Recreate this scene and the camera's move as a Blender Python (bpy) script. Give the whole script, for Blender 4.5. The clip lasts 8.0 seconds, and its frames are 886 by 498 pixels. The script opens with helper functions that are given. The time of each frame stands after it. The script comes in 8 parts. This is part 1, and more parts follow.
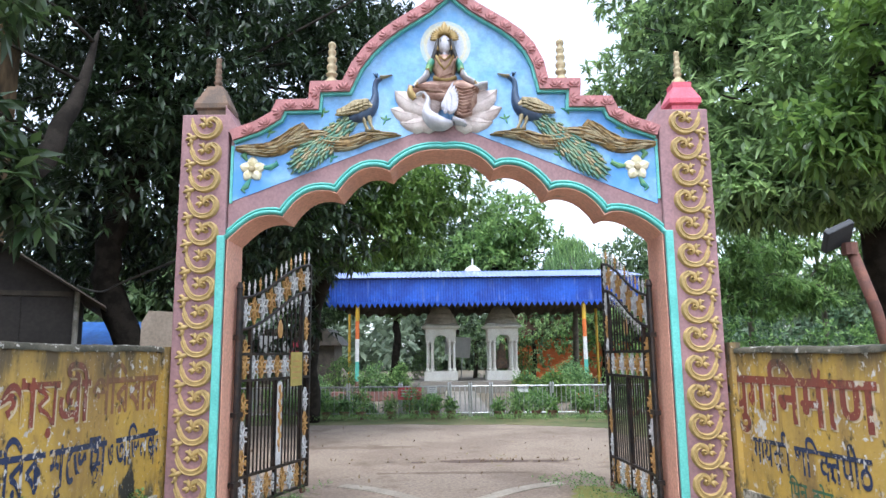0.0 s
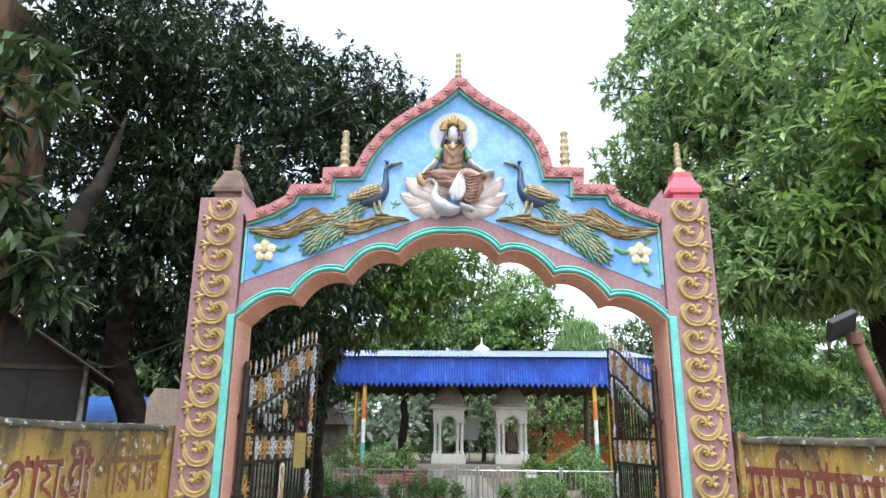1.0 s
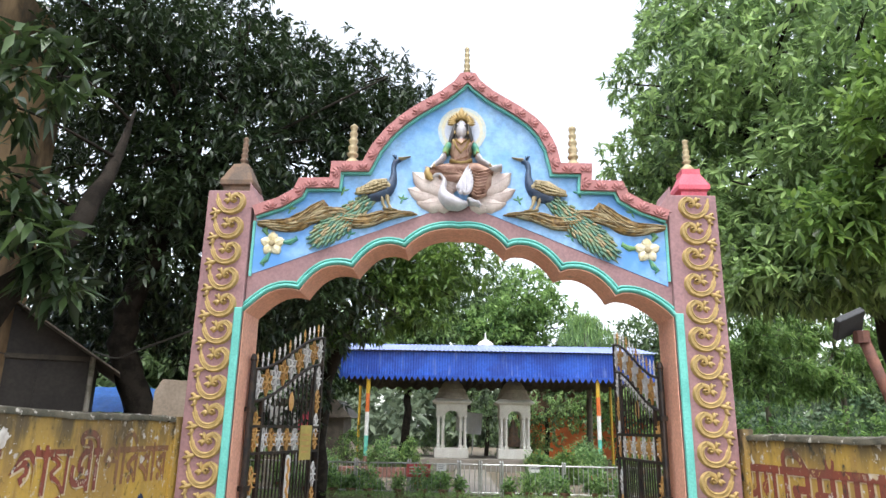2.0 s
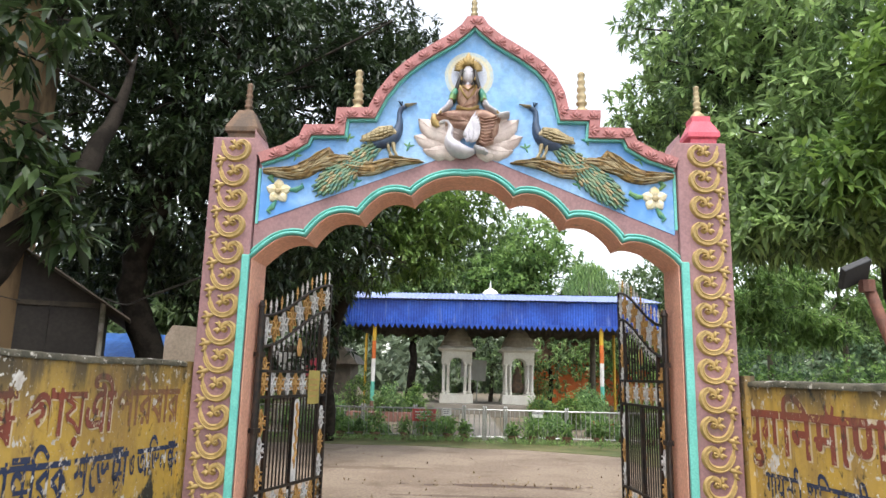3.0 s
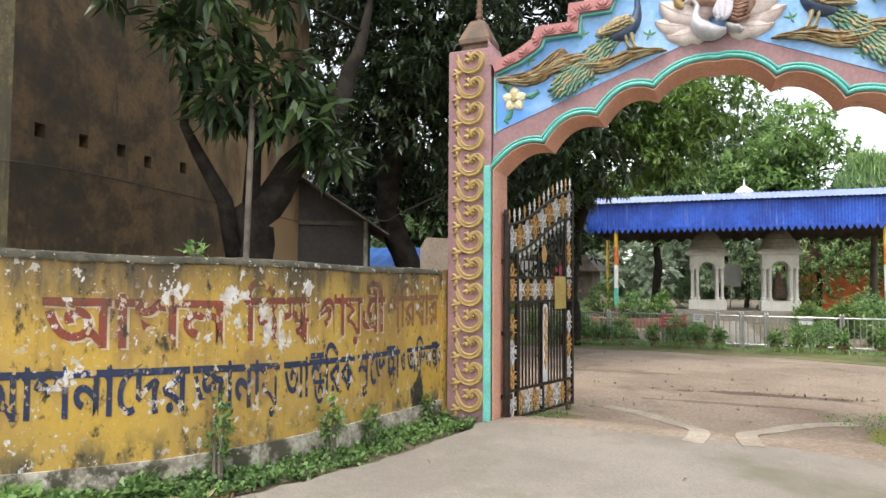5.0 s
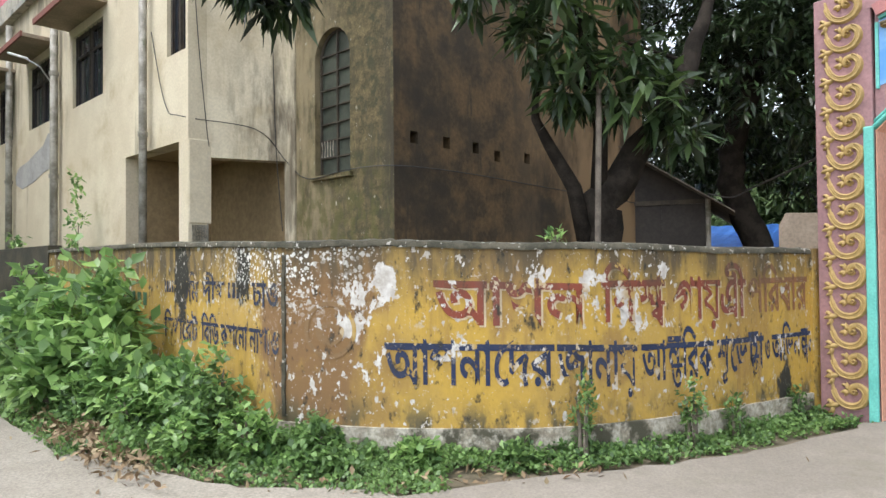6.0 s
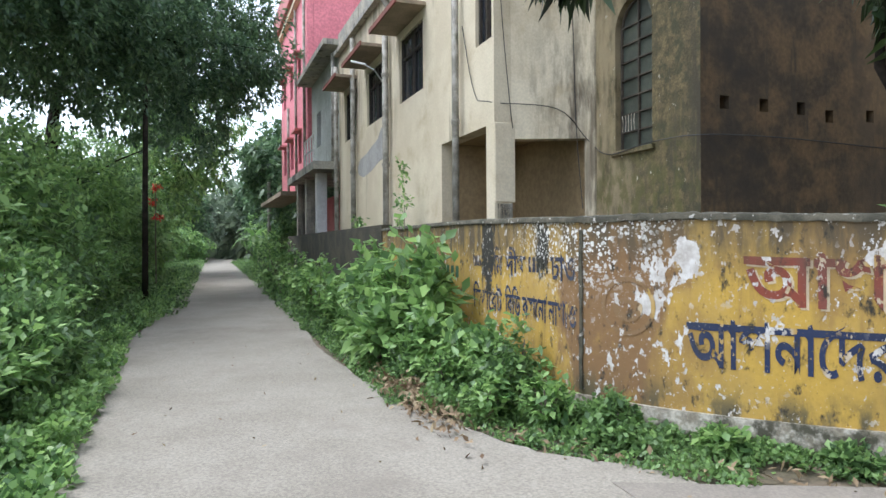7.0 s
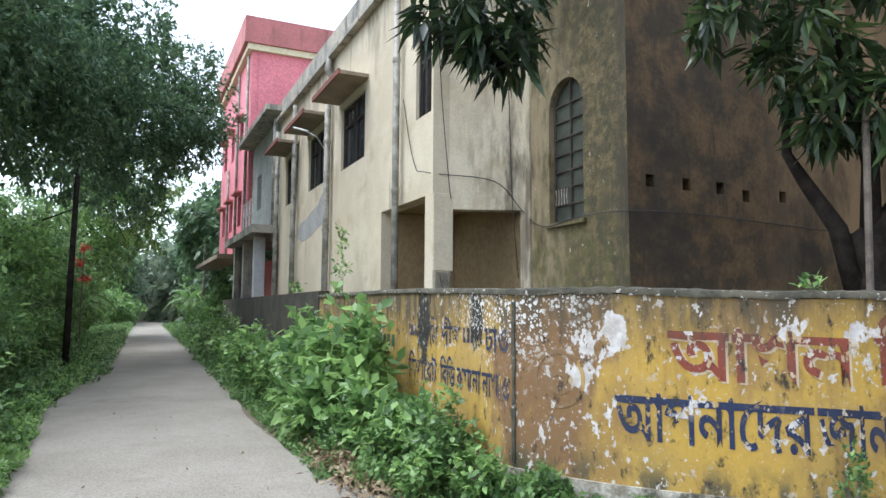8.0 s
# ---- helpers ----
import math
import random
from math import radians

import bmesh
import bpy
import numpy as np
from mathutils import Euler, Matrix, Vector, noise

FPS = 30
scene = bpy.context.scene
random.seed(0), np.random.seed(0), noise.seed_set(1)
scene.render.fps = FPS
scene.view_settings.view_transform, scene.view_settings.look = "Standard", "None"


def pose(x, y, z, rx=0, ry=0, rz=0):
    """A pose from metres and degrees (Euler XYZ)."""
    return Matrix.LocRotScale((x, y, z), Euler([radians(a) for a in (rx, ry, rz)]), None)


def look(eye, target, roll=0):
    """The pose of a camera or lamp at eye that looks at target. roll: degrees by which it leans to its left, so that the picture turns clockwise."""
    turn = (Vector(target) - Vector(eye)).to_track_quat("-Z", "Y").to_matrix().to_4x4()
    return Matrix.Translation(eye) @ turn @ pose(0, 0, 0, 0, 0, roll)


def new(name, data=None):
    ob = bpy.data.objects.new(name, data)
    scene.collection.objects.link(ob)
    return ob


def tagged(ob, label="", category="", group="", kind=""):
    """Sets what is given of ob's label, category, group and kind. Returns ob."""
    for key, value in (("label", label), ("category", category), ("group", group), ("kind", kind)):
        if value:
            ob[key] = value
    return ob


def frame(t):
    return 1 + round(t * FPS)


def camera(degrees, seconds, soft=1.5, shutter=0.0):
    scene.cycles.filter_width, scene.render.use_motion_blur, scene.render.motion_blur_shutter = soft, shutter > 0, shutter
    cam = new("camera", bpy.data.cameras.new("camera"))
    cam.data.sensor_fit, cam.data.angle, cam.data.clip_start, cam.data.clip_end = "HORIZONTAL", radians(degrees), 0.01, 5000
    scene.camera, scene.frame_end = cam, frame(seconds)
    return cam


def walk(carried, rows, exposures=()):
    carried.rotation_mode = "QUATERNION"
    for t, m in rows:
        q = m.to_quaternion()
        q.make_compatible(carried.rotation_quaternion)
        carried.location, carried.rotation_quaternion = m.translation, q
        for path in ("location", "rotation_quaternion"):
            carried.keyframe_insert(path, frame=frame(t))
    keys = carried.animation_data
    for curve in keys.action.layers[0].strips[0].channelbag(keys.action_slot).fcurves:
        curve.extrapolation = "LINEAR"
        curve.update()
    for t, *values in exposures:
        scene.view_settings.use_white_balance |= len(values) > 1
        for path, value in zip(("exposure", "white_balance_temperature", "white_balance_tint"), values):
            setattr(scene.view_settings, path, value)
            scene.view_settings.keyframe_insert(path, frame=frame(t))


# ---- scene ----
cam = camera(66.9, 8.0)
import itertools

PATH = [
    (0, pose(-0.018, 0.138, 1.521, 98.87, 0.66, 0.13)),
    (0.5, pose(0.017, 0.064, 1.537, 100.50, -2.59, 3.69)),
    (1, pose(0.032, 0.001, 1.552, 105.47, -0.41, 0.85)),
    (2.5, pose(-0.015, -0.011, 1.551, 103.87, -1.23, 1.21)),
    (3, pose(-0.012, -0.007, 1.538, 100.66, -1.27, 1.45)),
    (3.5, pose(-0.024, 0.015, 1.517, 97.07, -1.19, 2.82)),
    (4, pose(-0.022, 0.034, 1.498, 94.06, -0.74, 3.44)),
    (4.2, pose(-0.024, 0.036, 1.497, 93.26, -0.69, 3.72)),
    (5.3, pose(-0.113, 0.040, 1.518, 92.02, -0.19, 30.50)),
    (5.5, pose(-0.143, -0.011, 1.523, 91.42, 0.02, 35.50)),
    (6, pose(-0.216, -0.168, 1.518, 91.12, 0.51, 48.95)),
    (6.5, pose(-0.219, -0.179, 1.506, 89.20, 1.04, 64.52)),
    (7, pose(-0.198, -0.118, 1.476, 89.58, 0.36, 74.46)),
    (7.5, pose(-0.182, -0.071, 1.490, 89.89, 0.61, 73.10)),
    (8, pose(-0.137, -0.081, 1.528, 95.09, -0.31, 69.42)),
]
walk(cam, PATH, [(0.0, 0.74, 5750, 10), (1.0, 0.78, 6100, 10), (2.5, 0.68, 6550, 10), (4.0, 0.62, 6750, 10), (5.5, 0.71, 6650, 10), (6.0, 0.74, 6350, 10), (7.0, 0.58, 5900, 10), (8.0, 0.66, 5850, 10)])

# ---- sky and light: bright overcast day ----
world = bpy.data.worlds.new("world")
scene.world = world
world.use_nodes = True
wt = world.node_tree
sky = wt.nodes.new("ShaderNodeTexSky")
sky.sky_type, sky.sun_disc = "NISHITA", False
sky.sun_elevation, sky.sun_rotation = radians(66), radians(198)
sky.air_density, sky.dust_density, sky.ozone_density = 1.0, 2.0, 1.0
pale = wt.nodes.new("ShaderNodeHueSaturation")
pale.inputs["Saturation"].default_value = 0.36
pale.inputs["Value"].default_value = 1.0
wt.links.new(sky.outputs[0], pale.inputs["Color"])
wt.links.new(pale.outputs[0], wt.nodes["Background"].inputs[0])
wt.nodes["Background"].inputs[1].default_value = 0.31
sun = new("sun", bpy.data.lights.new("sun", "SUN"))
sun.data.energy, sun.data.angle, sun.data.color = 1.4, radians(30), (1.0, 0.985, 0.96)
sun.matrix_basis = look((0, 0, 30), (4, 12, 0))
scene.view_settings.exposure = 0.6


# ---- materials ----
def nodes_of(name):
    m = bpy.data.materials.new(name)
    m.use_nodes = True
    t = m.node_tree
    return m, t, t.nodes["Principled BSDF"]


def noise_tex(t, scale, detail=4.0, stretch=(1, 1, 1), shift=0.0):
    co = t.nodes.new("ShaderNodeTexCoord")
    mp = t.nodes.new("ShaderNodeMapping")
    mp.inputs["Scale"].default_value = stretch
    mp.inputs["Location"].default_value = (shift, shift * 0.7, shift * 1.3)
    n = t.nodes.new("ShaderNodeTexNoise")
    n.inputs["Scale"].default_value, n.inputs["Detail"].default_value = scale, detail
    n.inputs["Roughness"].default_value = 0.62
    t.links.new(co.outputs["Object"], mp.inputs[0])
    t.links.new(mp.outputs[0], n.inputs["Vector"])
    return n.outputs["Fac"]


def ramp(t, fac, lo, hi):
    r = t.nodes.new("ShaderNodeMapRange")
    r.interpolation_type = "SMOOTHSTEP"
    r.inputs["From Min"].default_value, r.inputs["From Max"].default_value = lo, hi
    t.links.new(fac, r.inputs["Value"])
    return r.outputs[0]


def blend(t, fac, a, b, mode="MIX"):
    m = t.nodes.new("ShaderNodeMix")
    m.data_type, m.blend_type = "RGBA", mode
    t.links.new(fac, m.inputs[0])
    for sock, v in ((m.inputs[6], a), (m.inputs[7], b)):
        if isinstance(v, tuple):
            sock.default_value = (*v, 1)
        else:
            t.links.new(v, sock)
    return m.outputs[2]


def times(t, a, b, op="MULTIPLY"):
    m = t.nodes.new("ShaderNodeMath")
    m.operation, m.use_clamp = op, True
    for sock, v in zip(m.inputs, (a, b)):
        if isinstance(v, (int, float)):
            sock.default_value = v
        else:
            t.links.new(v, sock)
    return m.outputs[0]


def relief(t, p, scale, strength, dist=0.01, stretch=(1, 1, 1)):
    b = t.nodes.new("ShaderNodeBump")
    b.inputs["Strength"].default_value, b.inputs["Distance"].default_value = strength, dist
    t.links.new(noise_tex(t, scale, 6, stretch), b.inputs["Height"])
    t.links.new(b.outputs[0], p.inputs["Normal"])


def surface(name, c1, c2, scale=2.0, rough=0.75, metal=0.0, bump=0.25, bscale=45.0, stain=None, streak=None, lo=0.38, hi=0.62, grain=None, soft=0.0):
    """Two tones by noise, a finer grain, and optional stains or vertical streaks (colour, scale, from, to)."""
    m, t, p = nodes_of(name)
    col = blend(t, ramp(t, noise_tex(t, scale), lo, hi), c1, c2)
    g0, g1 = 0.82 + soft, 1.12 - soft * 0.6
    grain = blend(t, ramp(t, noise_tex(t, grain or scale * 14, 5, shift=3.0), 0.3, 0.7), (g0, g0, g0), (g1, g1, g1))
    one = t.nodes.new("ShaderNodeValue")
    one.outputs[0].default_value = 1.0
    col = blend(t, one.outputs[0], col, grain, "MULTIPLY")
    if stain:
        c, s, a, b = stain
        col = blend(t, ramp(t, noise_tex(t, s, 8, shift=7.0), a, b), col, c)
    if streak:
        c, s, a, b = streak
        col = blend(t, ramp(t, noise_tex(t, s, 8, (1, 1, 0.12), 11.0), a, b), col, c)
    t.links.new(col, p.inputs["Base Color"])
    p.inputs["Roughness"].default_value, p.inputs["Metallic"].default_value = rough, metal
    if bump:
        relief(t, p, bscale, bump)
    return m


def leafy(name, dark, mid, light, rough=0.42, thin=0.25):
    """Leaves: each one its own tone, with some light let through."""
    m, t, p = nodes_of(name)
    g = t.nodes.new("ShaderNodeNewGeometry")
    r = t.nodes.new("ShaderNodeValToRGB")
    r.color_ramp.elements[0].color, r.color_ramp.elements[1].color = (*dark, 1), (*light, 1)
    r.color_ramp.elements[0].position, r.color_ramp.elements[1].position = 0.1, 0.95
    e = r.color_ramp.elements.new(0.55)
    e.color = (*mid, 1)
    t.links.new(g.outputs["Random Per Island"], r.inputs[0])
    col = blend(t, ramp(t, noise_tex(t, 0.6, 3), 0.35, 0.68), r.outputs[0], light)
    half = t.nodes.new("ShaderNodeValue")
    half.outputs[0].default_value = 0.35
    col = blend(t, half.outputs[0], r.outputs[0], col)
    t.links.new(col, p.inputs["Base Color"])
    p.inputs["Roughness"].default_value = rough
    tr = t.nodes.new("ShaderNodeBsdfTranslucent")
    t.links.new(col, tr.inputs[0])
    mx = t.nodes.new("ShaderNodeMixShader")
    mx.inputs[0].default_value = thin
    t.links.new(p.outputs[0], mx.inputs[1])
    t.links.new(tr.outputs[0], mx.inputs[2])
    t.links.new(mx.outputs[0], t.nodes["Material Output"].inputs["Surface"])
    return m


def painted_wall(name, paint, paint2, letters=False, wear=0.0):
    """Old distemper: blotches, rain streaks, mould, white lime showing where the paint has flaked."""
    m, t, p = nodes_of(name)
    co = t.nodes.new("ShaderNodeTexCoord")
    sep = t.nodes.new("ShaderNodeSeparateXYZ")
    t.links.new(co.outputs["Object"], sep.inputs[0])
    high = sep.outputs[2]

    def near(p, r0, r1, squash=1.0):
        d = t.nodes.new("ShaderNodeVectorMath")
        d.operation = "DISTANCE"
        d.inputs[1].default_value = (p[0], p[1], p[2] * squash)
        mp = t.nodes.new("ShaderNodeMapping")
        mp.inputs["Scale"].default_value = (1, 1, squash)
        t.links.new(co.outputs["Object"], mp.inputs[0])
        t.links.new(mp.outputs[0], d.inputs[0])
        return ramp(t, d.outputs["Value"], r1, r0)

    def broken(mask, scale, shift, soft=0.22, stretch=(1, 1, 0.6)):
        """A patch with a ragged outline."""
        n = noise_tex(t, scale, 9, stretch, shift)
        return ramp(t, times(t, n, times(t, mask, 0.42), "ADD"), 0.6, 0.6 + soft)
    col = blend(t, ramp(t, noise_tex(t, 1.6, 5), 0.36, 0.64), paint, paint2)
    col = blend(t, times(t, ramp(t, noise_tex(t, 30.0, 6, (1, 1, 1), 6.0), 0.35, 0.75), 0.35), col, tuple(v * 0.72 for v in paint))
    # thin rain streaks, then broad dirty washes
    brown = (0.24, 0.145, 0.05) if not letters else tuple(v * 0.75 + 0.015 for v in paint)
    col = blend(t, times(t, ramp(t, noise_tex(t, 7.0, 8, (1, 1, 0.1), 5.0), 0.5, 0.72), 0.75), col, brown)
    col = blend(t, times(t, ramp(t, noise_tex(t, 1.5, 8, (1, 1, 0.45), 9.0), 0.54, 0.7), 0.8), col, (0.17, 0.105, 0.05) if not letters else tuple(v * 0.8 + 0.02 for v in paint))
    col = blend(t, times(t, ramp(t, noise_tex(t, 42.0, 3, (1, 1, 1), 16.0), 0.66, 0.7), 0.6), col, (0.12, 0.08, 0.04))
    # damp brown patches at the bend, over the far letters and below the bright lime scar
    for c, r0, r1, k in (((-5.2, 2.62, 0.85), 0.3, 0.75, 1.0), ((-5.0, 2.75, 1.45), 0.2, 0.7, 0.9), ((-3.9, 3.75, 1.5), 0.05, 0.6, 0.6), ((-4.75, 2.88, 0.35), 0.0, 0.5, 0.5), ((-3.08, 5.9, 1.1), 0.1, 0.7, 0.4), ((-3.45, 4.5, 0.75), 0.02, 0.3, 0.5), ((-4.55, 3.1, 0.7), 0.0, 0.3, 0.45)):
        spot = times(t, broken(near(c, r0, r1, 0.7), 4.0, 40.0 + c[0]), k)
        col = blend(t, spot, col, (0.21, 0.12, 0.05) if not letters else tuple(v * 0.6 + 0.03 for v in paint))
    # black mould creeping down from the coping and up from the plinth
    top = ramp(t, high, 1.12, 1.56)
    drip = ramp(t, noise_tex(t, 6.0, 8, (1, 1, 0.22), 2.0), 0.38, 0.6)
    col = blend(t, times(t, top, drip), col, (0.07, 0.055, 0.032))
    col = blend(t, times(t, ramp(t, high, 1.3, 1.6), 0.5), col, (0.13, 0.095, 0.05))
    foot = times(t, ramp(t, high, 0.5, 0.2), ramp(t, noise_tex(t, 5.0, 7, (1, 1, 0.5), 23.0), 0.45, 0.62))
    col = blend(t, foot, col, (0.10, 0.085, 0.045))
    for c, r0, r1 in (((-6.0, 2.46, 1.42), 0.02, 0.2), ((-7.35, 2.4, 1.4), 0.05, 0.3), ((4.35, 3.45, 1.36), 0.02, 0.16), ((-2.9, 6.5, 0.3), 0.02, 0.18)):
        col = blend(t, broken(near(c, r0, r1, 0.45), 9.0, 50.0 + c[0], 0.12), col, (0.03, 0.028, 0.02))
    # flaked scars where lime shows: a few large ones and many crumbs between them
    lime = blend(t, ramp(t, noise_tex(t, 12, 5), 0.3, 0.7), (0.42, 0.38, 0.33), (0.66, 0.64, 0.6))
    fl = None
    for c, r1 in (((-4.78, 2.88, 1.0), 0.23), ((-4.75, 2.9, 1.3), 0.2), ((-4.6, 3.02, 1.37), 0.18), ((-3.55, 4.3, 1.28), 0.22), ((-3.42, 4.62, 1.2), 0.2), ((-3.3, 4.95, 1.38), 0.16), ((-3.37, 4.72, 0.98), 0.14), ((-5.1, 2.68, 0.62), 0.16), ((-4.69, 2.94, 0.74), 0.15), ((-3.75, 3.92, 1.35), 0.14), ((3.3, 4.95, 1.08), 0.17), ((3.4, 4.7, 0.95), 0.15), ((3.12, 5.6, 1.0), 0.12), ((3.5, 4.45, 1.15), 0.14), ((2.95, 6.5, 0.85), 0.2)):
        torn = times(t, noise_tex(t, 9.0, 9, (1, 1, 0.6), 60.0), times(t, near(c, 0.0, r1 * 1.25, 0.7), 0.175), "ADD")
        scar = ramp(t, torn, 0.645, 0.665)
        fl = scar if fl is None else times(t, fl, scar, "MAXIMUM")
    crumb = times(t, ramp(t, noise_tex(t, 15.0, 6, (1, 1, 0.8), 33.0), 0.6, 0.625), ramp(t, noise_tex(t, 1.3, 3, (1, 1, 1), 14.0), 0.4, 0.58))
    fl = times(t, fl, crumb, "MAXIMUM")
    specks = ramp(t, noise_tex(t, 48.0, 4, (1, 1, 0.9), 71.0), 0.665, 0.69)
    fl = times(t, fl, times(t, specks, 0.85), "MAXIMUM")
    if wear:
        fl = times(t, fl, ramp(t, noise_tex(t, 11.0, 8, (1, 1, 0.7), 83.0), 0.64 - wear, 0.66 - wear), "MAXIMUM")
    col = blend(t, fl, col, lime if not letters else blend(t, ramp(t, noise_tex(t, 2.0, 3, shift=91.0), 0.4, 0.6), lime, (0.4, 0.26, 0.07)))
    # white lichen spots of many sizes under the coping round the bend
    wob = t.nodes.new("ShaderNodeTexNoise")
    wob.inputs["Scale"].default_value = 30.0
    add = t.nodes.new("ShaderNodeVectorMath")
    add.operation = "MULTIPLY_ADD"
    add.inputs[1].default_value = (0.03, 0.03, 0.03)
    t.links.new(co.outputs["Object"], wob.inputs["Vector"])
    t.links.new(wob.outputs["Color"], add.inputs[0])
    t.links.new(co.outputs["Object"], add.inputs[2])
    spots = None
    for scale, lo, hi in ((17.0, 0.3, 0.42), (34.0, 0.3, 0.4)):
        vo = t.nodes.new("ShaderNodeTexVoronoi")
        vo.inputs["Scale"].default_value = scale
        t.links.new(add.outputs[0], vo.inputs["Vector"])
        sp = t.nodes.new("ShaderNodeSeparateColor")
        t.links.new(vo.outputs["Color"], sp.inputs[0])
        one = times(t, ramp(t, vo.outputs["Distance"], hi, lo), ramp(t, sp.outputs[0], 0.15, 0.3))
        spots = one if spots is None else times(t, spots, one, "MAXIMUM")
    where = times(t, near((-5.45, 2.5, 1.62), 0.35, 1.35, 1.9), ramp(t, noise_tex(t, 2.6, 4, (1, 1, 1), 4.0), 0.33, 0.47))
    if not letters:
        col = blend(t, times(t, spots, where), col, (0.68, 0.67, 0.62))
    t.links.new(col, p.inputs["Base Color"])
    p.inputs["Roughness"].default_value = 0.9
    b = t.nodes.new("ShaderNodeBump")
    b.inputs["Strength"].default_value, b.inputs["Distance"].default_value = 0.5, 0.008
    t.links.new(times(t, noise_tex(t, 26, 8), fl, "SUBTRACT"), b.inputs["Height"])
    t.links.new(b.outputs[0], p.inputs["Normal"])
    return m


M_YELLOW = painted_wall("yellow wall paint", (0.49, 0.315, 0.055), (0.42, 0.275, 0.07))
M_RED_TEXT = painted_wall("red letter paint", (0.23, 0.055, 0.03), (0.17, 0.045, 0.03), True, 0.03)
M_BLUE_TEXT = painted_wall("blue letter paint", (0.02, 0.032, 0.078), (0.018, 0.025, 0.055), True, 0.07)
M_GREEN_TEXT = painted_wall("green letter paint", (0.05, 0.13, 0.06), (0.04, 0.09, 0.05), True)
M_FADED_RED = painted_wall("faded red letter paint", (0.27, 0.13, 0.05), (0.22, 0.1, 0.05), True, 0.02)
M_FADED = painted_wall("faded brown paint", (0.30, 0.165, 0.05), (0.25, 0.135, 0.045), True)
M_CREAM_EDGE = painted_wall("pale letter edging", (0.62, 0.5, 0.32), (0.55, 0.42, 0.25), True)
M_PLINTH = surface("bare lime plinth", (0.5, 0.46, 0.38), (0.27, 0.235, 0.175), 9.0, 0.92, bump=0.8, bscale=30, stain=((0.075, 0.07, 0.045), 3.5, 0.48, 0.58), grain=40.0, soft=-0.1)
M_COPING = surface("mossy cement coping", (0.1, 0.09, 0.062), (0.045, 0.043, 0.028), 6.0, 0.94, bump=0.9, bscale=30, stain=((0.4, 0.38, 0.33), 12, 0.6, 0.64))
M_DARK_WALL = surface("mossy dark wall", (0.075, 0.065, 0.04), (0.04, 0.037, 0.025), 2.0, 0.95, bump=0.5)
M_TRACK = surface("gate track cement", (0.38, 0.33, 0.26), (0.29, 0.245, 0.19), 2.0, 0.95, bump=0.4)
M_CONCRETE = surface("worn road concrete", (0.283, 0.257, 0.21), (0.238, 0.214, 0.172), 0.6, 0.9, bump=0.5, bscale=110, stain=((0.195, 0.17, 0.138), 0.8, 0.52, 0.75), grain=55.0, soft=-0.1)
M_APRON = surface("gate apron concrete", (0.25, 0.223, 0.185), (0.198, 0.175, 0.143), 0.5, 0.9, bump=0.3, bscale=150, stain=((0.14, 0.128, 0.085), 0.8, 0.5, 0.72), grain=60.0, soft=0.0)
M_EARTH = surface("trodden yard earth", (0.29, 0.225, 0.165), (0.22, 0.165, 0.12), 0.6, 0.95, bump=0.6, bscale=50, stain=((0.15, 0.105, 0.07), 1.0, 0.52, 0.7), grain=22.0, soft=-0.12)
_t = M_EARTH.node_tree
_p = _t.nodes["Principled BSDF"]
_old = _p.inputs["Base Color"].links[0].from_socket
_co = _t.nodes.new("ShaderNodeTexCoord")
for _c, _sc, _r, _tone, _k in (((1.75, 8.3, 0), (1.2, 0.8, 0), 0.75, (0.17, 0.165, 0.03), 0.95), ((-1.75, 8.1, 0), (1.3, 0.9, 0), 0.65, (0.12, 0.12, 0.03), 0.9), ((0.6, 10.9, 0), (0.4, 3.2, 0), 0.9, (0.085, 0.05, 0.035), 0.9), ((0.2, 9.9, 0), (0.4, 4.5, 0), 0.8, (0.11, 0.07, 0.045), 0.7), ((-1.6, 12.6, 0), (0.5, 2.5, 0), 0.9, (0.13, 0.085, 0.055), 0.6)):
    _m = _t.nodes.new("ShaderNodeMapping")
    _m.inputs["Scale"].default_value = _sc
    _d = _t.nodes.new("ShaderNodeVectorMath")
    _d.operation = "DISTANCE"
    _d.inputs[1].default_value = (_c[0] * _sc[0], _c[1] * _sc[1], 0)
    _t.links.new(_co.outputs["Object"], _m.inputs[0])
    _t.links.new(_m.outputs[0], _d.inputs[0])
    _spot = ramp(_t, times(_t, noise_tex(_t, 3.0, 9, (1, 1, 1), 12.0 + _c[0]), times(_t, ramp(_t, _d.outputs["Value"], _r, 0.1), 0.4), "ADD"), 0.66, 0.78)
    _old = blend(_t, times(_t, _spot, _k), _old, _tone)
_t.links.new(_old, _p.inputs["Base Color"])
M_SOIL = surface("verge soil", (0.165, 0.13, 0.09), (0.105, 0.09, 0.055), 1.5, 0.97, bump=0.6, bscale=25)
M_GRASS_SOIL = surface("mossy grass soil", (0.10, 0.12, 0.035), (0.16, 0.15, 0.06), 1.2, 0.95, bump=0.5, bscale=60)
M_PINK = surface("mauve pink gate paint", (0.315, 0.172, 0.172), (0.265, 0.146, 0.15), 2.2, 0.62, bump=0.15, stain=((0.2, 0.125, 0.11), 2.0, 0.56, 0.75), streak=((0.22, 0.125, 0.115), 5.0, 0.56, 0.75))
M_BORDER = surface("rose pink border paint", (0.43, 0.17, 0.16), (0.36, 0.145, 0.135), 5.0, 0.55, bump=0.2, stain=((0.26, 0.12, 0.1), 6.0, 0.6, 0.72))
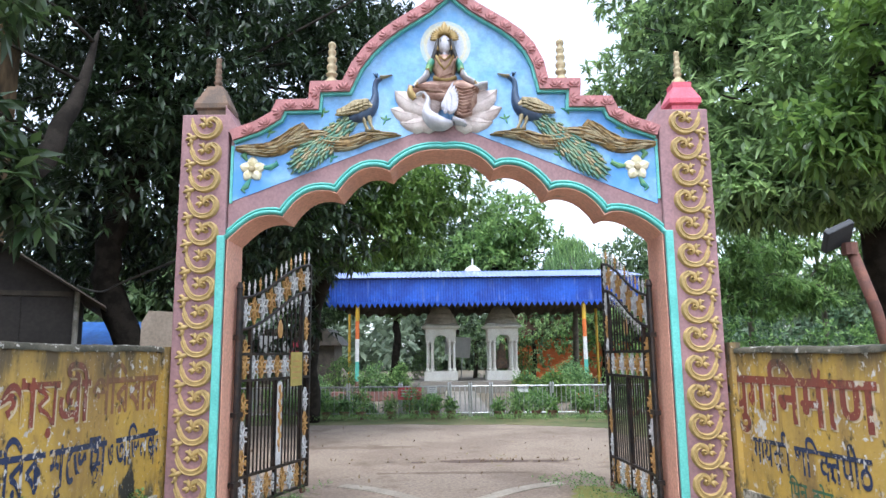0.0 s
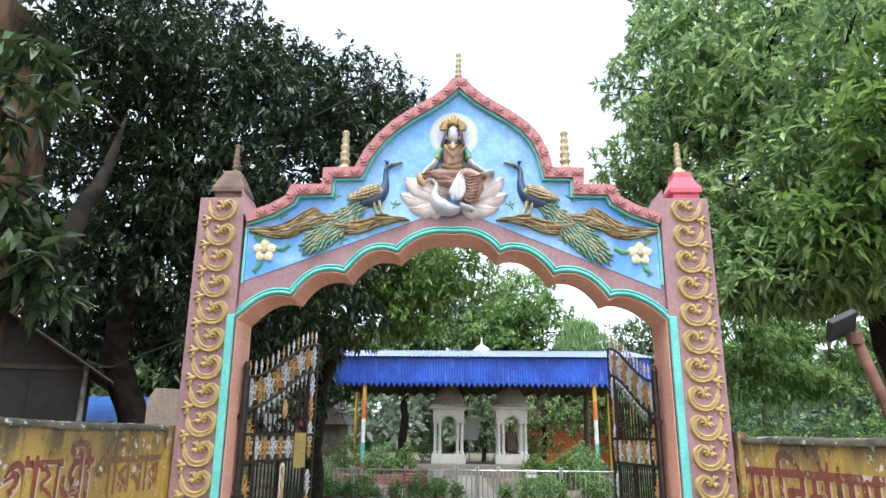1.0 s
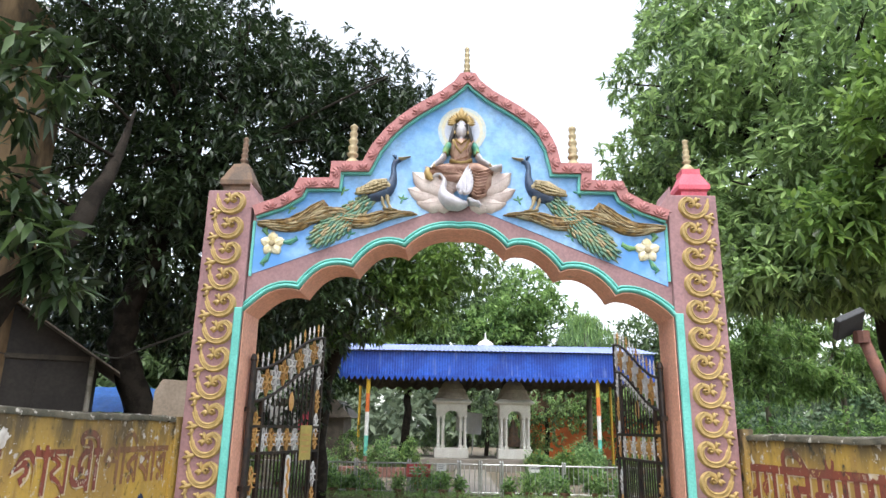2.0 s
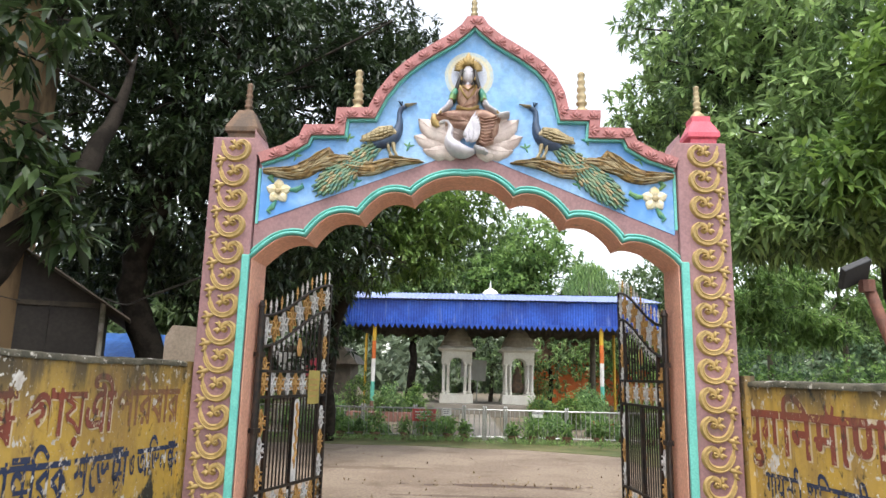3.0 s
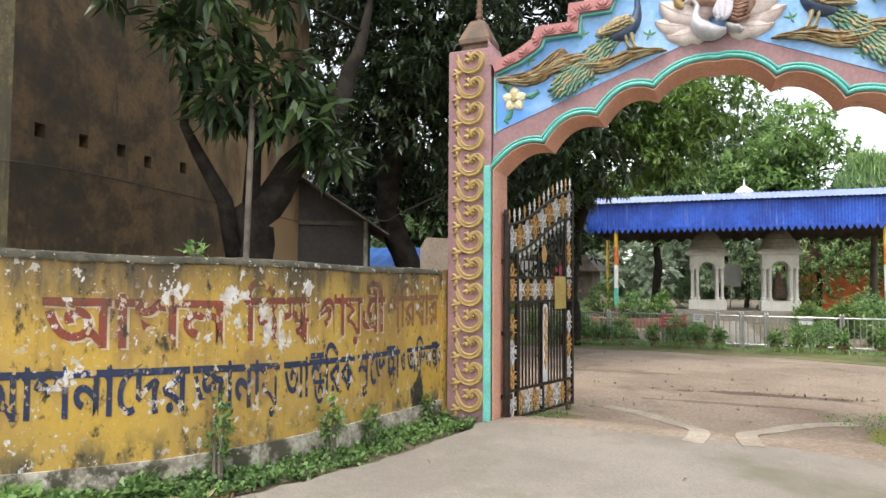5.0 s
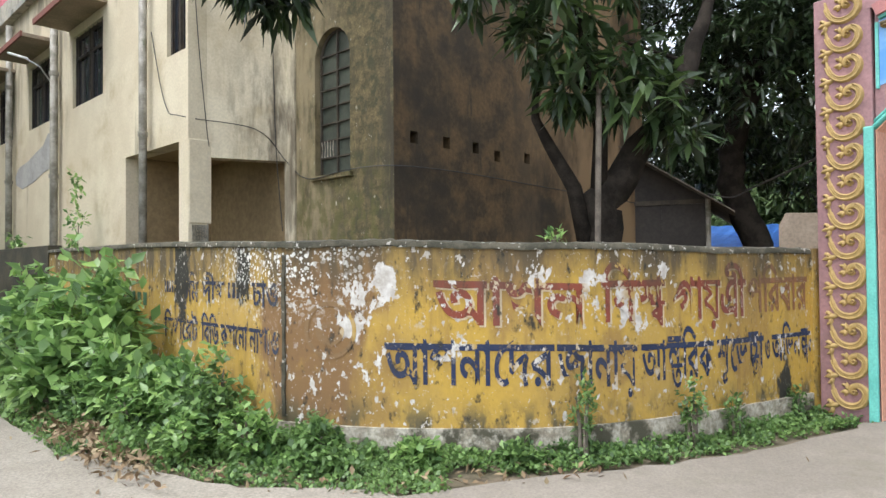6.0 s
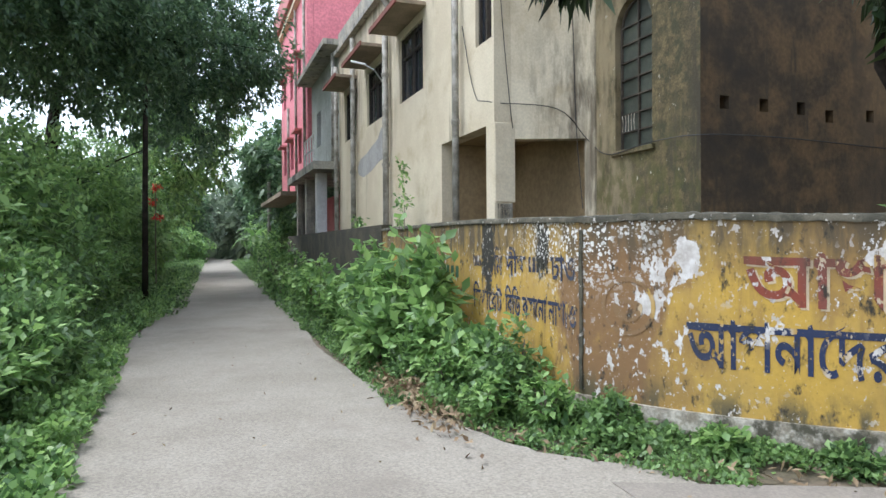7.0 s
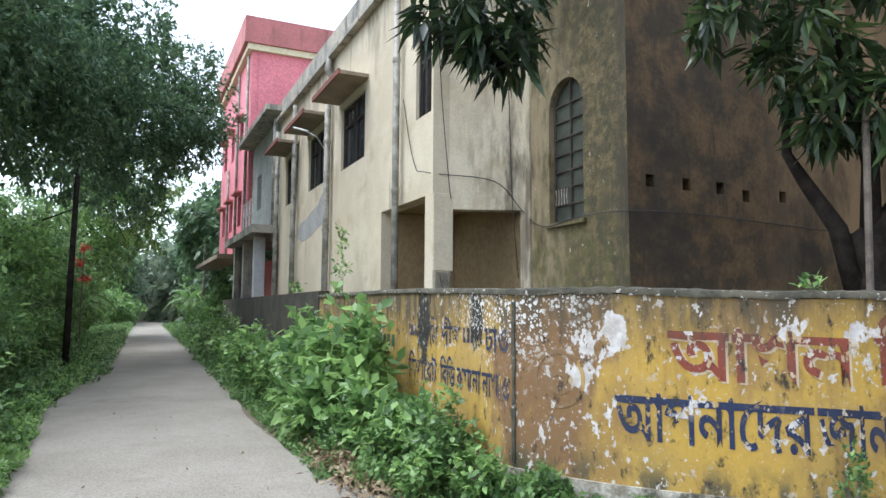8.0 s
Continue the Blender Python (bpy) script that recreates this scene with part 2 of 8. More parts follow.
M_SALMON = surface("salmon reveal paint", (0.74, 0.39, 0.275), (0.66, 0.34, 0.24), 2.0, 0.6, bump=0.12, stain=((0.4, 0.25, 0.18), 3.0, 0.64, 0.75))
M_TEAL = surface("turquoise trim paint", (0.14, 0.49, 0.42), (0.11, 0.42, 0.36), 4.0, 0.5, bump=0.1)
M_SKYBLUE = surface("sky blue panel paint", (0.28, 0.47, 0.71), (0.19, 0.385, 0.67), 1.3, 0.6, bump=0.15, stain=((0.10, 0.30, 0.61), 1.6, 0.52, 0.75))
_t = M_SKYBLUE.node_tree
_p = _t.nodes["Principled BSDF"]
_old = _p.inputs["Base Color"].links[0].from_socket
_co = _t.nodes.new("ShaderNodeTexCoord")
_sp = _t.nodes.new("ShaderNodeSeparateXYZ")
_ab = _t.nodes.new("ShaderNodeMath")
_ab.operation = "ABSOLUTE"
_t.links.new(_co.outputs["Object"], _sp.inputs[0])
_t.links.new(_sp.outputs[0], _ab.inputs[0])
_deep = times(_t, ramp(_t, _ab.outputs[0], 0.9, 2.0), ramp(_t, noise_tex(_t, 2.4, 4, shift=5.0), 0.3, 0.62))
_t.links.new(blend(_t, _deep, _old, (0.085, 0.27, 0.62)), _p.inputs["Base Color"])
M_GOLD = surface("gold paint", (0.46, 0.32, 0.12), (0.36, 0.25, 0.09), 9.0, 0.5, 0.08, bump=0.2, stain=((0.2, 0.12, 0.04), 20, 0.62, 0.75))
M_GOLDDULL = surface("dull brass paint", (0.42, 0.34, 0.19), (0.30, 0.235, 0.12), 14.0, 0.5, 0.08, bump=0.3)
M_CAPBROWN = surface("weathered brown cap", (0.17, 0.105, 0.065), (0.10, 0.07, 0.05), 6.0, 0.8, bump=0.4)
M_CAPPINK = surface("bright pink cap", (0.62, 0.10, 0.14), (0.52, 0.075, 0.11), 4.0, 0.45, bump=0.1)
M_PALEPINK = surface("shell white lotus paint", (0.62, 0.53, 0.48), (0.50, 0.40, 0.36), 7.0, 0.6, bump=0.2)
M_STATUE = surface("statue white", (0.62, 0.60, 0.62), (0.5, 0.48, 0.52), 8.0, 0.5, bump=0.15)
M_SARI = surface("bronze drapery paint", (0.40, 0.25, 0.18), (0.26, 0.14, 0.10), 12.0, 0.5, 0.1, bump=0.3)
M_HAIR = surface("black paint", (0.025, 0.022, 0.022), (0.04, 0.035, 0.03), 9.0, 0.5, bump=0.1)
M_HALO = surface("pale yellow halo paint", (0.52, 0.53, 0.44), (0.42, 0.52, 0.56), 6.0, 0.6, bump=0.05)
M_HALOMID = surface("cream halo paint", (0.60, 0.55, 0.38), (0.55, 0.54, 0.44), 6.0, 0.6, bump=0.05)
M_HALOPALE = surface("pale mauve halo paint", (0.50, 0.53, 0.60), (0.45, 0.50, 0.62), 6.0, 0.6, bump=0.05)
M_PBLUE = surface("peacock blue paint", (0.055, 0.09, 0.15), (0.035, 0.05, 0.09), 9.0, 0.4, 0.1, bump=0.2)
M_PTEAL = surface("peacock teal paint", (0.08, 0.2, 0.17), (0.12, 0.25, 0.15), 14.0, 0.5, 0.05, bump=0.2)
M_PGREEN = surface("peacock green paint", (0.16, 0.27, 0.17), (0.27, 0.32, 0.18), 14.0, 0.5, 0.05, bump=0.2)
M_BARK_RELIEF = surface("painted bark relief", (0.33, 0.21, 0.07), (0.12, 0.07, 0.025), 16.0, 0.6, 0.05, bump=0.6, bscale=30)
M_FLOWER = surface("cream flower paint", (0.72, 0.66, 0.48), (0.66, 0.56, 0.30), 9.0, 0.55, bump=0.1)
M_LEAFPAINT = surface("leaf green paint", (0.05, 0.24, 0.18), (0.15, 0.30, 0.10), 9.0, 0.5, bump=0.1)
M_BLACKIRON = surface("black enamelled iron", (0.016, 0.015, 0.015), (0.045, 0.03, 0.022), 9.0, 0.45, 0.4, bump=0.15)
M_SILVER = surface("silver painted iron", (0.62, 0.62, 0.61), (0.48, 0.48, 0.48), 9.0, 0.45, 0.1, bump=0.15)
M_COPPER = surface("bronze painted iron", (0.50, 0.30, 0.10), (0.40, 0.22, 0.07), 9.0, 0.45, 0.1, bump=0.15)
M_STEEL = surface("stainless rail steel", (0.55, 0.55, 0.54), (0.42, 0.42, 0.41), 5.0, 0.32, 0.7, bump=0.05)
M_CEMENT = surface("grey cement render", (0.40, 0.39, 0.365), (0.33, 0.32, 0.30), 2.0, 0.9, bump=0.2)
M_PVC = surface("grey drain pipe", (0.33, 0.31, 0.26), (0.17, 0.155, 0.12), 4.0, 0.6, bump=0.1, stain=((0.10, 0.10, 0.06), 3.0, 0.55, 0.7))
M_BLUEROOF = surface("blue corrugated steel", (0.03, 0.115, 0.56), (0.02, 0.065, 0.36), 0.7, 0.42, 0.1, bump=0.08, streak=((0.13, 0.19, 0.5), 6.0, 0.55, 0.72))
M_ROOFPALE = surface("sun bleached blue steel", (0.30, 0.36, 0.66), (0.22, 0.28, 0.60), 1.5, 0.4, 0.1, bump=0.08)
M_CREAM = surface("cream plaster", (0.64, 0.57, 0.415), (0.56, 0.485, 0.34), 0.7, 0.85, bump=0.2, stain=((0.45, 0.37, 0.23), 1.1, 0.54, 0.75), streak=((0.26, 0.22, 0.15), 2.4, 0.6, 0.74), grain=30.0, soft=0.08)
_t = M_CREAM.node_tree
_p = _t.nodes["Principled BSDF"]
_old = _p.inputs["Base Color"].links[0].from_socket
_co = _t.nodes.new("ShaderNodeTexCoord")
for _c, _r, _z, _k in (((0.42, 1.25, 3.5), 1.3, 0.55, 0.85), ((-1.6, 0.0, 3.35), 0.7, 1.6, 0.5), ((-5.75, 0.0, 5.4), 0.8, 0.3, 0.55), ((-9.2, 0.0, 6.3), 1.2, 0.4, 0.6), ((0.2, 0.7, 7.2), 1.6, 0.5, 0.7), ((-2.6, 0.0, 7.4), 2.2, 1.6, 0.6), ((-7.0, 0.0, 7.4), 2.6, 1.6, 0.6), ((0.5, 1.36, 2.2), 1.3, 0.5, 0.7)):
    _m = _t.nodes.new("ShaderNodeMapping")
    _m.inputs["Scale"].default_value = (1, 1, _z)
    _d = _t.nodes.new("ShaderNodeVectorMath")
    _d.operation = "DISTANCE"
    _d.inputs[1].default_value = (_c[0], _c[1], _c[2] * _z)
    _t.links.new(_co.outputs["Object"], _m.inputs[0])
    _t.links.new(_m.outputs[0], _d.inputs[0])
    _spot = times(_t, ramp(_t, _d.outputs["Value"], _r, 0.1), ramp(_t, noise_tex(_t, 4.5, 9, (1, 1, 0.22), 30.0 + _c[0]), 0.4, 0.62))
    _old = blend(_t, times(_t, _spot, _k), _old, (0.085, 0.065, 0.04))
_t.links.new(_old, _p.inputs["Base Color"])
M_GREYCREAM = surface("weathered parapet plaster", (0.30, 0.29, 0.25), (0.46, 0.42, 0.33), 1.6, 0.9, bump=0.35, streak=((0.09, 0.085, 0.07), 3.0, 0.5, 0.68))
M_MOULD = surface("mouldy ochre plaster", (0.125, 0.08, 0.036), (0.058, 0.041, 0.022), 2.2, 0.93, bump=0.6, bscale=30, stain=((0.035, 0.028, 0.018), 0.9, 0.46, 0.68), streak=((0.045, 0.035, 0.021), 7.0, 0.52, 0.72), grain=16.0, soft=-0.06)
_t = M_MOULD.node_tree
_p = _t.nodes["Principled BSDF"]
_old = _p.inputs["Base Color"].links[0].from_socket
_co = _t.nodes.new("ShaderNodeTexCoord")
_sp = _t.nodes.new("ShaderNodeSeparateXYZ")
_t.links.new(_co.outputs["Object"], _sp.inputs[0])
_far = times(_t, ramp(_t, _sp.outputs[1], 3.2, 6.6), ramp(_t, noise_tex(_t, 0.9, 6, (1, 1, 0.4), 17.0), 0.36, 0.56))
_t.links.new(blend(_t, _far, _old, (0.30, 0.2, 0.105)), _p.inputs["Base Color"])
M_MOSSY = surface("green mossy plaster", (0.15, 0.117, 0.053), (0.072, 0.059, 0.026), 7.0, 0.93, bump=0.7, bscale=24, stain=((0.05, 0.048, 0.022), 5.0, 0.47, 0.66), streak=((0.06, 0.052, 0.028), 6.0, 0.5, 0.7), grain=40.0, soft=-0.16)
_t = M_MOSSY.node_tree
_p = _t.nodes["Principled BSDF"]
_old = _p.inputs["Base Color"].links[0].from_socket
_co = _t.nodes.new("ShaderNodeTexCoord")
_sp = _t.nodes.new("ShaderNodeSeparateXYZ")
_t.links.new(_co.outputs["Object"], _sp.inputs[0])
# sounder cream plaster beside the window, moss low down, lime flakes, a black run at the corner
_side = times(_t, ramp(_t, _sp.outputs[0], 2.1, 0.6), ramp(_t, noise_tex(_t, 4.0, 9, (1, 1, 0.35), 3.0), 0.3, 0.6))
_old = blend(_t, times(_t, _side, 0.8), _old, (0.33, 0.265, 0.155))
_moss = times(_t, ramp(_t, _sp.outputs[2], 3.6, 1.8), ramp(_t, noise_tex(_t, 6.0, 8, (1, 1, 0.7), 8.0), 0.42, 0.6))
_old = blend(_t, times(_t, _moss, 0.75), _old, (0.085, 0.085, 0.022))
_old = blend(_t, ramp(_t, noise_tex(_t, 9.0, 9, (1, 1, 0.7), 15.0), 0.645, 0.67), _old, (0.36, 0.33, 0.25))
_run = times(_t, ramp(_t, _sp.outputs[0], 2.45, 2.8), ramp(_t, noise_tex(_t, 7.0, 8, (1, 1, 0.15), 19.0), 0.3, 0.55))
_old = blend(_t, _run, _old, (0.045, 0.038, 0.022))
_t.links.new(_old, _p.inputs["Base Color"])
# Ochre plaster with the porch's shade darkened into its colour.
M_PORCH = surface("ochre plaster in porch shade", (0.31, 0.225, 0.118), (0.25, 0.18, 0.095), 0.8, 0.85, bump=0.2)
# This pink and the grey green below are brightened in colour for haze.
M_PINKHOUSE = surface("bright pink plaster", (0.72, 0.235, 0.265), (0.64, 0.2, 0.23), 0.7, 0.8, bump=0.15, streak=((0.35, 0.12, 0.12), 2.0, 0.6, 0.78))
M_PINKBAND = surface("faded red parapet", (0.52, 0.19, 0.18), (0.42, 0.16, 0.15), 1.2, 0.85, bump=0.2, streak=((0.2, 0.1, 0.09), 2.0, 0.55, 0.75))
M_GREYHOUSE = surface("grey green plaster", (0.52, 0.54, 0.5), (0.43, 0.445, 0.4), 0.9, 0.85, bump=0.2, streak=((0.14, 0.14, 0.11), 2.0, 0.55, 0.75))
M_GLASS_DARK = surface("dark window pane", (0.018, 0.022, 0.03), (0.03, 0.037, 0.05), 2.0, 0.15, bump=0.02)
M_PANE = surface("dusty window pane", (0.062, 0.072, 0.056), (0.036, 0.043, 0.034), 3.0, 0.3, bump=0.05)
M_DARKWOOD = surface("old dark wood", (0.075, 0.06, 0.04), (0.045, 0.035, 0.025), 6.0, 0.75, bump=0.3)
M_CANOPY = surface("stained canopy slab", (0.36, 0.27, 0.19), (0.25, 0.2, 0.14), 2.0, 0.85, bump=0.3)
M_CANOPY_RED = surface("red oxide edge", (0.25, 0.085, 0.06), (0.18, 0.07, 0.05), 4.0, 0.8, bump=0.2)
M_SHED = surface("dull shed boarding", (0.044, 0.038, 0.032), (0.03, 0.026, 0.022), 1.2, 0.85, bump=0.2, stain=((0.06, 0.052, 0.04), 1.5, 0.55, 0.7))
M_SHEDROOF = surface("rusty sheet roofing", (0.16, 0.13, 0.10), (0.10, 0.085, 0.065), 2.0, 0.7, 0.2, bump=0.2)
M_SHRINE = surface("off white shrine paint", (0.8, 0.77, 0.68), (0.72, 0.68, 0.59), 1.5, 0.7, bump=0.15)
M_SHRINEDOME = surface("grey cement dome", (0.52, 0.46, 0.36), (0.42, 0.37, 0.29), 2.5, 0.85, bump=0.25)
M_TERRACOTTA = surface("terracotta", (0.21, 0.11, 0.075), (0.14, 0.08, 0.055), 6.0, 0.8, bump=0.2)
M_BRICKRED = surface("red parapet paint", (0.27, 0.13, 0.1), (0.2, 0.1, 0.08), 2.0, 0.8, bump=0.2)
M_YELLOWPOST = surface("yellow post paint", (0.62, 0.38, 0.03), (0.52, 0.31, 0.03), 3.0, 0.5, bump=0.1)
M_ORANGEPOST = surface("saffron post paint", (0.66, 0.16, 0.03), (0.56, 0.13, 0.03), 3.0, 0.5, bump=0.1)
M_WHITE = surface("white paint", (0.74, 0.73, 0.7), (0.64, 0.63, 0.6), 3.0, 0.6, bump=0.1)
M_MINT = surface("mint post paint", (0.14, 0.52, 0.40), (0.11, 0.44, 0.34), 3.0, 0.5, bump=0.1)
M_SIGNRED = surface("red sign board", (0.5, 0.07, 0.07), (0.44, 0.06, 0.06), 4.0, 0.5, bump=0.03)
M_INK = surface("dark sign ink", (0.05, 0.05, 0.07), (0.07, 0.07, 0.09), 4.0, 0.6, bump=0.0)
M_NOTICE = surface("yellow notice sheet", (0.42, 0.34, 0.09), (0.36, 0.29, 0.08), 4.0, 0.6, bump=0.05)
M_PLASTERBOARD = surface("beige board", (0.36, 0.29, 0.22), (0.3, 0.24, 0.18), 2.0, 0.8, bump=0.1)
M_TARP = surface("blue tarpaulin sheet", (0.08, 0.27, 0.72), (0.06, 0.21, 0.6), 1.0, 0.45, bump=0.2)
M_BARK = surface("dark mango bark", (0.034, 0.028, 0.022), (0.017, 0.014, 0.011), 5.0, 0.95, bump=0.9, bscale=18)
M_BARK.node_tree.nodes["Principled BSDF"].inputs["Specular IOR Level"].default_value = 0.12
M_BARKPALE = surface("grey bark", (0.19, 0.16, 0.125), (0.12, 0.10, 0.08), 5.0, 0.95, bump=0.7, bscale=18)
M_RUST = surface("rusty pole", (0.20, 0.085, 0.055), (0.13, 0.06, 0.045), 6.0, 0.75, 0.2, bump=0.3)
M_LAMPGREY = surface("lamp casing", (0.022, 0.023, 0.025), (0.035, 0.037, 0.04), 3.0, 0.65, 0.0, bump=0.05)
M_CABLE = surface("black cable", (0.02, 0.02, 0.02), (0.04, 0.035, 0.03), 5.0, 0.6, bump=0.0)
M_DRYLEAF = leafy("dry leaf litter", (0.10, 0.055, 0.025), (0.2, 0.13, 0.07), (0.34, 0.27, 0.16), 0.8, 0.1)
# One mango leaf in three copies: colour carries each tree's light and shade.
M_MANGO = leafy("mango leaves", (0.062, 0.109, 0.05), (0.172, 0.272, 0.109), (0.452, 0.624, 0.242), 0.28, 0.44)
M_MANGODARK = leafy("deep shade mango leaves", (0.012, 0.023, 0.012), (0.023, 0.042, 0.018), (0.054, 0.088, 0.031), 0.34, 0.2)
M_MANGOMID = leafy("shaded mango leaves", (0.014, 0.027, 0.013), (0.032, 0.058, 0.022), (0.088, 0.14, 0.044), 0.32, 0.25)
M_MANGOYOUNG = leafy("young mango leaves", (0.06, 0.115, 0.035), (0.13, 0.23, 0.055), (0.25, 0.38, 0.09), 0.35, 0.45)
M_FARLEAF = leafy("distant leaves", (0.038, 0.07, 0.032), (0.11, 0.175, 0.078), (0.24, 0.34, 0.145), 0.5, 0.45)
# Haze over the far woods is mixed into this paler leaf colour.
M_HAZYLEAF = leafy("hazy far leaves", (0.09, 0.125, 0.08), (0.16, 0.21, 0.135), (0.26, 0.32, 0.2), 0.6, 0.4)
M_FERNY = leafy("feathery leaves", (0.052, 0.103, 0.037), (0.172, 0.305, 0.092), (0.333, 0.483, 0.155), 0.5, 0.5)
M_WEED = leafy("weed leaves", (0.05, 0.1, 0.037), (0.131, 0.231, 0.075), (0.25, 0.4, 0.125), 0.45, 0.4)
M_BROAD = leafy("broad shrub leaves", (0.068, 0.142, 0.047), (0.173, 0.308, 0.092), (0.345, 0.517, 0.166), 0.4, 0.45)
M_SHRUB = leafy("garden shrub leaves", (0.072, 0.138, 0.058), (0.168, 0.288, 0.108), (0.312, 0.468, 0.168), 0.45, 0.5)
M_CANOPYLEAF = leafy("lane canopy leaves", (0.048, 0.092, 0.051), (0.087, 0.155, 0.077), (0.176, 0.274, 0.121), 0.45, 0.4)
M_REDFLOWER = leafy("red blossom", (0.5, 0.02, 0.02), (0.6, 0.03, 0.02), (0.7, 0.05, 0.03), 0.5, 0.2)
M_ORANGEFLOWER = leafy("orange blossom", (0.6, 0.2, 0.02), (0.7, 0.28, 0.02), (0.75, 0.4, 0.05), 0.5, 0.2)


# ---- building tools ----
def mesh_of(name, bm, *mats):
    me = bpy.data.meshes.new(name)
    bm.normal_update()
    bm.to_mesh(me)
    bm.free()
    for m in mats:
        me.materials.append(m)
    return me


def part(name, bm, material, parent=None, label="", smooth=False):
    """Links a bmesh as one mesh object under a thing or under a part."""
    mats = material if isinstance(material, (list, tuple)) else (material,)
    me = mesh_of(name, bm, *mats)
    if smooth:
        me.polygons.foreach_set("use_smooth", [True] * len(me.polygons))
    ob = new(name, me)
    ob.parent = parent
    return tagged(ob, label)


def thing(name, m, label, category, group="", kind=""):
    ob = new(name)
    ob.matrix_basis = m
    return tagged(ob, label, category, group, kind)


def share(name, me, m, parent):
    ob = new(name, me)
    ob.parent = parent
    ob.matrix_basis = m
    return ob


def box(bm, x0, x1, y0, y1, z0, z1, bevel=0.0, mi=0):
    vs = [bm.verts.new((x, y, z)) for z in (z0, z1) for y in (y0, y1) for x in (x0, x1)]
    fs = [bm.faces.new([vs[i] for i in q]) for q in ((0, 2, 3, 1), (4, 5, 7, 6), (0, 1, 5, 4), (2, 6, 7, 3), (0, 4, 6, 2), (1, 3, 7, 5))]
    for f in fs:
        f.material_index = mi
    if bevel:
        es = {e for f in fs for e in f.edges}
        bmesh.ops.bevel(bm, geom=list(es), offset=bevel, segments=2, affect="EDGES", profile=0.5)
    return bm


def prism(bm, pts, y0, y1, mi=0):
    """A polygon in x and z, pushed from y0 (front) to y1."""
    a = [bm.verts.new((x, y0, z)) for x, z in pts]
    b = [bm.verts.new((x, y1, z)) for x, z in pts]
    fs = [bm.faces.new(a), bm.faces.new(b[::-1])]
    n = len(pts)
    fs += [bm.faces.new((a[i], b[i], b[(i + 1) % n], a[(i + 1) % n])) for i in range(n)]
    for f in fs:
        f.material_index = mi
    bmesh.ops.recalc_face_normals(bm, faces=fs)
    bmesh.ops.triangulate(bm, faces=fs[:2])
    return bm


def lathe(bm, prof, n=16, cx=0.0, cy=0.0, cz=0.0, mi=0, turn=0.0):
    rings = []
    for r, z in prof:
        rings.append([bm.verts.new((cx + max(r, 1e-4) * math.cos(turn + 2 * math.pi * i / n), cy + max(r, 1e-4) * math.sin(turn + 2 * math.pi * i / n), cz + z)) for i in range(n)])
    for p, q in zip(rings, rings[1:]):
        for i in range(n):
            f = bm.faces.new((p[i], p[(i + 1) % n], q[(i + 1) % n], q[i]))
            f.material_index = mi
    for r, flip in ((rings[0], True), (rings[-1], False)):
        f = bm.faces.new(r[::-1] if flip else r)
        f.material_index = mi
    return bm


def tube(bm, pts, radii, n=8, mi=0):
    """A round bar along points; radii: one, or one for each point."""
    pts = [Vector(p) for p in pts]
    radii = radii if isinstance(radii, (list, tuple)) else [radii] * len(pts)
    rings, side = [], None
    for i, p in enumerate(pts):
        d = (pts[min(i + 1, len(pts) - 1)] - pts[max(i - 1, 0)]).normalized()
        if side is None:
            side = d.cross(Vector((0.31, 0.2, 0.93)) if abs(d.z) < 0.9 else Vector((1, 0.1, 0))).normalized()
        side = (side - d * side.dot(d)).normalized()
        up = d.cross(side)
        rings.append([bm.verts.new(p + (side * math.cos(a) + up * math.sin(a)) * radii[i]) for a in (2 * math.pi * k / n for k in range(n))])
    for p, q in zip(rings, rings[1:]):
        for i in range(n):
            bm.faces.new((p[i], p[(i + 1) % n], q[(i + 1) % n], q[i])).material_index = mi
    for r in (rings[0][::-1], rings[-1]):
        bm.faces.new(r).material_index = mi
    return bm


def swell(bm, pts, widths, h, y0, n=4, mi=0):
    """A half-round raised band on an upright face at y0: points in x and z, its widths, its height."""
    pts = [Vector((p[0], 0, p[1])) for p in pts]
    widths = widths if isinstance(widths, (list, tuple)) else [widths] * len(pts)
    top = max(widths)
    rings = []
    for i, p in enumerate(pts):
        d = (pts[min(i + 1, len(pts) - 1)] - pts[max(i - 1, 0)]).normalized()
        s = Vector((-d.z, 0, d.x))
        w = max(widths[i], 0.002)
        k = h * (0.35 + 0.65 * min(1, w / top))
        rings.append([bm.verts.new(p + s * math.cos(a) * w / 2 + Vector((0, y0 - math.sin(a) * k + 0.004 * (math.sin(a) < 0.01), 0))) for a in (math.pi * j / n for j in range(n + 1))])
    for p, q in zip(rings, rings[1:]):
        for j in range(n):
            bm.faces.new((p[j], q[j], q[j + 1], p[j + 1])).material_index = mi
    for r in (rings[0], rings[-1]):
        bm.faces.new(r).material_index = mi
    return bm


def petal(bm, base, tip, width, h, y0, mi=0):
    """A leaf shape on an upright face."""
    b, t = Vector(base), Vector(tip)
    pts = [tuple(b.lerp(t, k)) for k in (0, 0.2, 0.45, 0.7, 0.88, 1)]
    return swell(bm, pts, [width * k for k in (0.35, 0.8, 1, 0.8, 0.42, 0.02)], h, y0, 4, mi)


def feather(bm, base, tip, width, h, y0, mi=0):
    """A round-ended scale on an upright face."""
    b, t = Vector(base), Vector(tip)
    return swell(bm, [tuple(b.lerp(t, k)) for k in (0, 0.3, 0.7, 0.9, 1)], [width * k for k in (0.5, 0.85, 1, 0.7, 0.15)], h, y0, 3, mi)


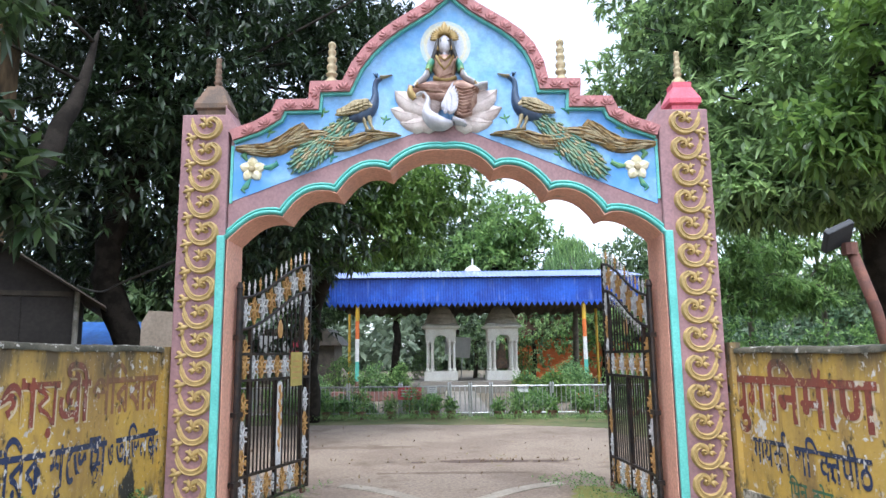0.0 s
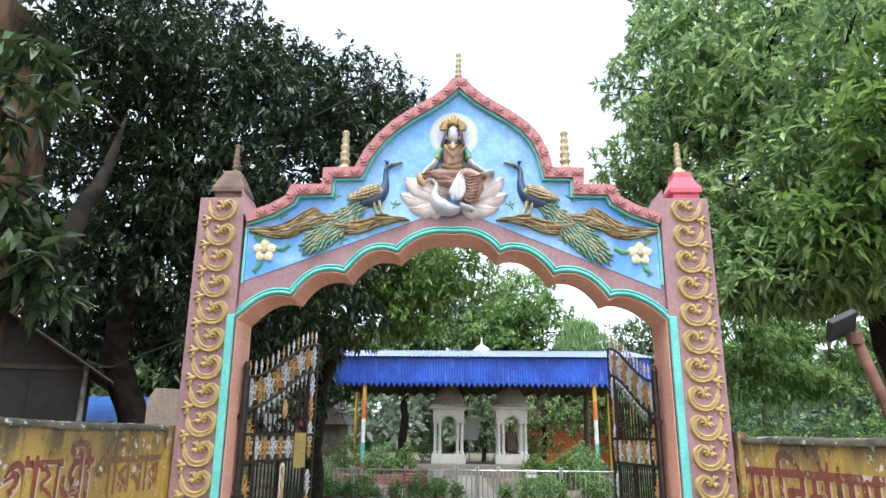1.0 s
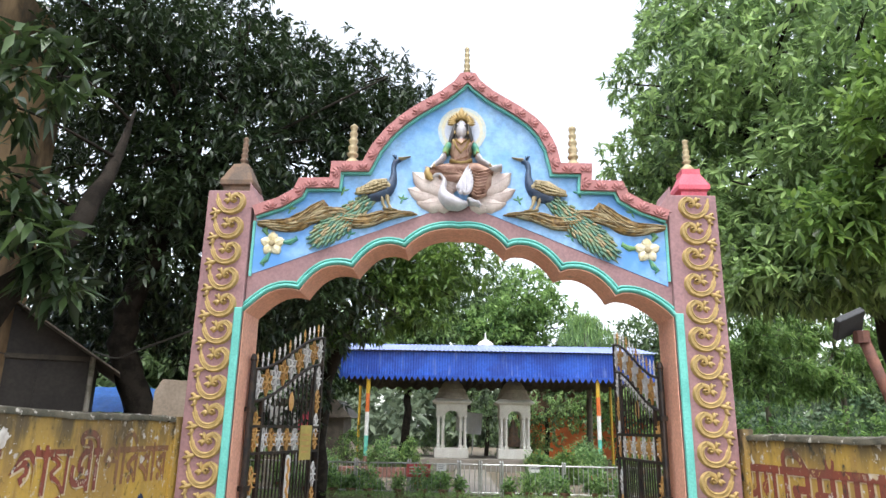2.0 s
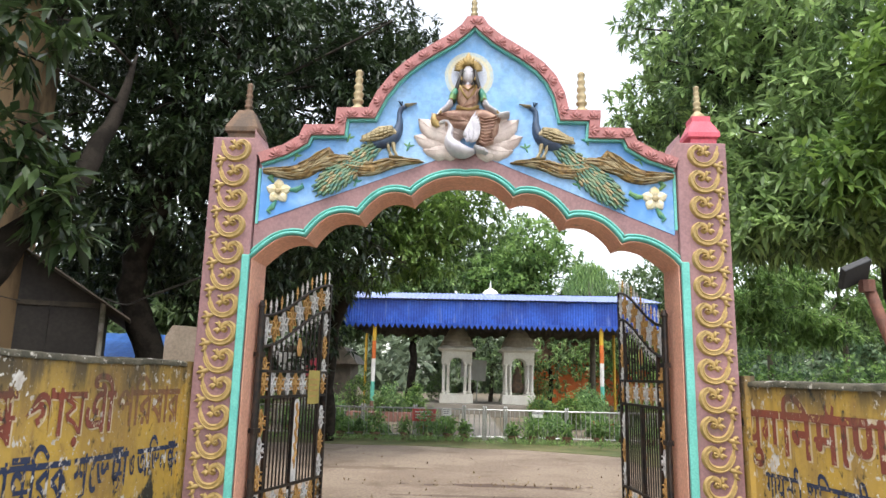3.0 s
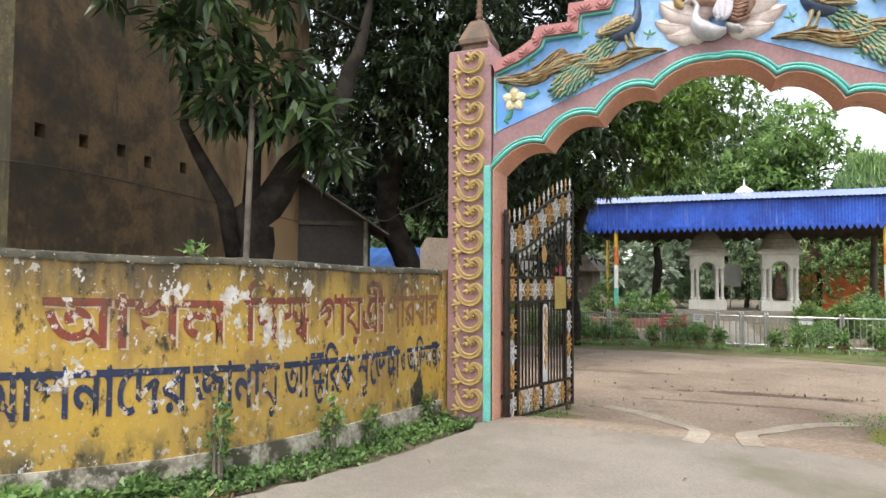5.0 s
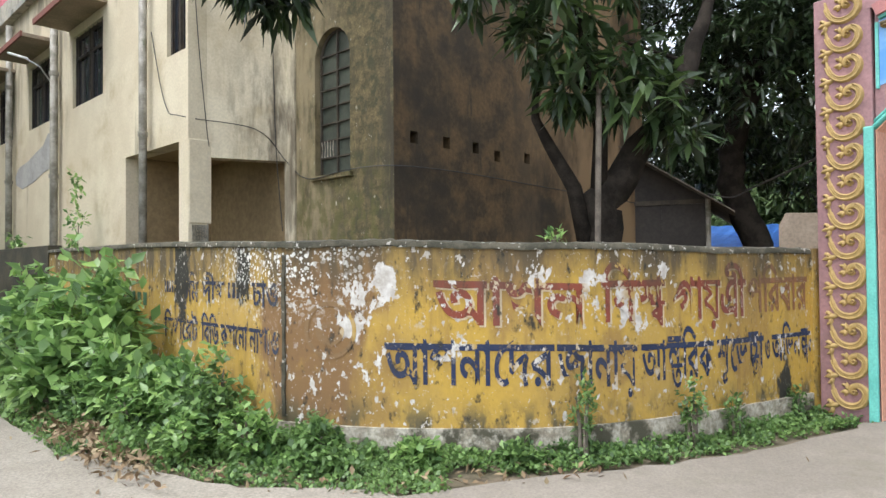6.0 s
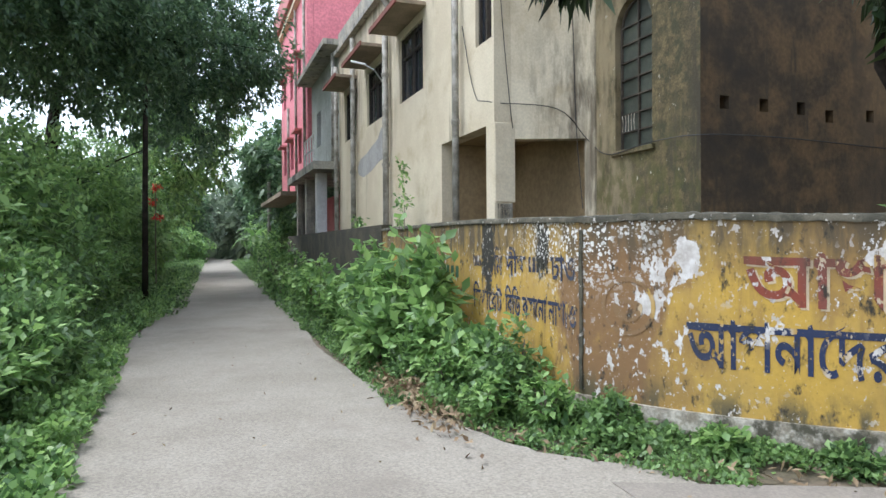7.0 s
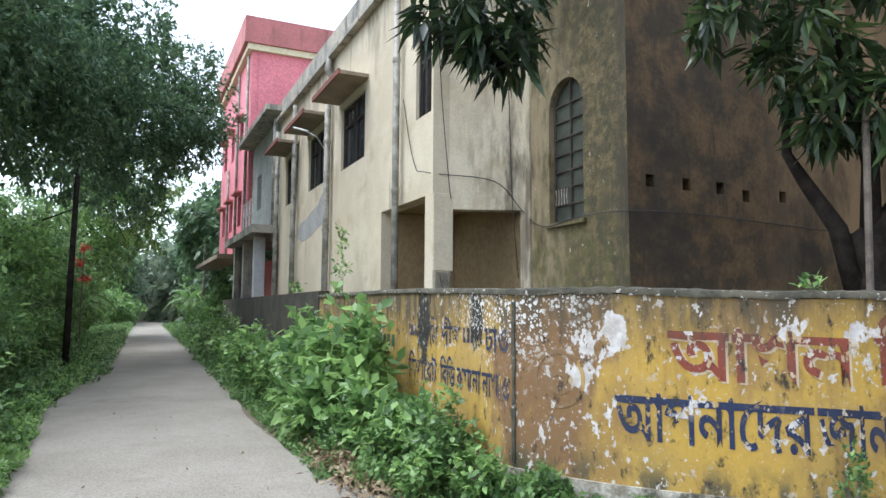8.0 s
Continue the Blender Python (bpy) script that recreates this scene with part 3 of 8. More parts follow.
def spline(pts, n=8):
    """A smooth line through points."""
    pts = [Vector(p) for p in pts]
    out = []
    for i in range(len(pts) - 1):
        a, b, c, d = pts[max(i - 1, 0)], pts[i], pts[i + 1], pts[min(i + 2, len(pts) - 1)]
        for k in range(n):
            u = k / n
            out.append(0.5 * ((2 * b) + (c - a) * u + (2 * a - 5 * b + 4 * c - d) * u * u + (3 * b - a - 3 * c + d) * u ** 3))
    return out + [pts[-1]]


def offset(pts, d):
    """The line moved sideways by d (to its left), mitred."""
    pts = [Vector(p).to_2d() for p in pts]
    out = []
    for i, p in enumerate(pts):
        a = (p - pts[i - 1]).normalized() if i else (pts[1] - p).normalized()
        b = (pts[i + 1] - p).normalized() if i < len(pts) - 1 else a
        na, nb = Vector((-a.y, a.x)), Vector((-b.y, b.x))
        m = (na + nb).normalized()
        out.append(p + m * d / max(0.45, m.dot(na)))
    return out


def leaf_arrays(points, out, count, length, width, rng, droop=0.35, up=0.0, spread=1.0, small=False, loose=0.35):
    """Leaves round twig ends: arrays of vertices and faces, four small faces a leaf, or two for small ones."""
    pts = np.repeat(np.asarray(points, float), count, 0)
    o = np.repeat(np.asarray(out, float), count, 0)
    n = len(pts)
    d = rng.normal(size=(n, 3)) * spread + o * 0.9
    d[:, 2] += up - droop * np.abs(rng.normal(size=n))
    d /= np.linalg.norm(d, axis=1)[:, None] + 1e-9
    ln = length * rng.uniform(0.65, 1.25, n)[:, None]
    base = pts + rng.normal(size=(n, 3)) * length * loose
    s = np.cross(d, rng.normal(size=(n, 3)) * 0.35 + np.array([0, 0, 1.0]))
    s /= np.linalg.norm(s, axis=1)[:, None] + 1e-9
    nrm = np.cross(s, d)
    w = width * rng.uniform(0.75, 1.2, n)[:, None]
    mid = base + d * ln * 0.45 - nrm * w * 0.16
    tip = base + d * ln - np.array([0, 0, 1.0]) * ln * 0.16
    if small:
        v = np.stack([base, mid + s * w * 0.5, mid - s * w * 0.5, tip], 1).reshape(-1, 3)
        k = np.arange(n)[:, None] * 4
        return v, np.concatenate([k + np.array([0, 2, 1]), k + np.array([1, 2, 3])], 0)
    v = np.stack([base, mid + s * w * 0.5 + nrm * w * 0.16, mid, mid - s * w * 0.5 + nrm * w * 0.16, tip], 1).reshape(-1, 3)
    k = np.arange(n)[:, None] * 5
    f = np.concatenate([k + np.array([0, 2, 1]), k + np.array([1, 2, 4]), k + np.array([0, 3, 2]), k + np.array([2, 3, 4])], 0)
    return v, f


def array_part(name, chunks, material, parent=None, label=""):
    vs, fs, at = [], [], 0
    for v, f in chunks:
        vs.append(v)
        fs.append(f + at)
        at += len(v)
    v, f = np.concatenate(vs), np.concatenate(fs)
    me = bpy.data.meshes.new(name)
    me.vertices.add(len(v))
    me.vertices.foreach_set("co", v.astype(np.float32).ravel())
    me.loops.add(f.size)
    me.loops.foreach_set("vertex_index", f.astype(np.int32).ravel())
    me.polygons.add(len(f))
    me.polygons.foreach_set("loop_start", np.arange(len(f), dtype=np.int32) * 3)
    me.update(calc_edges=True)
    me.materials.append(material)
    ob = new(name, me)
    ob.parent = parent
    return tagged(ob, label)


def blob_points(rng, c, r, n, shell=0.55):
    """Twig ends in an uneven ellipsoid, most of them near its skin; and the way out of it."""
    u = rng.normal(size=(n, 3))
    u /= np.linalg.norm(u, axis=1)[:, None]
    k = (shell + (1 - shell) * rng.uniform(size=n) ** 0.6)[:, None]
    lump = 1 + 0.22 * np.sin(u[:, :1] * 5.1 + c[0]) * np.cos(u[:, 1:2] * 4.3 + c[1]) + 0.15 * np.sin(u[:, 2:] * 6.0 + c[2])
    return np.asarray(c) + u * np.asarray(r) * k * lump, u


def tree(name, label, base, trunk, blobs, leaf, leaf_mat, bark, seed, twigs=260, per=9, droop=0.5, group="trees", small=False):
    """trunk: points with radii; blobs: centres and radii of the crown's lumps; leaf: length and width."""
    rng = np.random.default_rng(seed)
    ob = thing(name, pose(*base), label, "tree", group)
    bm = bmesh.new()
    o = Vector(base)
    line = [p - o for p in spline([p[:3] for p in trunk], 5)]
    rad = np.interp(np.linspace(0, 1, len(line)), np.linspace(0, 1, len(trunk)), [p[3] for p in trunk])
    wob = [Vector((rng.normal(), rng.normal(), 0)) * r * 0.18 for r in rad]
    tube(bm, [p + w for p, w in zip(line, wob)], list(rad), 10)
    part("trunk", bm, bark, ob, smooth=True)
    bm = bmesh.new()
    top = line[-1]
    chunks = []
    for b in blobs:
        c, r = Vector(b[:3]) - o, b[3:6]
        start = min(line[len(line) // 3:], key=lambda p: (p - c).length + 0.4 * (p - top).length)
        r0 = (float(rad[-1]) * 0.75 + 0.02) * min(1.0, 2.4 / (c - start).length)
        mid = start.lerp(c, 0.5) + Vector((rng.normal(), rng.normal(), abs(rng.normal()))) * 0.12 * (c - start).length
        br = spline([start, mid, c], 5)
        tube(bm, br, list(np.linspace(r0 * 0.75, r0 * 0.14, len(br))), 6)
        for _ in range(4):
            q = c + Vector(rng.normal(size=3) * np.array(r) * 0.5)
            tube(bm, [br[-4], br[-4].lerp(q, 0.6) + Vector((0, 0, 0.1)), q], [r0 * 0.35, r0 * 0.22, r0 * 0.1], 5)
        n = int(twigs * (b[6] if len(b) > 6 else 1))
        pts, out = blob_points(rng, tuple(c), r, n)
        chunks.append(leaf_arrays(pts, out * 0.6, per, leaf[0], leaf[1], rng, droop, small=small, loose=0.35 if small else 0.12))
    part("branch", bm, bark, ob, smooth=True)
    array_part("crown", chunks, leaf_mat, ob)
    return ob


def writing(body, size):
    """Faces of a line of writing in the built-in font, as triangles in x and y."""
    c = bpy.data.curves.new("line", "FONT")
    c.body, c.size, c.resolution_u, c.offset = body, size, 3, 0.018 * size
    o = bpy.data.objects.new("line", c)
    scene.collection.objects.link(o)
    bpy.context.view_layer.update()
    me = o.evaluated_get(bpy.context.evaluated_depsgraph_get()).to_mesh()
    me.calc_loop_triangles()
    v = [tuple(p.co[:2]) for p in me.vertices]
    f = [tuple(t.vertices) for t in me.loop_triangles]
    o.to_mesh_clear()
    bpy.data.objects.remove(o)
    bpy.data.curves.remove(c)
    return v, f


# ---- ground, road, yard ----
def ground_height(x, y):
    k = min(1.0, max(0.0, (y - 7.1) / 1.3)) if y < 60 else 1.0
    e = min(1.0, max(0.0, (x - 0.3) / 2.0)) * min(1.0, max(0.0, (y - 3.6) / 2.6))
    return -0.13 * k * k * (3 - 2 * k) * (1.0 if -9 < x < 12 else 0.6) - 0.1 * e * (1 - k)


bm = bmesh.new()
xs = [-600, -250, -120, -70, -45] + [-35 + 1.25 * i for i in range(49)] + [30, 45, 70, 120, 250, 600]
ys = [-600, -250, -100, -50, -25] + [-15 + 1.25 * i for i in range(45)] + [46, 60, 90, 150, 300, 600]
grid = [[bm.verts.new((x, y, ground_height(x, y) - 0.05 + (0.03 * noise.noise(Vector((x, y, 0)) * 0.4) if abs(x) < 40 and abs(y) < 50 else 0))) for x in xs] for y in ys]
for a, b in zip(grid, grid[1:]):
    for i in range(len(xs) - 1):
        bm.faces.new((a[i], a[i + 1], b[i + 1], b[i]))
tagged(part("ground", bm, M_SOIL, smooth=True), "damp brown soil with grass under trees", "ground", kind="structure")


def flat_sheet(bm, left, right, z0=0.0, thick=0.08, follow=False):
    """A slab between two lines of the same number of points."""
    rows = []
    for a, b in zip(left, right):
        row = []
        for k in range(9):
            p = Vector(a).lerp(Vector(b), k / 8)
            z = z0 + (ground_height(p.x, p.y) if follow else 0) 
            row.append(bm.verts.new((p.x, p.y, z)))
        rows.append(row)
    for a, b in zip(rows, rows[1:]):
        for k in range(8):
            bm.faces.new((a[k], b[k], b[k + 1], a[k + 1]))
    edge = [r[0] for r in rows] + rows[-1][1:] + [r[-1] for r in rows[::-1]][1:] + rows[0][::-1][1:-1]
    low = [bm.verts.new(v.co - Vector((0, 0, thick))) for v in edge]
    for i in range(len(edge)):
        j = (i + 1) % len(edge)
        bm.faces.new((edge[i], edge[j], low[j], low[i]))
    bmesh.ops.recalc_face_normals(bm, faces=bm.faces)
    return bm


def wavy(pts, n, amp, seed):
    r = random.Random(seed)
    return [p + Vector((r.uniform(-amp, amp), r.uniform(-amp, amp))) for p in spline([Vector(p) for p in pts], n)]


ROAD_S = [(14, -1.6), (6, -1.5), (0, -1.35), (-4.6, -1.33), (-6.2, -1.55), (-8.1, -1.7), (-11.2, -2.1), (-15.3, -2.15), (-34, -3.3), (-75, -5.5), (-130, -8.6)]
ROAD_N = [(14, 2.9), (6, 2.9), (0, 2.5), (-3.5, 2.55), (-4.7, 1.75), (-6.6, 1.15), (-9.7, 0.76), (-14.4, 0.6), (-33, -0.25), (-70, -2.2), (-130, -5.4)]
bm = flat_sheet(bmesh.new(), wavy(ROAD_S, 14, 0.022, 1), wavy(ROAD_N, 14, 0.022, 2))
tagged(part("road", bm, M_CONCRETE, smooth=False), "narrow worn grey concrete village lane", "road", kind="structure")
APRON_W = [(-2.3, 7.02), (-2.38, 6.4), (-2.62, 5.2), (-2.9, 4.4), (-3.4, 3.3), (-3.9, 2.0)]
APRON_E = [(2.45, 6.95), (2.5, 6.4), (2.7, 5.2), (3.0, 4.4), (3.6, 3.4), (4.4, 2.0)]
bm = flat_sheet(bmesh.new(), wavy(APRON_W, 6, 0.04, 3), wavy(APRON_E, 6, 0.04, 4), 0.008, 0.07, True)
tagged(part("pavement", bm, M_APRON), "grey concrete apron before the gate, mossy edges", "pavement", kind="structure")
bm = flat_sheet(bmesh.new(), wavy([(-2.3, 7.0), (-2.3, 8.2), (-4.6, 10), (-5.5, 14), (-6, 16.8)], 5, 0.05, 5), wavy([(2.45, 6.95), (2.4, 8.2), (4.5, 10), (5.6, 14), (6, 16.2)], 5, 0.05, 6), 0.0, 0.04, True)
tagged(part("yard", bm, M_EARTH), "bare trodden brown earth yard behind the gate", "yard", kind="structure")
# strips of short grass round the yard
bm = flat_sheet(bmesh.new(), wavy([(-7, 16.3), (-2, 16.6), (3, 15.6), (4, 13.5), (7.5, 12.5)], 5, 0.15, 7), wavy([(-7, 18.6), (-2, 18.6), (3, 18.4), (6, 18.2), (10, 18)], 5, 0.1, 8), 0.008, 0.05, True)
tagged(part("lawn", bm, M_GRASS_SOIL), "strip of short green grass before the fence", "grass", kind="structure")
# the curved concrete strips on which the gate leaves swing
for sx, hinge, a0, a1 in ((-1, (-2.15, 7.25), -14, 66), (1, (2.2, 7.25), 112, 192)):
    bm = bmesh.new()
    ang = [radians(a0 + (a1 - a0) * i / 18) for i in range(19)]
    l = [Vector((hinge[0] + 2.06 * math.cos(a), hinge[1] + 2.02 * math.sin(a))) for a in ang]
    r = [Vector((hinge[0] + 1.86 * math.cos(a), hinge[1] + 1.82 * math.sin(a))) for a in ang]
    flat_sheet(bm, l, r, 0.014, 0.05, True)
    tagged(part("gate_track", bm, M_TRACK), "curved strip of pale concrete set in earth", "paving", "gate tracks")

# ---- boundary walls with painted writing ----
def wall_line(ctrl, straight):
    return spline([Vector(p) for p in ctrl], 10) + [Vector(p) for p in straight]


WEST = wall_line([(-2.82, 7.1), (-2.98, 6.2), (-3.22, 5.13), (-3.6, 4.15), (-4.1, 3.5), (-4.72, 2.92), (-5.4, 2.5)], [(-7, 2.41), (-8.6, 2.33), (-10.2, 2.24), (-12.4, 2.12)])
EAST = wall_line([(2.86, 7.05), (2.99, 6.2), (3.22, 5.13), (3.65, 4.15), (4.2, 3.5), (4.9, 3.1), (6.0, 2.9)], [(9, 2.9), (14, 2.9)])


def band(bm, line, back, z0, z1, front=0.0, top_follow=None):
    """An upright slab along a line in plan, its outer face 'front' proud of the line, 'back' thick."""
    sgn = back / abs(back)
    outer, inner = offset(line, -front * sgn), offset(line, back)
    n = len(line)
    tops = top_follow or [z1] * n
    v = [[bm.verts.new((p.x, p.y, z)) for p, z in zip(ln, zs)] for ln, zs in ((outer, [z0] * n), (outer, tops), (inner, tops), (inner, [z0] * n))]
    for a, b in ((0, 1), (1, 2), (2, 3), (3, 0)):
        for i in range(n - 1):
            bm.faces.new((v[a][i], v[a][i + 1], v[b][i + 1], v[b][i]))
    bm.faces.new([q[0] for q in v])
    bm.faces.new([q[-1] for q in v][::-1])
    bmesh.ops.recalc_face_normals(bm, faces=bm.faces)
    return bm


def boundary_wall(name, line, back, top0, top1, label):
    run = [0.0]
    for a, b in zip(line, line[1:]):
        run.append(run[-1] + (b - a).length)
    tops = [top0 + (top1 - top0) * min(1, s / 8.5) + 0.008 * math.sin(s * 3.1) for s in run]
    ob = tagged(part(name, band(bmesh.new(), line, back, -0.1, 1, 0, [t - 0.055 for t in tops]), M_YELLOW), label, "wall", kind="structure")
    cop = bmesh.new()
    sgn = back / abs(back)
    fine = [a.lerp(b, k / 3) for a, b in zip(line, line[1:]) for k in range(3)] + [line[-1]]
    o, i = offset(fine, -0.022 * sgn), offset(fine, back + 0.02 * sgn)
    rows = []
    for k, (a, b) in enumerate(zip(o, i)):
        t = float(np.interp(k / 3, range(len(tops)), tops))
        j = 0.012 * noise.noise(Vector((a.x * 4, a.y * 4, 1))) + 0.014 * noise.noise(Vector((a.x * 13, a.y * 13, 5)))
        rows.append([cop.verts.new((p.x, p.y, z)) for p, z in ((a, t - 0.055 + j), (a, t - 0.012 + j), (a.lerp(b, 0.2), t + j), (a.lerp(b, 0.8), t + 0.005 - j), (b, t - 0.012), (b, t - 0.055))])
    for a, b in zip(rows, rows[1:]):
        for k in range(5):
            cop.faces.new((a[k], b[k], b[k + 1], a[k + 1]))
    part("coping", cop, M_COPING, ob, "mossy cement coping", True)
    part("plinth", band(bmesh.new(), line, back * 0.5, -0.1, 0.2, 0.03), M_PLINTH, ob, "bare lime plastered plinth")
    return ob, run


def compose(body):
    """Plain text, or glyphs set one over another: (text, shift in x, shift in y, scale) after the pen's place."""
    if isinstance(body, str):
        return writing(body, 1.0)
    v, f, pen = [], [], 0.0
    for text, dx, dy, k in body:
        a, b = writing(text, 1.0)
        x0, x1 = min(p[0] for p in a), max(p[0] for p in a)
        at = len(v)
        v += [((p[0] - x0) * k + pen + dx, p[1] * k + dy) for p in a]
        f += [tuple(i + at for i in t) for t in b]
        if k == 1:
            pen += x1 - x0 + dx + 0.02
    return v, f


def on_line(line, run, s, proud, front):
    k = max(i for i in range(len(run) - 1) if run[i] <= s or i == 0)
    d = (line[k + 1] - line[k]).normalized()
    return line[k] + d * (s - run[k]) + Vector((-d.y, d.x)) * front * proud


def letter(parent, body, line, run, s0, s1, z, height, material, edge=None, front=1, z1=None, bar=0.0):
    """Writing along a wall line from s0 to s1, its headline at height z (to z1); letters about 'height' tall."""
    v, f = compose(body)
    x0, x1 = min(p[0] for p in v), max(p[0] for p in v)
    way = 1 if s1 > s0 else -1
    z1 = z if z1 is None else z1
    layers = ((material, 0.006, 0.0),) if edge is None else ((edge, 0.004, 0.03), (material, 0.008, 0.0))
    for mat, proud, shift in layers:
        bm = bmesh.new()
        vs = []
        for x, y in v:
            u = (x - x0) / (x1 - x0)
            p = on_line(line, run, s0 + (s1 - s0) * u + shift * 0.6 * way, proud, front)
            vs.append(bm.verts.new((p.x, p.y, z + (z1 - z) * u + (y - 0.62) * height / 0.62 - shift * 0.5)))
        for t in f:
            try:
                bm.faces.new([vs[i] for i in t])
            except ValueError:
                pass
        if bar and not shift:
            # the headline runs on through the whole word
            n = 12
            rows = []
            for k in range(n + 1):
                s = s0 + (s1 - s0) * k / n
                p = on_line(line, run, s, proud + 0.001, front)
                h = z + (z1 - z) * k / n
                rows.append((bm.verts.new((p.x, p.y, h - bar * 0.8)), bm.verts.new((p.x, p.y, h + bar * 0.2))))
            for a, b in zip(rows, rows[1:]):
                bm.faces.new((a[0], b[0], b[1], a[1]))
        part("writing", bm, mat, parent)


wall_w, RUN_W = boundary_wall("wall_west", WEST, -0.2, 1.61, 1.77, "old yellow boundary wall with flaking painted writing")
wall_e, RUN_E = boundary_wall("wall_east", EAST, 0.2, 1.54, 1.6, "old yellow boundary wall with peeling red writing")
DARK = [Vector(p) for p in ((-12.4, 2.1), (-16, 1.92), (-22, 1.6), (-30, 1.18))]
tagged(part("wall_lane", band(bmesh.new(), DARK, -0.2, -0.1, 1.84, 0), M_DARK_WALL), "dark moss covered lane wall", "wall", kind="structure")
letter(wall_w, "আখল", WEST, RUN_W, 4.18, 2.93, 1.365, 0.33, M_RED_TEXT, M_CREAM_EDGE, z1=1.325)
letter(wall_w, [("িব", 0, 0, 1), ("শ", 0, 0, 1), ("ব", -0.42, -0.1, 0.62)], WEST, RUN_W, 2.81, 2.18, 1.345, 0.32, M_RED_TEXT, M_CREAM_EDGE, bar=0.05)
letter(wall_w, "গায়এী", WEST, RUN_W, 2.1, 1.18, 1.33, 0.32, M_RED_TEXT, M_CREAM_EDGE)
letter(wall_w, "পিরবার", WEST, RUN_W, 1.15, 0.22, 1.335, 0.3, M_FADED_RED)
letter(wall_w, "আপনােদর", WEST, RUN_W, 4.58, 3.22, 0.868, 0.31, M_BLUE_TEXT, z1=0.845, bar=0.045)
letter(wall_w, "জানায়", WEST, RUN_W, 3.2, 2.47, 0.845, 0.32, M_BLUE_TEXT, z1=0.812, bar=0.045)
letter(wall_w, [("আ", 0, 0, 1), ("ন", 0, 0.12, 1), ("ত", -0.52, -0.2, 0.72), ("িরক", 0, 0, 1)], WEST, RUN_W, 2.43, 1.62, 0.812, 0.29, M_BLUE_TEXT, z1=0.8, bar=0.045)
letter(wall_w, [("শ", 0, 0, 1), ("ু", -0.45, 0.02, 0.9), ("েভ", 0, 0, 1), ("চ", 0, 0.1, 1), ("ছ", -0.5, -0.18, 0.7), ("া", 0, 0, 1)], WEST, RUN_W, 1.58, 0.93, 0.8, 0.28, M_BLUE_TEXT, bar=0.045)
letter(wall_w, "ও", WEST, RUN_W, 0.91, 0.84, 0.76, 0.18, M_BLUE_TEXT)
letter(wall_w, [("অিভন", 0, 0, 1), ("ন", 0, 0.08, 1), ("দ", -0.45, -0.15, 0.7), ("ন", 0, 0, 1)], WEST, RUN_W, 0.81, 0.1, 0.8, 0.24, M_BLUE_TEXT, bar=0.04)
letter(wall_w, "তুিম", WEST, RUN_W, 7.5, 7.06, 1.345, 0.2, M_BLUE_TEXT)
letter(wall_w, "দীঘ", WEST, RUN_W, 6.98, 6.5, 1.345, 0.2, M_BLUE_TEXT)
letter(wall_w, "চাও", WEST, RUN_W, 5.98, 5.54, 1.345, 0.2, M_BLUE_TEXT)
letter(wall_w, "িসগােরট", WEST, RUN_W, 7.93, 7.08, 0.94, 0.2, M_BLUE_TEXT)
letter(wall_w, "িবিড়", WEST, RUN_W, 7.0, 6.62, 0.94, 0.2, M_BLUE_TEXT)
letter(wall_w, "কখেনা", WEST, RUN_W, 6.58, 6.06, 0.94, 0.2, M_BLUE_TEXT, bar=0.03)
letter(wall_w, "নাখাও", WEST, RUN_W, 6.03, 5.53, 0.94, 0.2, M_BLUE_TEXT)
letter(wall_e, "युग", EAST, RUN_E, 0.03, 0.6, 1.265, 0.36, M_RED_TEXT, M_CREAM_EDGE, front=-1, bar=0.07)
letter(wall_e, "िनमाण", EAST, RUN_E, 0.62, 1.86, 1.265, 0.37, M_RED_TEXT, M_CREAM_EDGE, front=-1, bar=0.07)
letter(wall_e, "ॅ", EAST, RUN_E, 1.2, 1.32, 1.2, 0.36, M_RED_TEXT, None, front=-1)
letter(wall_e, [("गाय", 0, 0, 1), ("त", 0, 0, 1), ("्", -0.4, 0.12, 0.9), ("ी", 0, 0, 1)], EAST, RUN_E, 0.34, 0.86, 0.7, 0.22, M_BLUE_TEXT, front=-1, bar=0.035)
letter(wall_e, [("शि", 0, 0, 1), ("क", 0, 0, 1), ("त", -0.3, 0, 1), ("पीठ", 0, 0, 1)], EAST, RUN_E, 0.92, 1.75, 0.69, 0.22, M_BLUE_TEXT, front=-1, bar=0.035)
letter(wall_e, "िपन", EAST, RUN_E, 0.82, 1.04, 0.385, 0.13, M_GREEN_TEXT, front=-1)
letter(wall_e, "कोड:", EAST, RUN_E, 1.1, 1.36, 0.37, 0.13, M_GREEN_TEXT, front=-1)
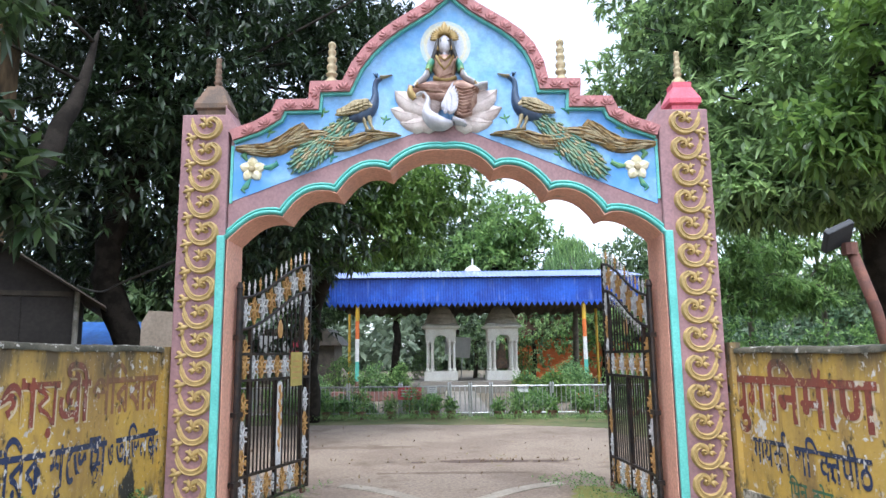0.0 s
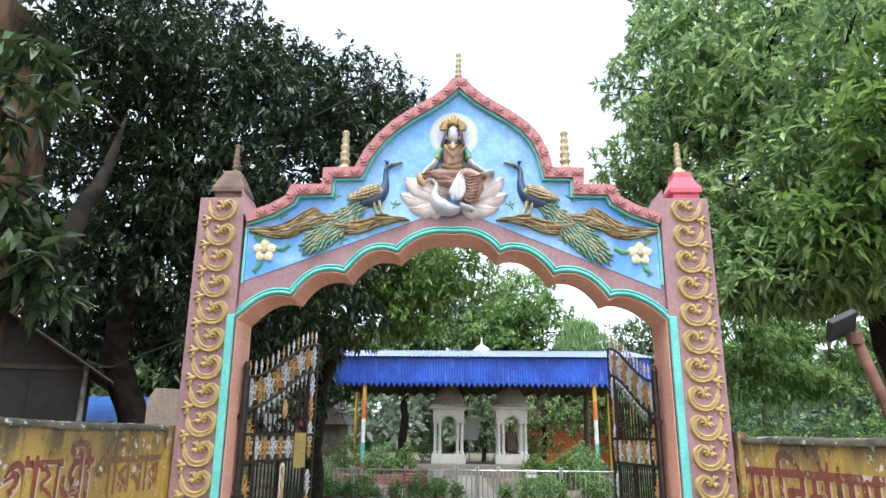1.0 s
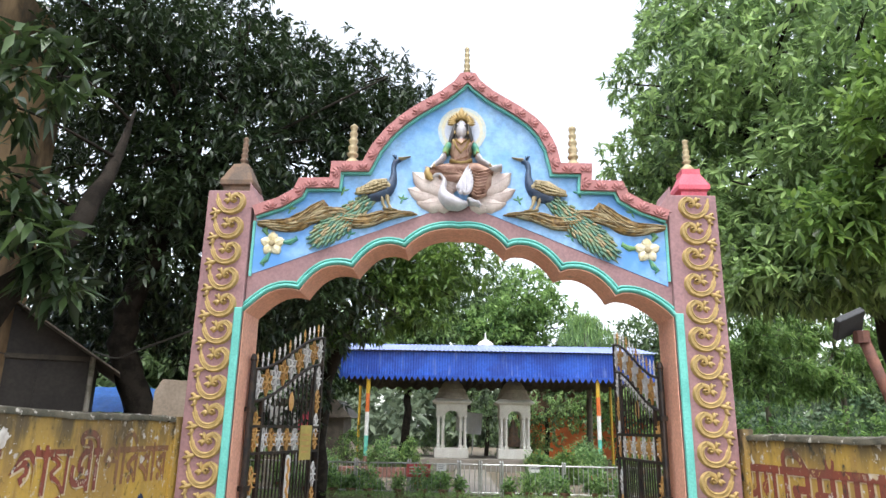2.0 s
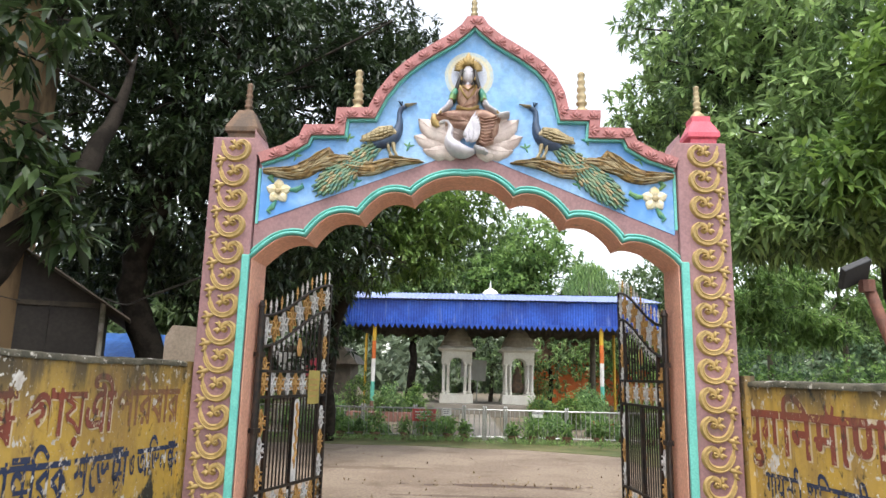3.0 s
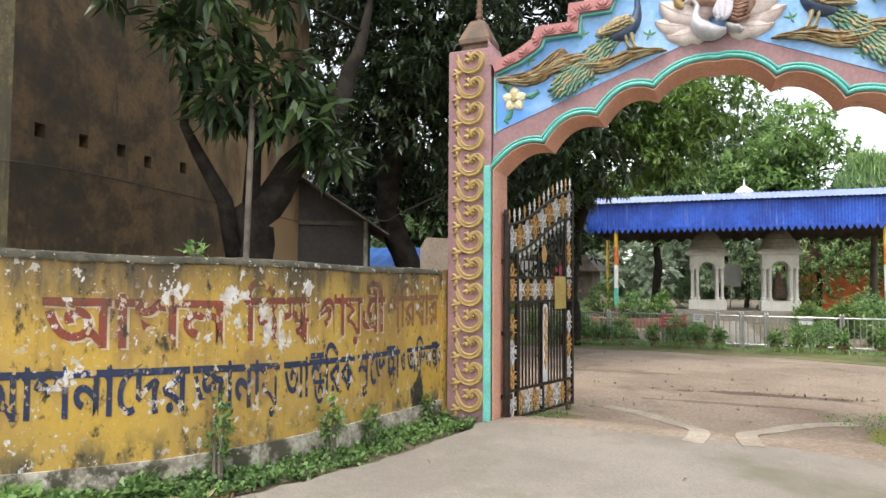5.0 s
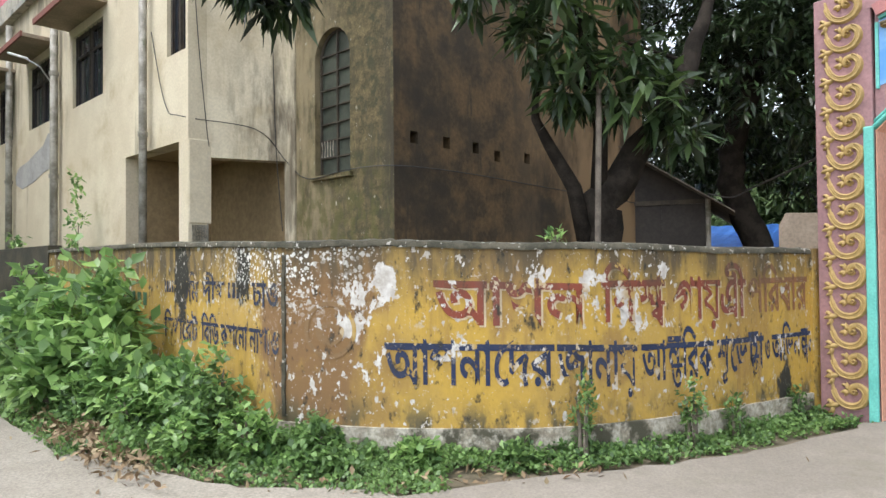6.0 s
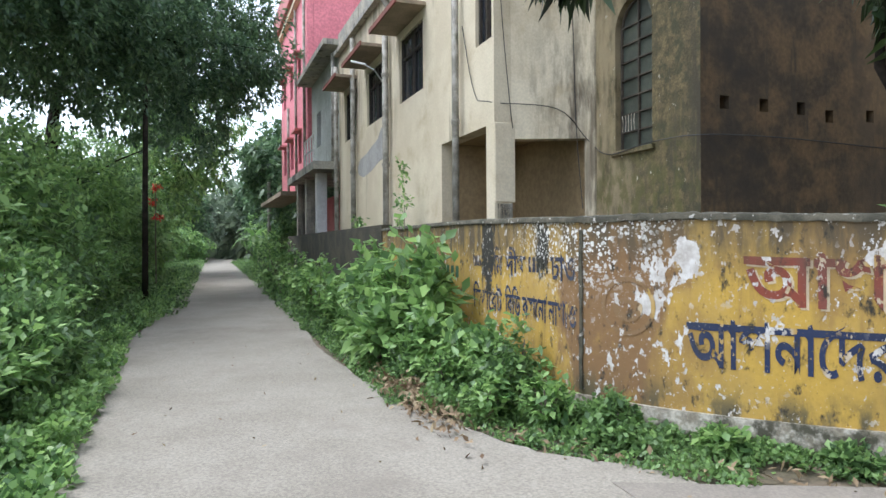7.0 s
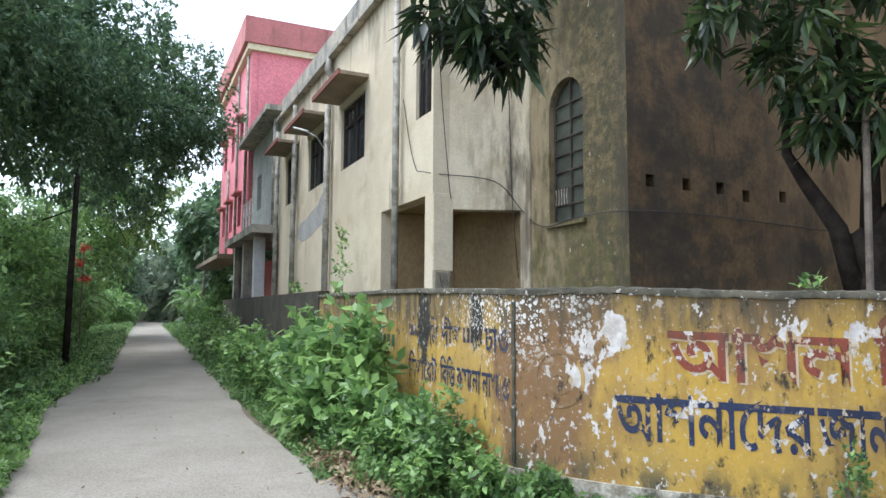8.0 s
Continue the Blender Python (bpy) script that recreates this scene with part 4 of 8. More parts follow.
# unreadable marks and the number kept as bars
for s0, s1, z0, z1, mat, wl, line, run, fr in ((6.44, 6.02, 1.2, 1.345, M_BLUE_TEXT, wall_w, WEST, RUN_W, 1), (7.93, 7.6, 1.22, 1.345, M_BLUE_TEXT, wall_w, WEST, RUN_W, 1), (9.3, 8.4, 1.05, 1.2, M_GREEN_TEXT, wall_w, WEST, RUN_W, 1), (1.4, 1.72, 0.25, 0.37, M_GREEN_TEXT, wall_e, EAST, RUN_E, -1)):
    bm = bmesh.new()
    for k in range(5):
        a, b = s0 + (s1 - s0) * (k + 0.1) / 5, s0 + (s1 - s0) * (k + 0.75) / 5
        q = []
        for s, z in ((a, z0), (b, z0), (b, z1), (a, z1)):
            i = max(j for j in range(len(run) - 1) if run[j] <= s)
            d = (line[i + 1] - line[i]).normalized()
            p = line[i] + d * (s - run[i]) + Vector((-d.y, d.x)) * fr * 0.006
            q.append(bm.verts.new((p.x, p.y, z)))
        bm.faces.new(q)
    part("writing", bm, mat, wl)
# faded round emblem with a lamp shape on the bend of the wall
for r0, r1 in ((0.2, 0.235), (0.06, 0.13)):
    bm = bmesh.new()
    ring = []
    for k in range(33):
        a = 2 * math.pi * k / 32
        pair = []
        for r in (r0, r1):
            s, z = 5.05 + r * math.cos(a), 0.97 + (r * math.sin(a) if r0 > 0.1 or math.sin(a) < 0 else r * 0.4 * math.sin(a))
            i = max(j for j in range(len(RUN_W) - 1) if RUN_W[j] <= s)
            d = (WEST[i + 1] - WEST[i]).normalized()
            p = WEST[i] + d * (s - RUN_W[i]) + Vector((-d.y, d.x)) * 0.006
            pair.append(bm.verts.new((p.x, p.y, z)))
        ring.append(pair)
    for a, b in zip(ring, ring[1:]):
        bm.faces.new((a[0], a[1], b[1], b[0]))
    part("emblem", bm, M_FADED, wall_w)
bm = band(bmesh.new(), [Vector((-2.79, 7.06)), Vector((-2.83, 6.93))], -0.1, 0.0, 1.62, 0.012)
part("end_strip", bm, M_YELLOW, wall_w)
bm = bmesh.new()
box(bm, 2.83, 2.93, 6.9, 7.06, 0, 1.6)
part("end_strip", bm, M_YELLOW, wall_e)

# ---- the painted entrance gate ----
FACE = 7.0
gate = thing("entrance_gate", pose(0, 0, 0), "pink and blue painted temple gateway with scalloped arch", "gateway")
for x0, x1 in ((-2.77, -2.27), (2.27, 2.8)):
    part("pillar", box(bmesh.new(), x0, x1, FACE - 0.05, FACE + 0.5, -0.3, 4.06, 0.012), M_PINK, gate)

CUSPS = [(-2.265, 2.715), (-1.69, 2.955), (-1.13, 3.205), (-0.572, 3.435), (0.01, 3.655), (0.522, 3.44), (1.092, 3.195), (1.668, 2.945), (2.265, 2.72)]


def scallop(depth=0.0):
    """The line of the arch, from the west springing to the east one."""
    out = []
    for i, (a, b) in enumerate(zip(CUSPS, CUSPS[1:])):
        a, b = Vector(a), Vector(b)
        d = b - a
        nrm = Vector((-d.y, d.x)).normalized()
        rise = (0.1, 0.125, 0.13, 0.085)[min(i, 7 - i)]
        skew = (0.42, 0.46, 0.44, 0.5)[min(i, 7 - i)]
        skew = skew if i > 3 else 1 - skew
        for k in range(10):
            u = k / 10
            out.append(a + d * u + nrm * rise * math.sin(math.pi * u ** (math.log(0.5) / math.log(skew))) ** 0.8)
    return out + [Vector(CUSPS[-1])]


ARCH = scallop()
HALF = [(2.265, 3.87), (2.0, 3.965), (1.83, 4.068), (1.775, 4.2), (1.44, 4.205), (1.44, 4.4), (1.096, 4.405), (1.03, 4.6), (0.91, 4.8), (0.77, 4.95), (0.61, 5.075), (0.29, 5.28), (0.15, 5.4), (0.085, 5.5), (0.0, 5.51)]


def lean(z):
    """The crest sits a little east of the opening's middle."""
    return 0.012 + 0.075 * min(1, max(0, (z - 4.3) / 0.6))


TOP = [Vector((lean(z) + x, z)) for x, z in HALF] + [Vector((lean(z) - x, z)) for x, z in HALF[-2::-1]]
bm = prism(bmesh.new(), [tuple(p) for p in ARCH + TOP], FACE, FACE + 0.46)
part("arch_wall", bm, M_PINK, gate)
# salmon soffit and jambs
inner = [Vector((-2.265, -0.3))] + ARCH + [Vector((2.265, -0.3))]
low = offset(inner, -0.004)
bm = bmesh.new()
rows = [[bm.verts.new((p.x, y, p.y)) for y in (FACE - 0.02, FACE + 0.506)] for p in low]
deep = [[bm.verts.new((p.x, y, p.y)) for y in (FACE - 0.02, FACE + 0.506)] for p in offset(inner, -0.014)]
for a, b in zip(deep, deep[1:]):
    bm.faces.new((a[0], a[1], b[1], b[0]))
for a, b, c, d in zip(rows, rows[1:], deep, deep[1:]):
    bm.faces.new((a[0], c[0], d[0], b[0]))
    bm.faces.new((a[1], b[1], d[1], c[1]))
bmesh.ops.recalc_face_normals(bm, faces=bm.faces)
part("soffit", bm, M_SALMON, gate, "salmon painted soffit and jambs")
# turquoise double moulding along the opening
mould = offset(ARCH, 0.024)
for wdt, off, h in ((0.048, 0.0, 0.05), (0.03, 0.04, 0.03)):
    bm = bmesh.new()
    ln = offset(mould, off)
    swell(bm, [tuple(p) for p in ln], wdt, h, FACE - (0.005 if off else 0.01), 4)
    part("moulding", bm, M_TEAL, gate, "turquoise painted moulding", True)
for sx in (-1, 1):
    part("jamb_strip", box(bmesh.new(), sx * 2.305 - 0.042, sx * 2.305 + 0.042, FACE - 0.085, FACE - 0.04, -0.3, 2.75, 0.012), M_TEAL, gate, "turquoise jamb strip")
# rose border along the top, proud of the face, with its turquoise lip
def inset(d, apex):
    """The top line moved inwards, with a clean point under the apex."""
    pts = offset(TOP, d)
    n = len(pts) // 2
    east = [q for q in pts[:n] if q.x > 0.11 and q.y < apex - 0.03]
    west = [q for q in pts[n + 1:] if q.x < 0.06 and q.y < apex - 0.03]
    return east + [Vector((0.087, apex))] + west


def strip(bm, a, b, y0, y1):
    """A raised band between two lines that start and end together."""
    pts = [tuple(q) for q in list(a) + list(b)[::-1]]
    return prism(bm, pts, y0, y1)


under = inset(0.115, 5.39)
bm = strip(bmesh.new(), TOP, under, FACE - 0.1, FACE + 0.03)
part("border", bm, M_BORDER, gate, "rose pink moulded border")
lip = inset(0.142, 5.355)
bm = strip(bmesh.new(), under, lip, FACE - 0.06, FACE + 0.03)
part("border_lip", bm, M_TEAL, gate, "turquoise lip")
# blue spandrel panel
edge_in = inset(0.135, 5.37)
blue = [p for p in edge_in if -2.22 < p.x < 2.24]
poly = [(-2.22, 3.125), (0.01, 3.965), (2.23, 3.045), (2.23, blue[0].y)] + [tuple(p) for p in blue] + [(-2.22, blue[-1].y)]
bm = prism(bmesh.new(), poly, FACE - 0.008, FACE + 0.02)
part("panel", bm, M_SKYBLUE, gate, "sky blue painted panel")
for x, z1 in ((-2.235, 3.72), (2.245, 3.74)):
    part("panel_edge", box(bmesh.new(), x - 0.014, x + 0.014, FACE - 0.022, FACE, 3.1, z1), M_TEAL, gate)
# little lotus reliefs along the border
bm = bmesh.new()
for tip, w in (((0, 0.055), 0.045), ((-0.05, 0.03), 0.04), ((0.05, 0.03), 0.04)):
    petal(bm, (0, -0.03), tip, w, 0.022, 0)
swell(bm, [(-0.07, -0.01), (-0.035, -0.04), (0, -0.03), (0.035, -0.04), (0.07, -0.01)], 0.018, 0.014, 0)
LOTUS = mesh_of("lotus_relief", bm, M_BORDER)
mid = offset(TOP, 0.06)
acc = 0.09
for a, b in zip(mid, mid[1:]):
    ln = (b - a).length
    while acc < ln:
        p = a.lerp(b, acc / ln)
        ang = math.degrees(math.atan2((b - a).y, (b - a).x))
        share("lotus_relief", LOTUS, pose(p.x, FACE - 0.1, p.y, 0, -(ang - 180), 0), gate)
        acc += 0.185
    acc -= ln
# gold scrolls up the pillars
bm = bmesh.new()
BOW = spline([Vector(p) for p in ((-0.158, 0.12), (-0.145, 0.05), (-0.118, -0.02), (-0.065, -0.075), (0.01, -0.092), (0.085, -0.065), (0.128, 0.0), (0.12, 0.07), (0.07, 0.108), (0.015, 0.092), (0.004, 0.05), (0.035, 0.03), (0.058, 0.052))], 4)
BOW = [p.to_2d() for p in BOW]
wide = list(np.interp(np.linspace(0, 1, len(BOW)), (0, 0.12, 0.3, 0.5, 0.65, 0.85, 1), (0.02, 0.045, 0.07, 0.08, 0.066, 0.044, 0.03)))
swell(bm, [tuple(p) for p in BOW], wide, 0.03, 0, 5)
arc = slice(4, len(BOW) - 16)
for side, w in ((0.018, 0.3), (-0.018, 0.34)):
    swell(bm, [tuple(p) for p in offset(BOW, side)[arc]], [x * w for x in wide[arc]], 0.042, 0, 4)
swell(bm, [(0.035 + 0.02 * math.cos(a), 0.05 + 0.02 * math.sin(a)) for a in (0, 1.3, 2.6, 3.9, 5.2, 6.28)], 0.018, 0.04, 0)
for base, tip, w in (((-0.01, 0.05), (-0.085, 0.035), 0.05), ((-0.015, 0.055), (-0.05, 0.0), 0.034), ((-0.02, 0.06), (-0.03, 0.135), 0.042), ((-0.03, 0.1), (-0.075, 0.115), 0.032)):
    petal(bm, base, tip, w, 0.034, 0)
for base, tip, w in (((-0.09, -0.085), (-0.225, -0.12), 0.06), ((-0.15, -0.105), (-0.185, -0.045), 0.042), ((-0.175, -0.055), (-0.205, -0.07), 0.034), ((-0.15, -0.11), (-0.165, -0.19), 0.044), ((-0.16, -0.16), (-0.195, -0.185), 0.03)):
    petal(bm, base, tip, w, 0.036, 0)
SCROLL = mesh_of("scroll", bm, M_GOLD)
SCROLL.polygons.foreach_set("use_smooth", [True] * len(SCROLL.polygons))
for k in range(14):
    z = 0.205 + 0.2842 * k
    share("scroll", SCROLL, pose(-2.505, FACE - 0.05, z), gate)
    share("scroll", SCROLL, Matrix.Translation((2.55, FACE - 0.05, z)) @ Matrix.Diagonal((-1, 1, 1, 1)), gate)


def spindle(x, y, z, h, w, parent, mat):
    prof = [(w, 0), (w, 0.03 * h), (w * 0.9, 0.12 * h), (w * 0.5, 0.2 * h), (w * 0.34, 0.25 * h), (w * 0.56, 0.29 * h), (w * 0.58, 0.33 * h), (w * 0.36, 0.37 * h), (w * 0.52, 0.44 * h), (w * 0.52, 0.49 * h), (w * 0.32, 0.54 * h), (w * 0.47, 0.6 * h), (w * 0.47, 0.65 * h), (w * 0.29, 0.7 * h), (w * 0.42, 0.76 * h), (w * 0.42, 0.8 * h), (w * 0.27, 0.85 * h), (w * 0.4, 0.91 * h), (w * 0.4, 0.96 * h), (w * 0.2, h)]
    return part("finial", lathe(bmesh.new(), prof, 14, x, y, z), mat, parent, "turned finial", True)


spindle(-1.22, FACE + 0.12, 4.39, 0.55, 0.11, gate, M_GOLDDULL)
spindle(1.295, FACE + 0.12, 4.39, 0.55, 0.11, gate, M_GOLDDULL)
spindle(0.08, FACE + 0.12, 5.5, 0.46, 0.075, gate, M_GOLDDULL)
spindle(2.585, FACE + 0.15, 4.4, 0.4, 0.08, gate, M_GOLDDULL)
spindle(-2.475, FACE + 0.15, 4.36, 0.42, 0.08, gate, M_CAPBROWN)
s2 = math.sqrt(2)
part("pillar_cap", lathe(bmesh.new(), [(0.14 * s2, 0), (0.14 * s2, 0.06), (0.17 * s2, 0.08), (0.17 * s2, 0.13), (0.1 * s2, 0.28), (0.1 * s2, 0.34)], 4, 2.585, FACE + 0.14, 4.06, turn=math.pi / 4), M_CAPPINK, gate, "bright pink pillar cap")
part("pillar_cap", lathe(bmesh.new(), [(0.15 * s2, 0), (0.15 * s2, 0.06), (0.18 * s2, 0.08), (0.18 * s2, 0.13), (0.08 * s2, 0.36)], 4, -2.475, FACE + 0.14, 4.06, turn=math.pi / 4), M_CAPBROWN, gate, "weathered brown pillar cap")
for sx in (-1, 1):
    bm = prism(bmesh.new(), [(sx * 2.15, 3.86), (sx * 2.31, 3.86), (sx * 2.31, 4.16), (sx * 2.26, 4.04)], FACE - 0.055, FACE + 0.4)
    part("shoulder", bm, M_PINK, gate)


def peacock(sx, dx, tail):
    """A peacock in relief on a branch, its tail hanging down; sx: the way it faces."""
    y = FACE - 0.008
    bird = new("peacock_relief")
    bird.parent = gate
    tagged(bird, "painted peacock relief with hanging green tail")

    def at(x, z):
        return (sx * x + dx, z)
    rr = random.Random(3)
    bm = bmesh.new()
    UPPER = [Vector(p) for p in ((-2.2, 3.685), (-2.05, 3.675), (-1.88, 3.675), (-1.74, 3.71), (-1.6, 3.81), (-1.46, 3.93))]
    LOWER = [Vector(p) for p in ((-1.3, 3.76), (-1.14, 3.73), (-0.98, 3.735), (-0.82, 3.79), (-0.64, 3.815), (-0.45, 3.815))]
    LIMB = [Vector(p) for p in ((-1.76, 3.7), (-1.6, 3.76), (-1.45, 3.81), (-1.3, 3.83), (-1.18, 3.81))]
    for line, wd in ((UPPER, (0.04, 0.11, 0.17, 0.2, 0.19, 0.12)), (LIMB, (0.1, 0.14, 0.14, 0.12, 0.1)), (LOWER, (0.16, 0.18, 0.15, 0.13, 0.08, 0.015))):
        ln = spline(line, 4)
        w = list(np.interp(np.linspace(0, 1, len(ln)), np.linspace(0, 1, len(wd)), wd))
        swell(bm, [at(*p.to_2d()) for p in ln], w, 0.06, y, 6)
        for k in range(46):
            i = rr.randrange(0, len(ln) - 5)
            o = rr.uniform(-0.46, 0.46)
            seg = [(ln[i + m].to_2d() + Vector((0.25 * o * -w[i + m], o * w[i + m]))) for m in range(5)]
            swell(bm, [at(*q) for q in seg], [0.004, 0.012, 0.015, 0.011, 0.004], 0.03, y - 0.05 * math.sqrt(1 - 3.4 * o * o), 3, k % 3 != 0)
    part("branch", bm, (M_BARK_RELIEF, M_GOLDDULL), bird, "gnarled brown branch")
    # tail
    b, t = Vector((-0.95, 4.0)), Vector(tail)
    bm = bmesh.new()
    ax = (t - b).normalized()
    nr = Vector((-ax.y, ax.x))
    ln = (t - b).length
    swell(bm, [at(*(b + ax * ln * k)) for k in (0, 0.2, 0.5, 0.78, 0.92, 1.0)], [0.13, 0.2, 0.26, 0.23, 0.15, 0.04], 0.05, y, 6, 0)
    for i in range(21):
        u = 0.94 - i * 0.045
        wd = float(np.interp(u, (0, 0.2, 0.5, 0.78, 0.95), (0.05, 0.085, 0.115, 0.1, 0.045)))
        m = max(3, int(round(wd / 0.0145)))
        for j in range(m):
            o = (j / (m - 1) - 0.5) * 2 * wd + (0.012 if i % 2 else -0.012) + rr.uniform(-0.006, 0.006)
            p = b + ax * ln * u + nr * o
            q = p + ax * rr.uniform(0.055, 0.075) + nr * o * 0.18
            feather(bm, at(*p), at(*q), rr.uniform(0.03, 0.04), 0.02 + 0.008 * rr.random(), y - 0.045 * math.sqrt(max(0.1, 1 - (o / (wd + 0.04)) ** 2)), (0, 0, 1, 2)[rr.randrange(4)])
    for k in range(26):
        u = rr.uniform(0.6, 1.0)
        o = float(np.interp(u, (0.5, 0.78, 1.0), (0.125, 0.105, 0.02))) * (1 if k % 2 else -1)
        p = b + ax * ln * u + nr * o
        petal(bm, at(*p), at(*(p + ax * 0.06 + nr * o * 0.35)), 0.014, 0.012, y, 0)
    part("tail", bm, (M_PGREEN, M_GOLDDULL, M_PTEAL), bird, "green and gold scalloped tail feathers")
    bm = bmesh.new()
    ln = spline([Vector(p) for p in ((-1.0, 4.0), (-0.9, 4.03), (-0.81, 4.08), (-0.75, 4.16), (-0.728, 4.26), (-0.732, 4.35), (-0.715, 4.42), (-0.66, 4.452))], 4)
    swell(bm, [at(*p.to_2d()) for p in ln], list(np.interp(np.linspace(0, 1, len(ln)), np.linspace(0, 1, 8), (0.1, 0.15, 0.165, 0.12, 0.075, 0.056, 0.058, 0.04))), 0.085, y, 6, 0)
    swell(bm, [at(-0.675, 4.455), at(-0.61, 4.47), at(-0.545, 4.49)], [0.04, 0.024, 0.006], 0.06, y - 0.01, 4, 1)
    for k in range(3):
        swell(bm, [at(-0.71, 4.46), at(-0.745 + 0.02 * k, 4.51)], 0.009, 0.03, y)
    for x in (-0.85, -0.79):
        swell(bm, [at(x, 4.02), at(x + 0.015, 3.94), at(x + 0.05, 3.875)], [0.06, 0.032, 0.03], 0.07, y, 4, 1)
        swell(bm, [at(x + 0.02, 3.87), at(x + 0.12, 3.85)], 0.024, 0.075, y, 4, 1)
    part("body", bm, (M_PBLUE, M_GOLDDULL), bird, "dark blue body and neck", True)
    bm = bmesh.new()
    swell(bm, [at(*p) for p in ((-0.755, 4.12), (-0.83, 4.145), (-0.93, 4.13), (-1.04, 4.085), (-1.15, 4.035))], [0.07, 0.15, 0.155, 0.1, 0.015], 0.075, y - 0.03, 6)
    for i in range(7):
        c = Vector((-0.79 - 0.045 * i, 4.145 - 0.013 * i))
        half = float(np.interp(i, (0, 2, 6), (0.045, 0.06, 0.025)))
        for j in range(4):
            o = half * (1 - 2 * j / 3)
            feather(bm, at(c.x, c.y + o), at(c.x - 0.07, c.y + o * 0.85 - 0.02), 0.04, 0.03 + 0.006 * (6 - i), y - 0.085 + 0.5 * abs(o), 0)
    part("wing", bm, M_GOLDDULL, bird, "gold scalloped wing")
    for x, z in ((-0.62, 3.99), (-1.18, 3.58), (-1.85, 3.86), (-1.28, 4.08)):
        for a in (20, 80, 140, 250):
            bm = petal(bmesh.new(), at(x, z), at(x + 0.07 * math.cos(radians(a)), z + 0.06 * math.sin(radians(a))), 0.028, 0.012, y)
            part("leaf_relief", bm, M_LEAFPAINT, bird)


def wall_flower(x, z, sx):
    y = FACE - 0.008
    fl = new("flower_relief")
    fl.parent = gate
    tagged(fl, "cream five petalled flower relief")
    for k in range(5):
        bm = bmesh.new()
        a = radians(90 + 72 * k)
        petal(bm, (x + 0.02 * math.cos(a), z + 0.02 * math.sin(a)), (x + 0.14 * math.cos(a), z + 0.14 * math.sin(a)), 0.125, 0.04, y)
        part("petal", bm, M_FLOWER, fl)
    part("flower_heart", lathe(bmesh.new(), [(0.035, 0), (0.03, 0.02), (0.001, 0.028)], 12, 0, 0, 0), M_GOLDDULL, fl).matrix_basis = pose(x, y - 0.03, z, 90, 0, 0)
    for pts in (((0.1, 0.02), (0.19, 0.02), (0.26, 0.06), (0.25, 0.09)), ((-0.02, -0.1), (-0.06, -0.18), (-0.1, -0.22), (-0.07, -0.25)), ((-0.06, 0.1), (-0.1, 0.15), (-0.06, 0.2), (-0.03, 0.19))):
        bm = bmesh.new()
        swell(bm, [(x - sx * px, z + pz) for px, pz in pts], [0.03, 0.07, 0.05, 0.02], 0.03, y)
        part("leaf_relief", bm, M_LEAFPAINT, fl)


peacock(1, 0.0, (-1.6, 3.46))
peacock(-1, 0.04, (-1.66, 3.35))
wall_flower(-2.02, 3.462, -1)
wall_flower(2.03, 3.437, 1)

# lotus seat
seat = new("lotus_seat")
seat.parent = gate
tagged(seat, "shell white lotus with broad petals")
y = FACE - 0.008
for ang, ln, w in ((172, 0.62, 0.16), (8, 0.62, 0.16), (150, 0.66, 0.17), (30, 0.66, 0.17), (193, 0.52, 0.14), (-13, 0.52, 0.14), (135, 0.6, 0.15), (45, 0.62, 0.15), (208, 0.36, 0.12), (-28, 0.38, 0.12), (115, 0.5, 0.14), (65, 0.5, 0.14)):
    bm = bmesh.new()
    a = radians(ang)
    root, tip = Vector((0.03 + 0.1 * math.cos(a), 4.03 + 0.08 * math.sin(a))), Vector((0.03 + ln * 0.97 * math.cos(a), 4.03 + ln * 0.78 * math.sin(a)))
    side = Vector((-(tip - root).y, (tip - root).x)) * (0.1 if math.cos(a) > 0 else -0.1)
    line = [root, root.lerp(tip, 0.3) - side * 0.6, root.lerp(tip, 0.62) - side * 0.7, root.lerp(tip, 0.85) - side * 0.2, tip + side * 0.3]
    swell(bm, [tuple(q) for q in line], [w * 0.7, w * 1.45, w * 1.6, w * 0.85, 0.01], 0.05, y - 0.02 * (abs(ang - 90) < 70), 5)
    swell(bm, [tuple(q) for q in line], [0.012, 0.014, 0.014, 0.01, 0.004], 0.058, y - 0.02 * (abs(ang - 90) < 70), 3)
    part("petal", bm, M_PALEPINK, seat, smooth=True)
for r0, r1, mat, label in ((0.0, 0.2, M_HALOPALE, "pale mauve painted halo disc"), (0.2, 0.235, M_HALOMID, "cream painted halo ring"), (0.235, 0.272, M_HALO, "pale yellow painted halo ring")):
    bm = bmesh.new()
    rings = [[bm.verts.new((0.03 + r * math.cos(2 * math.pi * k / 40), FACE - 0.0125, 4.82 + r * 1.05 * math.sin(2 * math.pi * k / 40))) for k in range(40)] for r in ((r0, r1) if r0 else (r1,))]
    if r0:
        for k in range(40):
            bm.faces.new((rings[0][k], rings[0][(k + 1) % 40], rings[1][(k + 1) % 40], rings[1][k]))
    else:
        bm.faces.new(rings[0])
    part("halo", bm, mat, gate, label)

# seated figure with a white bird: one plain sculpted piece
bm = bmesh.new()
y = FACE - 0.03
